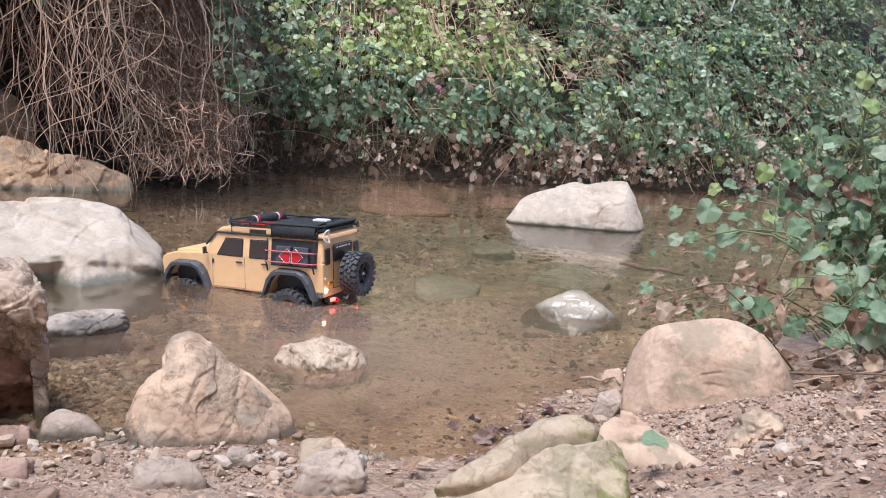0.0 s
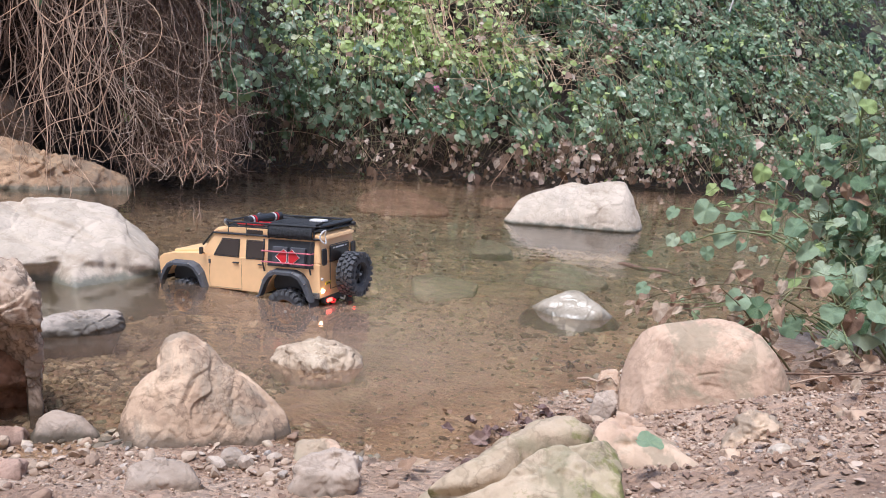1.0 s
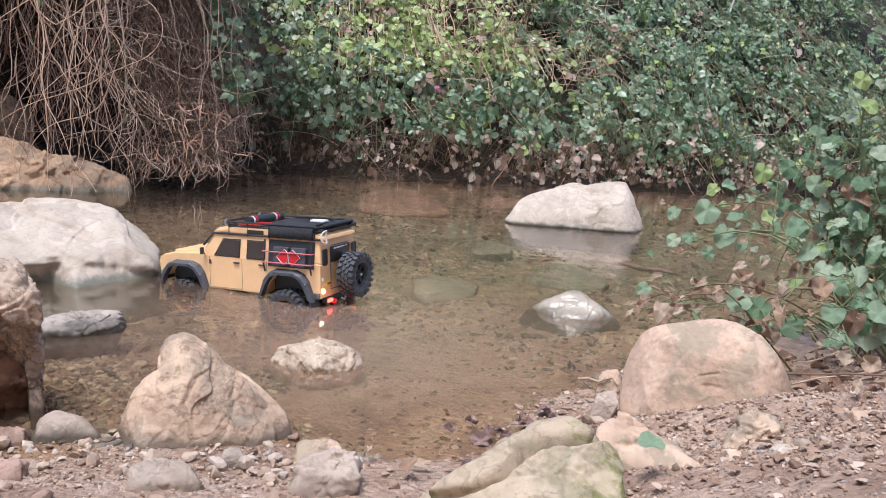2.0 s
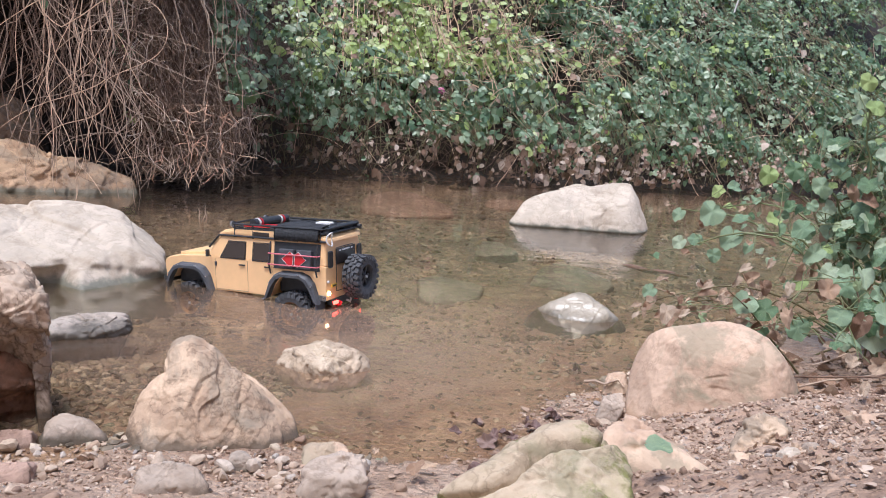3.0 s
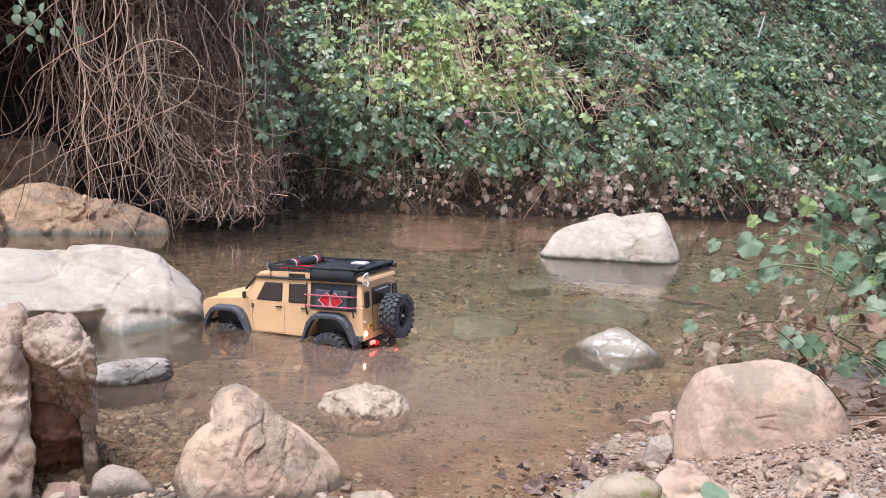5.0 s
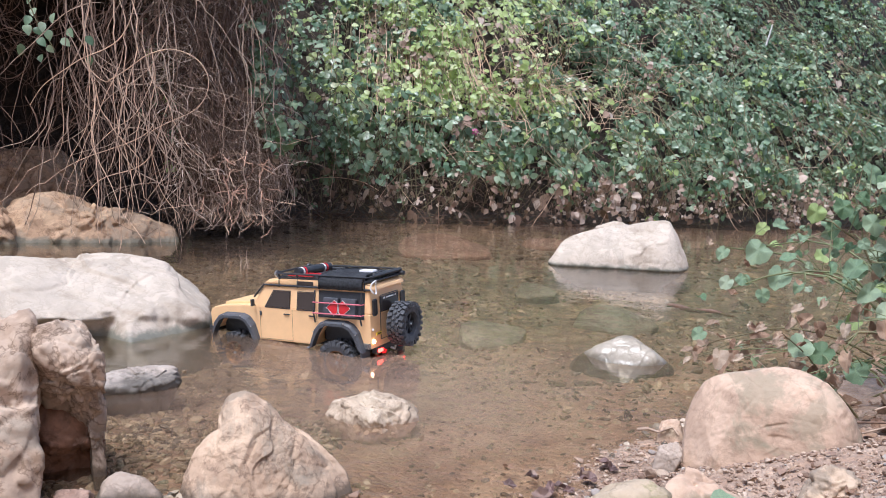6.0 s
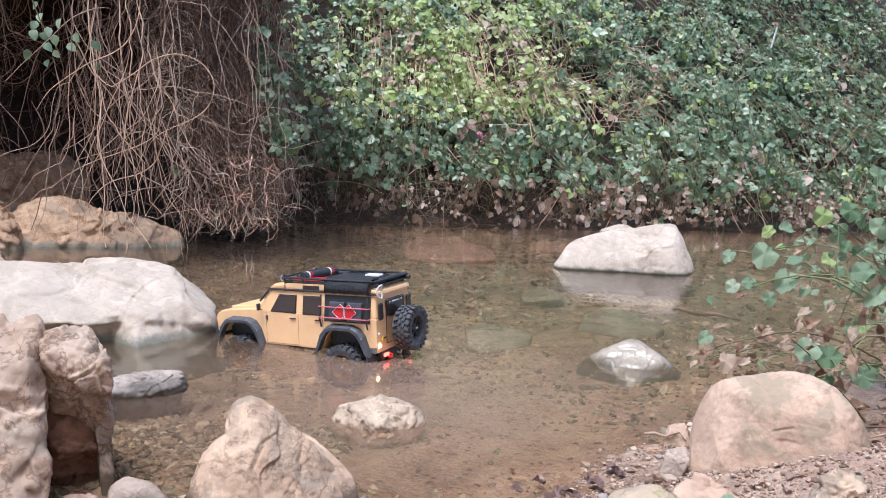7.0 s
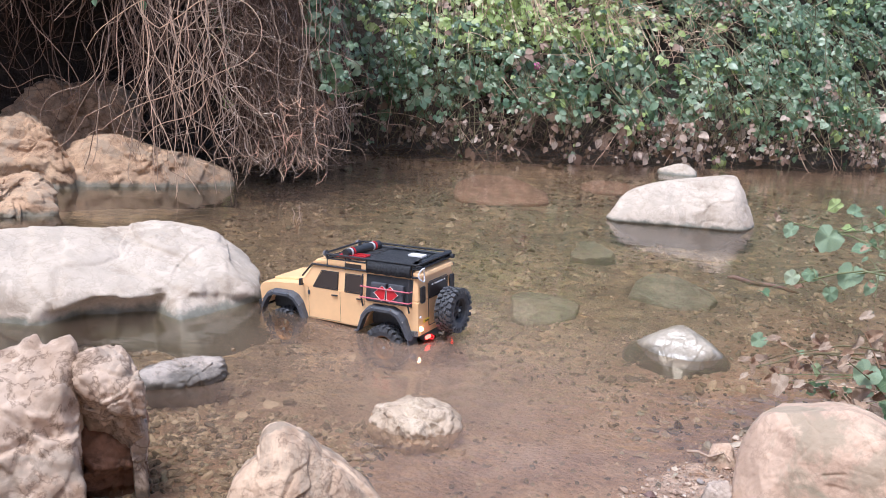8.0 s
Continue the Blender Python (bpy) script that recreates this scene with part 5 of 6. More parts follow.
        # rear corner windows and lamps
        part("corner_window", boxed((-0.0005, s * 0.076, 0.1185), (0.004, 0.019, 0.040), 0.0018), DARK_GLASS, car, "narrow dark rear corner window")
        part("corner_window_frame", rod([(-0.002, s * 0.076 + a, 0.1185 + b) for a, b in ((-0.0105, -0.018), (-0.0075, -0.021), (0.0075, -0.021), (0.0105, -0.018), (0.0105, 0.018), (0.0075, 0.021), (-0.0075, 0.021), (-0.0105, 0.018))], 0.0015, 5, closed=True), BLACK_PLASTIC, car)
        low_lamp = lathe([(0, 0), (0.006, 0), (0.006, 0.004), (0.004, 0.0055), (0, 0.0055)], 14)
        bmesh.ops.transform(low_lamp, matrix=pose(0.001, s * 0.086, 0.030, 0, 0, 90), verts=low_lamp.verts)
        part("tail_lamp", low_lamp, WARM_LAMP if s > 0 else RED_LAMP, car, "glowing round tail lamp")
        up_lamp = lathe([(0, 0), (0.005, 0), (0.005, 0.003), (0.0035, 0.004), (0, 0.004)], 14)
        bmesh.ops.transform(up_lamp, matrix=pose(0.001, s * 0.088, 0.061, 0, 0, 90), verts=up_lamp.verts)
        part("marker_lamp", up_lamp, WHITE_PLASTIC if s > 0 else RED_LAMP, car, "small round rear lamp")
        # headlamps
        head = lathe([(0, 0), (0.006, 0), (0.006, 0.009), (0.003, 0.011), (0, 0.011)], 18)
        bmesh.ops.transform(head, matrix=pose(0.526, s * 0.062, 0.070, 0, 0, -90), verts=head.verts)
        part("headlamp", head, STEEL, car, "round clear headlamp")
        # suspension struts
        for axle in (REAR_AXLE, FRONT_AXLE):
            strut = rod([(axle + 0.012, s * 0.070, -0.022), (axle - 0.006, s * 0.066, 0.064)], 0.0045, 8)
            part("shock_absorber", strut, STEEL, car, "steel spring strut")
    # windscreen and rear door
    own = slab([(-0.033, -0.070), (0.033, -0.070), (0.033, 0.070), (-0.033, 0.070)], -0.0015, 0.0015, 0.001)
    bmesh.ops.transform(own, matrix=Matrix.Translation((0.3645, 0, 0.134)) @ Matrix.Rotation(radians(-37), 4, "Y") @ Matrix.Rotation(radians(90), 4, "Y") @ Matrix.Rotation(radians(90), 4, "X"), verts=own.verts)
    part("windscreen", own, DARK_GLASS, car, "dark windscreen")
    door_window = part("rear_door_window", boxed((-0.001, 0.0, 0.122), (0.005, 0.092, 0.042), 0.002), DARK_GLASS, car, "dark rear door window")
    for y0, w in ((-0.031, 0.006), (0.0, 0.040), (0.031, 0.006)):
        part("lettering_bar", boxed((-0.0042, y0, 0.137), (0.0012, w, 0.003)), WHITE_PLASTIC, door_window)
    part("door_frame", rod([(-0.0025, a, b) for a, b in ((-0.049, 0.1), (-0.049, 0.142), (-0.045, 0.146), (0.045, 0.146), (0.049, 0.142), (0.049, 0.1), (0.049, 0.03), (-0.049, 0.03))], 0.0011, 5, closed=True), BLACK_PLASTIC, car)
    plate = part("plate", boxed((-0.003, 0.062, 0.048), (0.003, 0.026, 0.008), 0.0006), YELLOW_PLATE, car, "small yellow plate with unreadable lettering")
    part("lettering_bar", boxed((-0.005, 0.062, 0.048), (0.0008, 0.018, 0.0028)), BLACK_PLASTIC, plate)
    bumper = part("rear_bumper", boxed((0.004, 0, 0.003), (0.016, 0.150, 0.016), 0.003), BLACK_PLASTIC, car)
    for y in (0.045, -0.045):
        hook = [(-0.004, y, 0.004), (-0.013, y - 0.004, -0.001), (-0.014, y + 0.004, -0.006), (-0.006, y + 0.006, -0.006)]
        part("tow_hook", rod(hook, 0.0028, 6), RED_PAINT, bumper, "red tow hook")
    part("tow_ball", rod([(0.002, 0, -0.002), (-0.016, 0, -0.006), (-0.018, 0, 0.004)], 0.003, 6), STEEL, bumper)
    part("fog_lamp", boxed((-0.006, 0.060, 0.002), (0.006, 0.022, 0.009), 0.002), RED_LAMP, bumper, "glowing red fog lamp")
    part("front_bumper", boxed((0.537, 0, 0.026), (0.020, 0.170, 0.018), 0.003), BLACK_PLASTIC, car)
    part("grille", boxed((0.526, 0, 0.066), (0.005, 0.088, 0.034), 0.001), BLACK_PLASTIC, car)
    chassis = boxed((0.275, 0, 0.012), (0.46, 0.085, 0.030), 0.004)
    for axle in (REAR_AXLE, FRONT_AXLE):
        boxed((axle, 0, 0.045), (0.118, 0.150, 0.050), 0.006, chassis)
    part("chassis", chassis, BLACK_PLASTIC, car)
    for axle in (REAR_AXLE, FRONT_AXLE):
        part("axle", boxed((axle, 0, -0.030), (0.020, 0.160, 0.018), 0.004), BLACK_PLASTIC, car)
        for s in (1, -1):
            wheel(car, (axle, s * 0.092, -0.030), 0 if s > 0 else 180, BRONZE, label="bronze six-spoke rim")
    part("spare_carrier", boxed((-0.012, -0.006, 0.064), (0.024, 0.030, 0.030), 0.003), BLACK_PLASTIC, car)
    wheel(car, (-0.044, -0.006, 0.064), 90, BLACK_PLASTIC, "spare_wheel", "black rim")
    # luggage panel on each rear flank
    for s in (1, -1):
        def side(x, z, out=0.0):
            return (x, s * (0.0985 - (z - 0.100) * 0.144 + out), z)
        bm = slab([(0.018, 0.088), (0.160, 0.088), (0.160, 0.158), (0.018, 0.158)], -0.001, 0.001)
        for v in bm.verts:
            v.co.y = s * (0.0988 - max(0, v.co.z - 0.100) * 0.144 + v.co.y * s)
        panel = part("side_panel", bm, BLACK_PLASTIC, car, "black luggage panel")
        for x in (0.062, 0.116):
            case = boxed((0, 0, 0), (0.046, 0.012, 0.050), 0.003)
            bmesh.ops.transform(case, matrix=Matrix.Translation(side(x, 0.117, 0.006)) @ Matrix.Rotation(radians(8 * s), 4, "X"), verts=case.verts)
            box = part("jerry_can", case, GREY_PLASTIC, panel, "black jerry can")
            k = 1 if x > 0.09 else -1
            shape = [(-0.014 * k, -0.012), (-0.004 * k, -0.019), (0.019 * k, 0.0), (-0.004 * k, 0.019), (-0.014 * k, 0.012)]
            red = slab(shape, -0.001, 0.001)
            bmesh.ops.recalc_face_normals(red, faces=red.faces)
            spot = Matrix.Translation(side(x - 0.010 * k, 0.117, 0.0135)) @ Matrix.Rotation(radians(8 * s), 4, "X")
            bmesh.ops.transform(red, matrix=spot, verts=red.verts)
            part("red_marker", red, RED_PAINT, box, "red diamond-shaped marker")
            rim = rod([spot @ Vector((a * 1.06, 0.0012 * s, b * 1.06)) for a, b in shape], 0.0008, 4, closed=True)
            part("marker_outline", rim, WHITE_PLASTIC, box, "thin white outline")
        for z in (0.101, 0.129):
            part("rail", rod([side(0.016, z, 0.004), side(0.018, z, 0.017), side(0.168, z, 0.017), side(0.170, z, 0.004)], 0.0018, 6), PINK_RAIL, car, "thin red rail")
        for x in (0.165, 0.022):
            part("rail_post", rod([side(x, 0.074, 0.004), side(x, 0.100, 0.015), side(x, 0.160, 0.013)], 0.0022, 6), BLACK_PLASTIC, car)
    # roof rack with its load
    rack = new("roof_rack")
    rack.parent = car
    rack.location = (0, 0, -0.005)
    ring = [(0.005, -0.084), (0.012, -0.091), (0.290, -0.091), (0.300, -0.083), (0.300, 0.083), (0.290, 0.091), (0.012, 0.091), (0.005, 0.084)]
    for z, r in ((0.203, 0.0028), (0.191, 0.0024)):
        part("rail", rod([(x, y * (1 if z > 0.2 else 0.97), z) for x, y in ring], r, 6, closed=True), BLACK_PLASTIC, rack)
    for x in (0.02, 0.09, 0.16, 0.23, 0.29):
        part("crossbar", boxed((x, 0, 0.190), (0.007, 0.176, 0.004), 0.001), BLACK_PLASTIC, rack)
        for s in (1, -1):
            part("post", rod([(x, s * 0.090, 0.166), (x, s * 0.088, 0.190), (x, s * 0.091, 0.203)], 0.0022, 6), BLACK_PLASTIC, rack)
    for y in (-0.075, -0.055, -0.035, -0.015, 0.005, 0.025, 0.045, 0.065):
        part("slat", boxed((0.150, y, 0.1925), (0.285, 0.012, 0.003), 0.0008), BLACK_PLASTIC, rack)
    for y in (-0.045, 0.045):
        lamp = lathe([(0, 0), (0.008, 0), (0.008, 0.007), (0.005, 0.0095), (0, 0.0095)], 14)
        bmesh.ops.transform(lamp, matrix=pose(0.302, y * 1.7, 0.200, 0, 0, -90), verts=lamp.verts)
        part("spot_lamp", lamp, STEEL, rack, "small round spot lamp")
    tagged(rack, "black tube roof rack loaded with gear")
    cloth = bmesh.new()
    grid = [[cloth.verts.new((x, y, z + 0.0012 * math.sin(x * 190 + y * 60))) for x in np.linspace(0.020, 0.158, 24)] for y, z in ((-0.035, 0.2030), (0.010, 0.2040), (0.050, 0.2030), (0.080, 0.2005), (0.0955, 0.192), (0.098, 0.178), (0.0985, 0.164))]
    for p, q in zip(grid, grid[1:]):
        for i in range(23):
            cloth.faces.new((p[i], p[i + 1], q[i + 1], q[i]))
    bmesh.ops.solidify(cloth, geom=cloth.faces[:], thickness=0.002)
    part("mesh_cover", cloth, MESH_CLOTH, car, "black mesh sheet folded over the roof edge", smooth=True)
    roll = rod([(0.232, -0.072, 0.199), (0.246, 0.066, 0.199)], 0.0115, 16)
    bag = part("rolled_bag", roll, BLACK_PLASTIC, car, "rolled black bag with white and red straps")
    for k, (y, mat) in enumerate(((0.050, WHITE_PLASTIC), (0.040, RED_PAINT), (-0.040, WHITE_PLASTIC), (-0.050, RED_PAINT))):
        band = lathe([(-0.003, 0.0112), (-0.003, 0.0126), (0.003, 0.0126), (0.003, 0.0112)], 16)
        bmesh.ops.translate(band, vec=(0.239 + y * 0.1, y, 0.199), verts=band.verts)
        part("strap", band, mat, bag)
    tray = bmesh.new()
    for y in (0.030, 0.046, 0.062, 0.076):
        rod([(0.192, y, 0.192), (0.268, y, 0.192)], 0.0022, 6, tray)
    rod([(0.192, 0.030, 0.192), (0.192, 0.076, 0.192)], 0.0022, 6, tray)
    rod([(0.268, 0.030, 0.192), (0.268, 0.076, 0.192)], 0.0022, 6, tray)
    part("red_board", tray, RED_PAINT, car, "red recovery board on the rack")
    part("long_tube", rod([(-0.006, -0.080, 0.189), (0.290, -0.080, 0.191)], 0.006, 14), BLACK_PLASTIC, car, "long black tube lashed to the rack")
    part("white_box", boxed((0.048, 0.020, 0.2005), (0.044, 0.026, 0.016), 0.003), WHITE_PLASTIC, car, "small white box on the rack")
    part("rear_roll", rod([(0.012, -0.090, 0.1965), (0.014, 0.060, 0.1965)], 0.006, 12), BLACK_PLASTIC, car)
    loop = [(0.012 + 0.004 * math.cos(a * 2), 0.080 + 0.013 * math.cos(a), 0.172 + 0.017 * math.sin(a)) for a in [2 * math.pi * k / 18 for k in range(18)]]
    part("white_hose", rod([(x - 0.016, y, z) for x, y, z in loop], 0.0022, 6, closed=True), WHITE_PLASTIC, car, "loop of white hose at the roof corner")
    return car


CAR_TURN = Euler((radians(-0.8), radians(4.3), radians(159.7))).to_matrix()
CAR_SIZE = 0.883
model_car(Matrix.Translation(Vector((-0.254, 1.955, 0.011)) + CAR_TURN @ Vector((0, -0.1 * CAR_SIZE, 0))) @ CAR_TURN.to_4x4() @ Matrix.Diagonal((CAR_SIZE, CAR_SIZE, CAR_SIZE, 1)))

# ---- broad-leaved plant on the near bank ----
def broad_leaf_mesh(length, width, fold, droop, wave, lobes=0.0, curl=0.0):
    """Rings of points from the midrib's foot outward, so the blade has no gaps."""
    n = 44
    verts, faces = [(0.42 * length, 0, -0.05 * length)], []
    for ring, share in enumerate((0.5, 1.0)):
        for i in range(n):
            a = 2 * math.pi * i / n
            scallop = 1 + (0.07 * abs(math.cos(5.5 * a)) - 0.03 if share == 1 else 0) + lobes * math.cos(5 * a)
            edge = 0.5 * scallop * (1 + 0.07 * math.exp(-(min(a, 2 * math.pi - a) / 0.3) ** 2)) * (1 - 0.34 * math.exp(-((a - math.pi) / 0.28) ** 2))
            x = 0.42 * length + share * length * edge * math.cos(a)
            y = share * width * edge * math.sin(a)
            z = fold * abs(y) - droop * x * x / length + share * wave * length * math.sin(4 * a + lobes * 30) - 0.04 * length * abs(math.sin(2.5 * a)) * (1 - share) + curl * y * x
            verts.append((x, y, z))
    for i in range(n):
        j = (i + 1) % n
        faces.append((0, 1 + i, 1 + j))
        faces.append((1 + i, 1 + n + i, 1 + n + j, 1 + j))
    me = bpy.data.meshes.new("leaf")
    me.from_pydata(verts, [], faces)
    me.polygons.foreach_set("use_smooth", np.ones(len(me.polygons), dtype=bool))
    return me


def broad_leaf_material(name, stops, rough=0.5, translucent=0.3):
    m, nt, b = material(name)
    colour = ramp(nt, nt.nodes.new("ShaderNodeObjectInfo").outputs["Random"], stops)
    local = nt.nodes.new("ShaderNodeTexCoord").outputs["Object"]
    split = nt.nodes.new("ShaderNodeSeparateXYZ")
    nt.links.new(local, split.inputs[0])
    side = math_node(nt, "ABSOLUTE", split.outputs[1])
    rays = math_node(nt, "SINE", math_node(nt, "MULTIPLY", math_node(nt, "SUBTRACT", split.outputs[0], math_node(nt, "MULTIPLY", side, 0.8)), 420.0))
    veins = ramp(nt, rays, [(0.86, (0, 0, 0)), (1.0, (0.35, 0.35, 0.35))])
    rib = ramp(nt, side, [(0.0, (0.6, 0.6, 0.6)), (0.0022, (0, 0, 0))])
    pale = mixed(nt, 1.0, veins, rib, "ADD")
    colour = mixed(nt, 0.5, colour, ramp(nt, noise_at(nt, 45, 5, 0.65, local), [(0.3, (0.6, 0.6, 0.55)), (0.65, (1.1, 1.1, 1.05))]), "MULTIPLY")
    colour = mixed(nt, pale, colour, tuple(min(1, 1.5 * c + 0.05) for c in stops[-1][1]))
    nt.links.new(colour, b.inputs["Base Color"])
    b.inputs["Roughness"].default_value = rough
    bump(nt, b, math_node(nt, "ADD", noise_at(nt, 60, 4, 0.6, local), math_node(nt, "MULTIPLY", rays, 0.12)), 0.35, 0.003)
    tr = nt.nodes.new("ShaderNodeBsdfTranslucent")
    nt.links.new(colour, tr.inputs[0])
    mx = nt.nodes.new("ShaderNodeMixShader")
    mx.inputs[0].default_value = translucent
    nt.links.new(b.outputs[0], mx.inputs[1])
    nt.links.new(tr.outputs[0], mx.inputs[2])
    nt.links.new(mx.outputs[0], nt.nodes["Material Output"].inputs[0])
    return m


BROAD_GREEN = broad_leaf_material("broad_green_leaf", [(0.0, (0.11, 0.20, 0.10)), (0.3, (0.20, 0.31, 0.19)), (0.6, (0.33, 0.435, 0.29)), (0.86, (0.45, 0.53, 0.38)), (0.95, (0.34, 0.46, 0.17)), (1.0, (0.42, 0.52, 0.20))])
BROAD_DRY = broad_leaf_material("withered_leaf", [(0.0, (0.22, 0.125, 0.08)), (0.5, (0.36, 0.23, 0.15)), (1.0, (0.52, 0.38, 0.27))], 0.8, 0.15)
STALK = plain_material("green_stalk", (0.22, 0.25, 0.11), 0.55, 0, 0.35, 40)

rng = random.Random(23)
LEAF_MESHES = [broad_leaf_mesh(1, *v) for v in ((1.0, 0.2, 0.25, 0.06), (0.9, 0.4, 0.35, 0.07, 0.03, 0.4), (1.05, -0.15, 0.2, 0.08, 0.02, -0.5), (0.75, 0.6, 0.4, 0.06, 0.0, 0.5), (1.0, 0.2, 0.5, 0.09, 0.04), (0.85, 0.7, 0.3, 0.08, 0.02, -0.4))]
LOBED_MESHES = [broad_leaf_mesh(1, *v) for v in ((1.05, 0.1, 0.2, 0.05, 0.05), (1.0, 0.25, 0.3, 0.06, 0.045, 0.3), (1.1, -0.1, 0.15, 0.06, 0.055, -0.2))]
DRY_MESHES = [broad_leaf_mesh(1, *v) for v in ((0.7, 0.9, 0.5, 0.09, 0.02, 0.9), (0.85, 0.6, -0.5, 0.10, 0.03, -1.0), (0.6, 1.2, 0.2, 0.08, 0.02), (0.8, 0.7, 0.6, 0.12, 0.03, 1.2))]
FLAT_MESHES = [broad_leaf_mesh(1, *v) for v in ((0.6, 0.25, 0.12, 0.05, 0.02, 0.5), (0.7, 0.3, -0.25, 0.07, 0.02, -0.8), (0.45, 0.5, 0.2, 0.06), (0.65, 0.5, 0.4, 0.09, 0.02, 0.9))]
PALE_DRY = broad_leaf_material("pale_withered_leaf", [(0.0, (0.29, 0.195, 0.13)), (0.5, (0.44, 0.33, 0.24)), (1.0, (0.60, 0.49, 0.385))], 0.8, 0.2)
PALE_MESHES = [broad_leaf_mesh(1, *v) for v in ((0.65, 0.6, 0.3, 0.07, 0.02, 0.8), (0.75, 0.5, -0.4, 0.08, 0.02, -0.9), (0.55, 0.9, 0.2, 0.07, 0.01), (0.75, 0.5, 0.5, 0.10, 0.03, 1.1))]
SOAKED_LEAF = broad_leaf_material("soaked_leaf", [(0.0, (0.09, 0.055, 0.05)), (0.6, (0.20, 0.12, 0.105)), (1.0, (0.38, 0.27, 0.22))], 0.4, 0.1)
SOAKED_MESHES = [broad_leaf_mesh(1, *v) for v in ((0.6, 0.6, 0.2, 0.10, 0.02, 0.4), (0.7, 0.4, -0.2, 0.10, 0.03, -0.5), (0.5, 0.8, 0.15, 0.1))]
for me in PALE_MESHES:
    me.materials.append(PALE_DRY)
for me in LEAF_MESHES + LOBED_MESHES:
    me.materials.append(BROAD_GREEN)
for me in DRY_MESHES + FLAT_MESHES:
    me.materials.append(BROAD_DRY)


def hang_leaf(plant, place, normal, tip, size, dead=False, name="leaf", lobed=False):
    ob = new(name, rng.choice((FLAT_MESHES if plant is None else DRY_MESHES) if dead else LOBED_MESHES if lobed else LEAF_MESHES))
    ob.parent = plant
    m, o = facing_matrix(place, normal, tip, size)
    ob.matrix_basis = Matrix.Translation(place) @ Matrix([[*r] for r in m]).to_4x4()
    return ob


plant = tagged(new("broad_leaved_plant"), "straggling plant with broad grey-green leaves, some withered", "plant")
stems = []
for tx, ty, tz, side, bend in ((0.58, 2.15, 0.19, 0.42, 0.15), (0.70, 2.44, 0.25, 0.36, 0.16), (0.69, 2.75, 0.22, 0.4, 0.1), (0.69, 2.12, 0.23, 0.3, 0.12), (0.75, 2.10, 0.37, 0.22, 0.1), (0.83, 2.04, 0.40, 0.15, 0.08), (0.87, 1.92, 0.52, 0.1, 0.04), (0.93, 1.95, 0.68, 0.08, 0.0),
                               (0.87, 1.90, 0.30, 0.14, 0.06), (0.79, 1.76, 0.21, 0.18, 0.08), (0.62, 1.66, 0.16, 0.24, 0.1), (0.67, 1.62, 0.13, 0.2, 0.08), (0.75, 1.60, 0.16, 0.16, 0.06), (1.0, 1.92, 0.5, 0.05, 0.0), (1.06, 2.0, 0.78, 0.05, 0.0), (0.98, 1.8, 0.34, 0.06, 0.03), (0.92, 1.95, 0.44, 0.1, 0.05), (0.94, 1.85, 0.27, 0.1, 0.05), (0.90, 2.0, 0.36, 0.14, 0.06), (0.97, 2.05, 0.60, 0.1, 0.03), (0.88, 1.8, 0.2, 0.12, 0.05), (1.0, 2.1, 0.7, 0.1, 0.0)):
    bx, by = tx + side, min(ty, 1.98) - 0.02
    base = Vector((bx, by, ground_height(bx, by) - 0.01))
    end = Vector((tx, ty, tz))
    pts = []
    for k in range(12):
        f = k / 11
        p = base.lerp(end, f)
        p.z += bend * math.sin(math.pi * f) * 0.9
        pts.append(p + Vector((rng.gauss(0, 0.004), rng.gauss(0, 0.004), rng.gauss(0, 0.003))))
    mesh_object("stem", *tube_data(pts, [0.0040 - 0.0002 * k for k in range(12)], 6), rng.choice((STALK, CANE, STALK)), plant)
    stems.append(pts)


def stalked_leaf(root, p, normal, tip, size, dead=False, lobed=False):
    """A leaf at p with a thin stalk from root."""
    leaf = hang_leaf(plant, p, normal, tip, size, dead, lobed=lobed)
    mesh_object("leaf_stalk", *tube_data([root, (root + p) / 2 + Vector((0, 0, 0.006)), p], [0.0013, 0.0011, 0.0008], 4), STALK, plant)
    return leaf


for pts in stems:
    for k in range(4, 12):
        dense = 1.0 if pts[k].x > 0.86 else 0.4 if pts[k].x > 0.74 else 0.22
        for _ in range(4):
            if rng.random() > dense:
                continue
            p = pts[k] + Vector((rng.gauss(0, 0.05), rng.gauss(-0.01, 0.05), rng.gauss(0.0, 0.045)))
            dead = rng.random() < (0.5 if p.z < 0.2 else 0.1)
            normal = Vector((rng.gauss(-0.2, 0.5), rng.gauss(-0.6, 0.4), rng.gauss(0.8, 0.4)))
            tip = Vector((rng.gauss(-0.3, 0.8), rng.gauss(-0.3, 0.3), rng.gauss(-0.55, 0.35)))
            stalked_leaf(pts[k], p, normal, tip, (0.015 + 0.031 * rng.random() ** 1.3) * (0.85 if p.z > 0.5 else 1.0), dead)
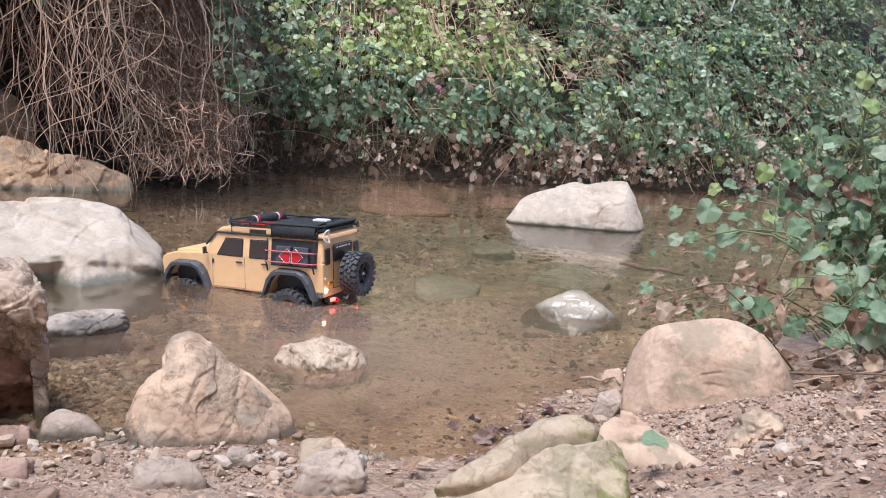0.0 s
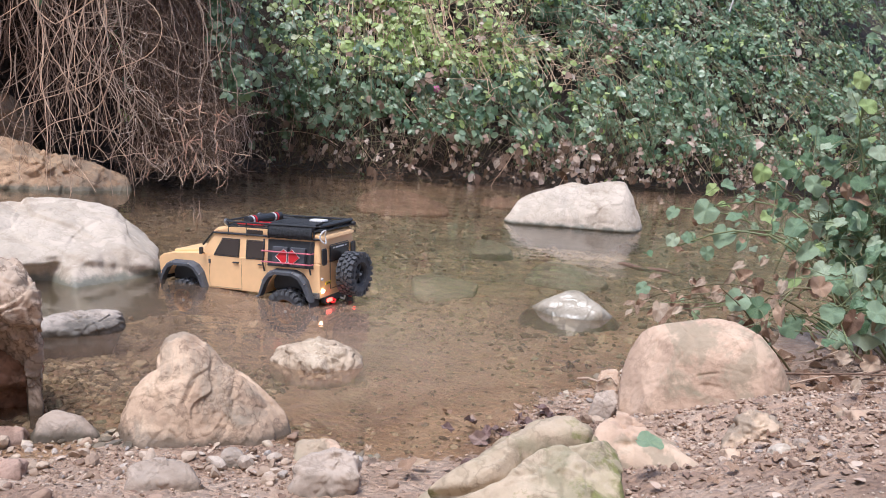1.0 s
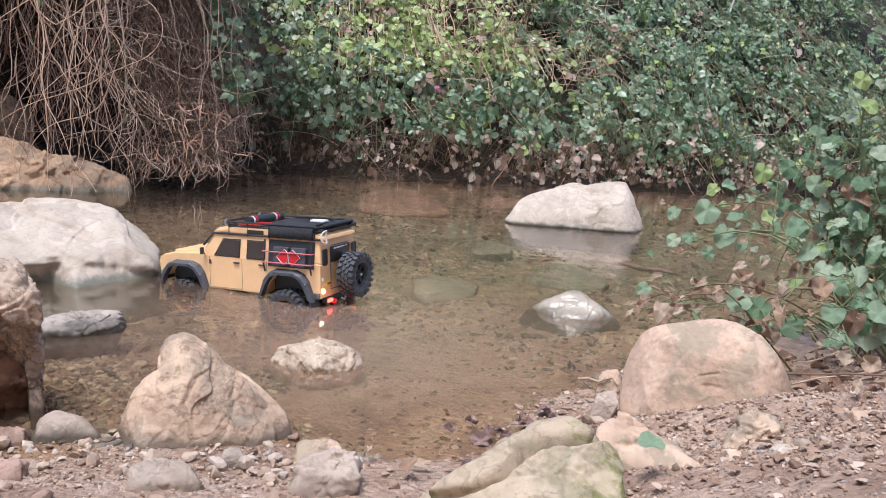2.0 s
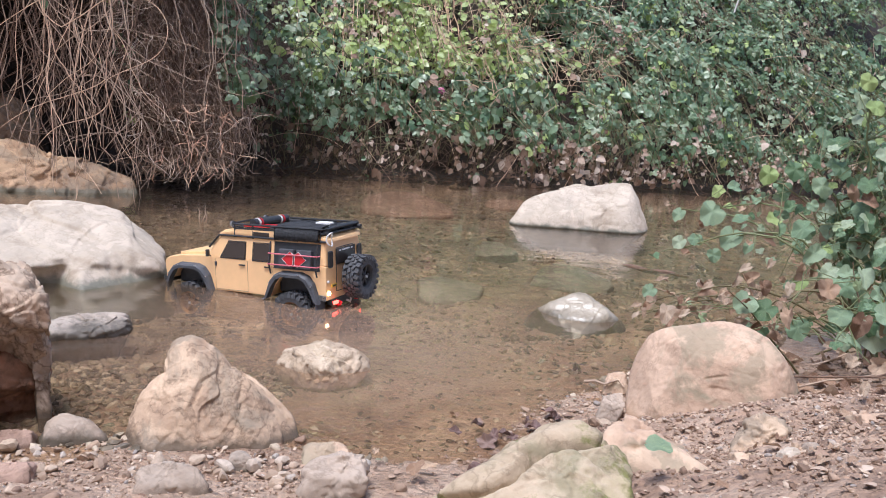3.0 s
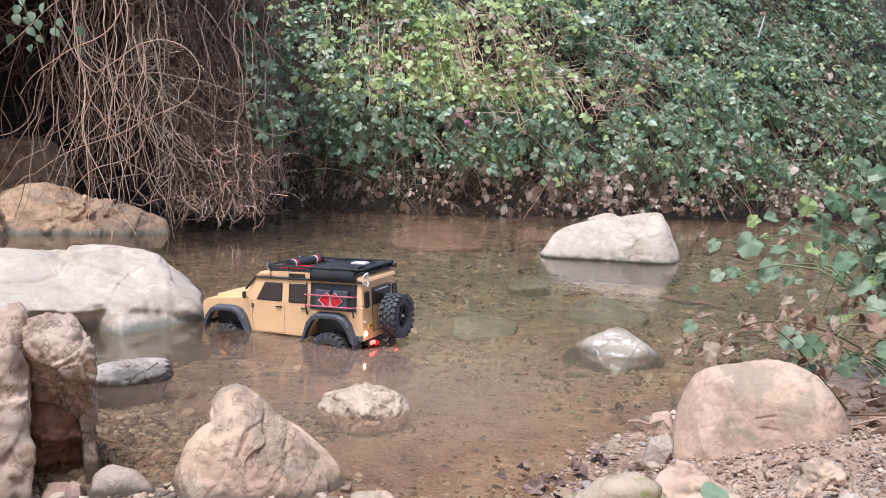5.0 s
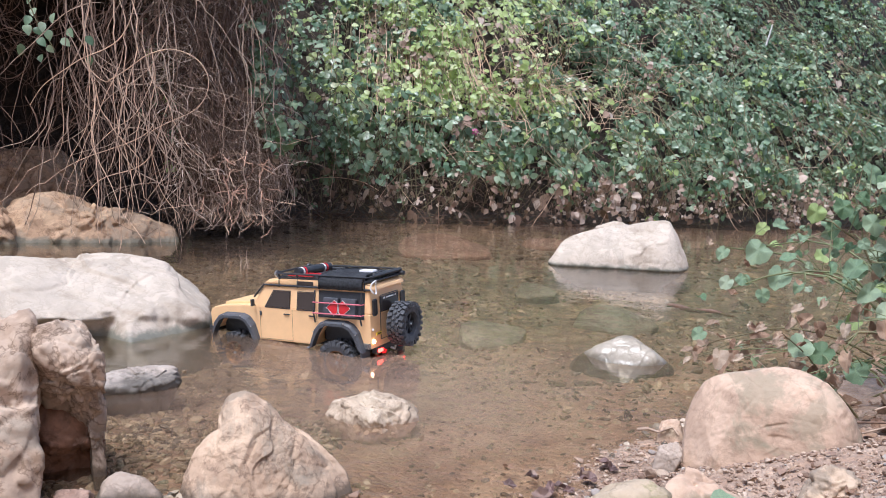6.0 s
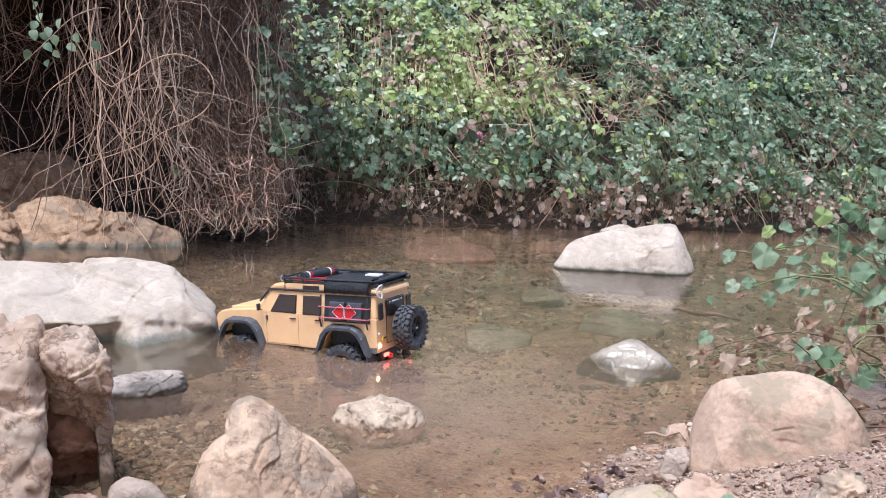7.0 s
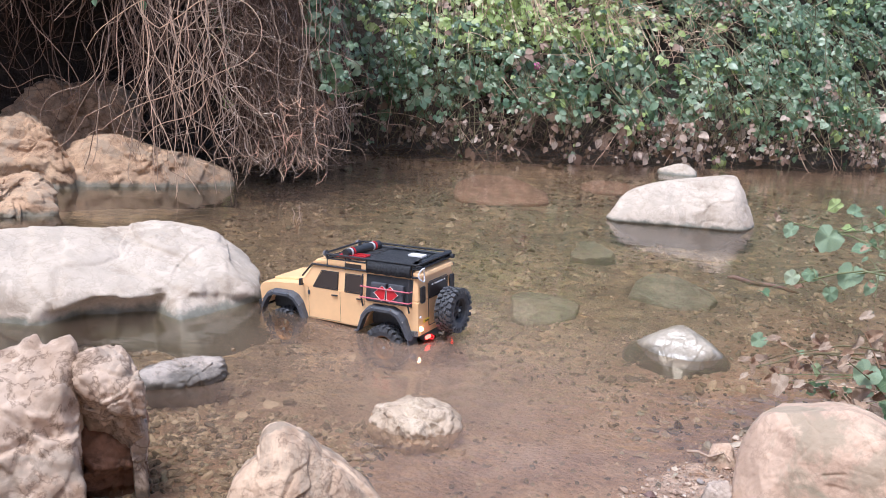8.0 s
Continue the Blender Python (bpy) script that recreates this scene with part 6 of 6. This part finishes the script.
for i in range(20):
    bx, by = rng.uniform(0.66, 1.05), rng.uniform(1.62, 1.95)
    p, way = Vector((bx, by, ground_height(bx, by) - 0.01)), Vector((rng.gauss(-0.35, 0.5), rng.gauss(-0.2, 0.3), 1.0)).normalized()
    pts = []
    for k in range(9):
        pts.append(p.copy())
        way = (way + Vector((rng.gauss(-0.03, 0.12), rng.gauss(-0.02, 0.08), rng.gauss(-0.07, 0.08)))).normalized()
        p = p + way * rng.uniform(0.02, 0.045)
    mesh_object("stem", *tube_data(pts, [0.0026 - 0.0002 * k for k in range(9)], 5), rng.choice((PALE_ROOT, ROOT, CANE, STALK)), plant)
    for q in pts[3:]:
        if rng.random() < 0.45:
            hang_leaf(plant, q, Vector((rng.gauss(0, 0.6), rng.gauss(-0.6, 0.5), rng.gauss(0.7, 0.4))), Vector((rng.gauss(-0.2, 0.8), rng.gauss(-0.3, 0.3), rng.gauss(-0.5, 0.4))), rng.uniform(0.016, 0.036), rng.random() < 0.6)
# the largest leaves: (x, y, z, length)
BROAD = ((0.80, 2.05, 0.40, 0.055), (0.745, 2.1, 0.392, 0.054), (0.78, 2.1, 0.357, 0.052), (0.84, 2.0, 0.376, 0.06), (0.876, 1.9, 0.31, 0.068), (0.877, 1.9, 0.265, 0.056), (0.905, 1.85, 0.254, 0.056), (0.712, 2.4, 0.26, 0.085),
         (0.688, 2.13, 0.232, 0.072), (0.579, 2.15, 0.204, 0.044), (0.607, 2.15, 0.217, 0.041), (0.636, 2.1, 0.19, 0.043), (0.695, 2.7, 0.213, 0.055), (0.797, 1.8, 0.22, 0.048), (0.795, 1.7, 0.209, 0.045), (0.813, 1.65, 0.208, 0.044))
HIGH = ((0.854, 1.9, 0.607, 0.048), (0.856, 1.95, 0.57, 0.044), (0.852, 2.1, 0.49, 0.062), (0.865, 1.9, 0.555, 0.048), (0.90, 1.9, 0.46, 0.05), (0.93, 1.88, 0.40, 0.055))
LOBED = ((0.588, 1.64, 0.175, 0.056), (0.635, 1.64, 0.162, 0.054), (0.668, 1.62, 0.142, 0.052), (0.749, 1.6, 0.175, 0.05), (0.762, 1.58, 0.145, 0.085), (0.785, 1.6, 0.19, 0.05), (0.81, 1.57, 0.15, 0.06))
PALE = ((0.43, 1.6, 0.162, 0.05), (0.475, 1.6, 0.154, 0.034), (0.70, 1.55, 0.128, 0.042), (0.655, 2.7, 0.24, 0.048), (0.553, 1.66, 0.175, 0.04), (0.519, 1.63, 0.16, 0.04), (0.70, 1.75, 0.196, 0.043), (0.713, 1.9, 0.215, 0.04), (0.684, 1.95, 0.191, 0.04), (0.74, 1.5, 0.118, 0.042), (0.62, 1.72, 0.15, 0.045), (0.66, 1.80, 0.17, 0.045))
nodes = [p for pts in stems for p in pts[2:]]
for row, lobed in ((BROAD, False), (HIGH, False), (LOBED, True)):
    for x, y, z, size in row:
        p = Vector((x, y, z))
        stalked_leaf(min(nodes, key=lambda q: (q - p).length), p + Vector((0, 0, 0.2 * size)), Vector((rng.gauss(-0.1, 0.2), -0.75, rng.uniform(0.4, 0.9))), Vector((rng.gauss(0, 0.7), -0.35, -0.6)), 0.8 * size, lobed=lobed)
for x, y, z, size in PALE:
    p = Vector((x, y, z))
    stalked_leaf(min(nodes, key=lambda q: (q - p).length), p, Vector((rng.gauss(0, 0.4), -0.6, 0.8)), Vector((rng.gauss(-0.4, 0.7), -0.5, -0.3)), 0.68 * size, True).data = rng.choice(PALE_MESHES)

# a low branch with withered leaves reaching out over the water's edge
for dy, dz in ((0.0, 0.0), (-0.05, 0.03), (0.04, -0.02)):
    pts = [Vector((0.80 - 0.034 * k, 1.82 + dy - 0.004 * k + 0.006 * math.sin(k * 1.7 + dy * 60), 0.085 + dz + 0.055 * math.sin(k / 11 * math.pi) + 0.02 * k / 11)) for k in range(12)]
    mesh_object("stem", *tube_data(pts, [0.0028 - 0.00016 * k for k in range(12)], 5), CANE, plant)
    for p in pts[3:]:
        for _ in range(rng.choice((1, 2))):
            q = p + Vector((rng.gauss(0, 0.02), rng.gauss(-0.01, 0.02), rng.gauss(0, 0.018)))
            leaf = hang_leaf(plant, q, Vector((rng.gauss(0, 0.5), rng.gauss(-0.6, 0.4), 0.8)), Vector((rng.gauss(-0.3, 0.7), rng.gauss(-0.3, 0.3), rng.gauss(-0.5, 0.3))), rng.uniform(0.018, 0.032), True)
            if rng.random() < 0.6:
                leaf.data = rng.choice(PALE_MESHES)

# ---- sticks and litter under the plant ----
for a, b, r in (((0.60, 1.47, 0.085), (0.98, 1.42, 0.13), 0.0020), ((0.62, 1.43, 0.08), (0.92, 1.54, 0.12), 0.0016), ((0.70, 1.40, 0.09), (1.0, 1.30, 0.14), 0.0015), ((0.30, 1.57, 0.012), (0.36, 1.545, 0.022), 0.003), ((0.66, 1.50, 0.10), (0.90, 1.64, 0.14), 0.0014), ((0.74, 1.46, 0.10), (1.02, 1.57, 0.13), 0.0018)):
    a, b = Vector(a), Vector(b)
    pts = [a.lerp(b, k / 6) + Vector((rng.gauss(0, 0.004), rng.gauss(0, 0.006), rng.gauss(0.003, 0.003))) for k in range(7)]
    for p in pts:
        p.z = max(p.z, ground_height(p.x, p.y) + r * 0.5)
    st = mesh_object("stick", *tube_data(pts, [r * (1 - 0.08 * k) for k in range(7)], 6), rng.choice((ROOT_DARK, ROOT)))
    tagged(st, "dry brown stick lying on the ground", "stick", "sticks under the plant")
for k in range(165):
    x, y = rng.uniform(0.60, 1.05), rng.uniform(1.36, 1.85)
    if k > 124:
        x, y = rng.uniform(0.35, 0.7), rng.uniform(0.92, 1.25)
    z = max(0.0, ground_height(x, y)) + 0.006
    ob = hang_leaf(None, Vector((x, y, z)), Vector((rng.gauss(0, 0.35), rng.gauss(0, 0.35), 1)), Vector((rng.gauss(0, 1), rng.gauss(0, 1), 0)), rng.uniform(0.018, 0.042) if k <= 124 else rng.uniform(0.01, 0.022), True, "fallen_leaf")
    tagged(ob, "withered brown leaf lying on the earth", "leaf", "fallen leaves on the shore")
for x, y, z, s in ((0.02, 1.09, 0.028, 0.026), (-0.03, 1.15, 0.022, 0.02), (0.055, 1.135, 0.02, 0.028), (0.075, 1.36, 0.004, 0.022), (0.225, 1.41, 0.006, 0.02), (0.15, 1.25, 0.012, 0.026)):
    ob = hang_leaf(None, Vector((x, y, max(z, ground_height(x, y) + 0.004))), Vector((rng.gauss(0, 0.3), rng.gauss(-0.3, 0.2), 1)), Vector((rng.gauss(0, 1), rng.gauss(0, 1), 0)), s, True, "fallen_leaf")
    tagged(ob, "curled dead leaf lying at the water's edge", "leaf", "fallen leaves on the shore")
for k in range(24):
    x = rng.uniform(0.42, 0.72)
    y = lerp_table(x, NEAR_X, NEAR_Y) - rng.uniform(-0.02, 0.14)
    ob = hang_leaf(None, Vector((x, y, max(0.004, ground_height(x, y)) + rng.uniform(0.006, 0.03))), Vector((rng.gauss(0, 0.6), rng.gauss(-0.4, 0.4), 1)), Vector((rng.gauss(0, 1), rng.gauss(-0.3, 0.6), rng.gauss(0, 0.3))), rng.uniform(0.016, 0.032), True, "fallen_leaf")
    ob.data = rng.choice(PALE_MESHES)
    tagged(ob, "pale pinkish brown dead leaf at the water's edge", "leaf", "fallen leaves on the shore")
for me in SOAKED_MESHES:
    me.materials.append(SOAKED_LEAF)
for k in range(22):
    x, y = (rng.gauss(0.165, 0.035), rng.gauss(1.26, 0.04)) if k < 15 else rng.choice(((0.10, 1.335), (0.235, 1.39), (0.12, 1.17)))
    x, y = x + rng.gauss(0, 0.006), y + rng.gauss(0, 0.006)
    ob = hang_leaf(None, Vector((x, y, max(0.0, ground_height(x, y)) + 0.006)), Vector((rng.gauss(0, 0.4), rng.gauss(-0.2, 0.4), 1)), Vector((rng.gauss(0, 1), rng.gauss(0, 1), 0)), rng.uniform(0.016, 0.03), True, "fallen_leaf")
    ob.data = rng.choice(SOAKED_MESHES)
    tagged(ob, "soaked purple-brown leaf washed up at the water's edge", "leaf", "fallen leaves on the shore")
ob = hang_leaf(None, Vector((0.636, 1.251, 0.135)), Vector((-0.3, -0.8, 0.5)), Vector((0.3, 0.2, 0.9)), 0.024, True, "fallen_leaf")
ob.data = rng.choice(PALE_MESHES)
tagged(ob, "upright tan dead leaf on the earth under the plant", "leaf", "fallen leaves on the shore")
ob = hang_leaf(None, Vector((0.30, 1.045, 0.115)), Vector((-0.2, -0.15, 0.95)), Vector((0.9, -0.2, -0.15)), 0.032, False, "fallen_leaf")
tagged(ob, "fresh green leaf fallen beside the stone slab", "leaf")


# ---- pebbles, gravel and the stones of the bed ----
LITTER = leaf_material("crumbled_leaf", [(0.0, (0.20, 0.12, 0.085)), (0.5, (0.42, 0.285, 0.205)), (0.85, (0.56, 0.42, 0.32)), (1.0, (0.68, 0.56, 0.45))], rough=0.8, translucent=0.05)
def pebble_mesh(seed, sub=2):
    bm = bmesh.new()
    bmesh.ops.create_icosphere(bm, subdivisions=sub, radius=0.5)
    shift = Vector((seed * 3.1, seed * 1.7, seed))
    squash = random.Random(seed)
    ax, az = squash.uniform(0.7, 1.0), squash.uniform(0.42, 0.75)
    cuts = [(Vector((squash.gauss(0, 1), squash.gauss(0, 1), squash.gauss(0, 1))).normalized(), squash.uniform(0.2, 0.4)) for _ in range(11)]
    for v in bm.verts:
        f = 1 + 0.15 * noise.noise(v.co * 2.4 + shift)
        for n, d in cuts:
            lean = n.dot(v.co)
            if lean > d:
                f = min(f, d / lean)
        v.co = Vector((v.co.x * f, v.co.y * f * ax, v.co.z * f * az))
    return bm


def pebble_material(name, stops, rough=0.8, island=False):
    m, nt, b = material(name)
    pick = nt.nodes.new("ShaderNodeNewGeometry").outputs["Random Per Island"] if island else nt.nodes.new("ShaderNodeObjectInfo").outputs["Random"]
    where = nt.nodes.new("ShaderNodeNewGeometry").outputs["Position"]
    colour = ramp(nt, pick, stops)
    colour = mixed(nt, 0.6, colour, ramp(nt, noise_at(nt, 130, 6, 0.7, where), [(0.3, (0.55, 0.52, 0.5)), (0.65, (1.1, 1.08, 1.05))]), "MULTIPLY")
    nt.links.new(colour, b.inputs["Base Color"])
    b.inputs["Roughness"].default_value = rough
    bump(nt, b, noise_at(nt, 220, 5, 0.65, where), 0.4, 0.003)
    return m


SHORE_STOPS = [(0.0, (0.20, 0.13, 0.09)), (0.3, (0.35, 0.24, 0.17)), (0.65, (0.46, 0.335, 0.24)), (0.9, (0.62, 0.50, 0.39)), (1.0, (0.32, 0.29, 0.27))]
PEBBLE = pebble_material("shore_pebble", SHORE_STOPS)
GRAVEL = pebble_material("shore_gravel", SHORE_STOPS, island=True)
BED_STONE = pebble_material("bed_stone", [(0.0, (0.085, 0.068, 0.045)), (0.35, (0.22, 0.176, 0.12)), (0.7, (0.40, 0.32, 0.22)), (0.93, (0.58, 0.48, 0.36)), (1.0, (0.25, 0.26, 0.18))], 0.5, True)
PEBBLE_MESHES = []
for k in range(12):
    bm = pebble_mesh(k + 1, 3)
    me = bpy.data.meshes.new("pebble")
    bm.to_mesh(me)
    bm.free()
    me.materials.append(PEBBLE)
    me.polygons.foreach_set("use_smooth", np.ones(len(me.polygons), dtype=bool))
    PEBBLE_MESHES.append(me)
CHIP = pebble_material("limestone_chip", [(0.0, (0.32, 0.225, 0.16)), (0.4, (0.47, 0.36, 0.265)), (0.8, (0.58, 0.47, 0.37)), (1.0, (0.38, 0.345, 0.31))])
CHIP_MESHES = []
for k in range(8):
    bm = pebble_mesh(k + 70, 2)
    me = bpy.data.meshes.new("pebble")
    bm.to_mesh(me)
    bm.free()
    me.materials.append(CHIP)
    CHIP_MESHES.append(me)
SMALL = []
for k in range(5):
    bm = pebble_mesh(k + 30, 1)
    bm.verts.ensure_lookup_table()
    SMALL.append((np.array([v.co[:] for v in bm.verts]), [tuple(v.index for v in f.verts) for f in bm.faces]))
    bm.free()


def shore_spot():
    """A place on the visible shore: thick along the waterline by the boulder, thinner to the sides."""
    while True:
        x, y = rng.uniform(-0.62, 0.95), rng.uniform(0.72, 1.75)
        s = near_inland(x, y)
        if s < -0.06 or s > 0.62:
            continue
        keep = 1.0 if x < -0.08 else 0.12 if x < 0.16 else 0.75
        if rng.random() < keep * (1.0 if abs(s - 0.06) < 0.12 else 0.6):
            return x, y


for k in range(270):
    x, y = shore_spot()
    size = rng.choice((0.010, 0.013, 0.016, 0.02, 0.026)) * rng.uniform(0.8, 1.2) * (0.65 if x > 0.22 else 1.0)
    ob = new("pebble", rng.choice(PEBBLE_MESHES))
    ob.matrix_world = Matrix.Translation((x, y, ground_height(x, y) + size * 0.14)) @ Euler((rng.gauss(0, 0.3), rng.gauss(0, 0.3), rng.uniform(0, 6.3))).to_matrix().to_4x4() @ Matrix.Diagonal((size, size, size, 1))
    tagged(ob, "small pale brown pebble on the shore", "pebble", "pebbles on the shore")
# paler chips heaped at the foot of the peaked boulder and round the rocks
for cx, cy, sx, sy, count in ((-0.17, 1.10, 0.07, 0.03, 46), (-0.36, 1.06, 0.06, 0.035, 26), (-0.50, 1.08, 0.04, 0.03, 16), (-0.15, 1.51, 0.05, 0.012, 10), (0.31, 1.33, 0.03, 0.04, 12)):
    for k in range(count):
        x, y = rng.gauss(cx, sx), rng.gauss(cy, sy)
        size = rng.choice((0.012, 0.015, 0.018, 0.022, 0.028)) * rng.uniform(0.8, 1.15)
        ob = new("pebble", rng.choice(CHIP_MESHES))
        ob.matrix_world = Matrix.Translation((x, y, max(ground_height(x, y), -0.012) + size * 0.2)) @ Euler((rng.gauss(0, 0.5), rng.gauss(0, 0.5), rng.uniform(0, 6.3))).to_matrix().to_4x4() @ Matrix.Diagonal((size, size, size, 1))
        tagged(ob, "pale angular limestone chip on the shore", "pebble", "limestone chips on the shore")


TINY = []
for k in range(5):
    bm = pebble_mesh(k + 50, 1)
    bmesh.ops.delete(bm, geom=[f for f in bm.faces if f.normal.z < -0.5], context="FACES")
    bmesh.ops.scale(bm, vec=(1, 1, 0.55), verts=bm.verts)
    bm.verts.index_update()
    bm.verts.ensure_lookup_table()
    TINY.append((np.array([v.co[:] for v in bm.verts]), [tuple(v.index for v in f.verts) for f in bm.faces]))
    bm.free()


FLAKES = []
for k in range(9):
    bm = pebble_mesh(k + 90, 1 if k % 3 else 2)
    bmesh.ops.scale(bm, vec=(1.15, 0.95, 0.85), verts=bm.verts)
    bm.verts.ensure_lookup_table()
    FLAKES.append((np.array([v.co[:] for v in bm.verts]), [tuple(v.index for v in f.verts) for f in bm.faces]))
    bm.free()


def strew(heap, x, y, size, sink, shapes=SMALL):
    v, f = rng.choice(shapes)
    turn = np.array(Euler((rng.gauss(0, 0.35), rng.gauss(0, 0.35), rng.uniform(0, 6.3))).to_matrix())
    o = np.array((x, y, ground_height(x, y) + size * sink))
    heap.add([tuple(p) for p in (v * size) @ turn.T + o], f)


gravel = Heap()
for k in range(10000):
    x, y = shore_spot()
    strew(gravel, x, y, 0.0035 + 0.008 * rng.random() ** 2, 0.1)
for k in range(2200):
    x, y = rng.gauss(0.36, 0.16), rng.gauss(1.27, 0.14)
    if -0.02 < near_inland(x, y) < 0.6:
        strew(gravel, x, y, 0.005 + 0.014 * rng.random() ** 3, 0.12)
for k in range(420):
    x, y = rng.gauss(0.53, 0.08), rng.gauss(1.06, 0.10)
    if 0.0 < near_inland(x, y) < 0.7:
        strew(gravel, x, y, 0.006 + 0.009 * rng.random() ** 2, 0.15, FLAKES)
tagged(gravel.link("gravel", GRAVEL, None, "fine brown gravel and grit strewn on the shore", smooth=False), category="gravel", kind="stuff")
litter = Heap()
for k in range(1000):
    x, y = (rng.uniform(0.22, 1.1), rng.uniform(0.85, 1.75)) if k < 800 else (rng.uniform(-0.6, 0.3), rng.uniform(0.8, 1.25))
    s = near_inland(x, y)
    if s < 0.01 or s > 0.75:
        continue
    add_leaf(litter, Vector((x, y, ground_height(x, y) + 0.003)), Vector((rng.gauss(0, 0.22), rng.gauss(0, 0.22), 1)), Vector((rng.gauss(0, 1), rng.gauss(0, 1), rng.gauss(0, 0.2))), 0.005 + 0.013 * rng.random() ** 2)
tagged(litter.link("leaf_litter", LITTER, None, "crumbled brown leaf litter on the shore"), category="litter", kind="stuff")
bed = Heap()
k = 0
while k < 7200:
    y = 1.1 + 4.4 * rng.random() ** 1.6
    x = rng.uniform(-0.75, 0.85) * (0.6 + 0.35 * y)
    s, q = near_inland(x, y), far_inland(x, y)
    if s > 0.02 or q > 0:
        continue
    clump = noise.noise(Vector((x * 2.1, y * 2.1, 8)))
    silted = math.exp(-(((x - 0.05) / 0.28) ** 2 + ((y - 1.55) / 0.38) ** 2))
    if rng.random() < 0.35 - clump + 0.85 * silted:
        continue
    strew(bed, x, y, rng.uniform(0.010, 0.025) * (1 + 0.25 * (y - 1)) * (1.7 if rng.random() < 0.06 else rng.choice((0.6, 0.8, 1.0))), 0.05, FLAKES)
    k += 1
for k in range(3800):
    x, y = rng.gauss(0.05, 0.5), 1.25 + 2.6 * rng.random() ** 1.3
    if near_inland(x, y) > 0.0 or noise.noise(Vector((x * 4, y * 4, 2))) < -0.2:
        continue
    strew(bed, x, y, rng.uniform(0.008, 0.022), 0.0, TINY)
for k in range(1500):
    x, y = rng.uniform(-0.85, -0.22), rng.uniform(1.13, 1.62)
    if near_inland(x, y) > 0.03:
        continue
    strew(bed, x, y, rng.uniform(0.012, 0.028), 0.05, FLAKES)
tagged(bed.link("bed_stones", BED_STONE, None, "brown and olive stones covering the stream bed", smooth=False), category="stones", kind="stuff")
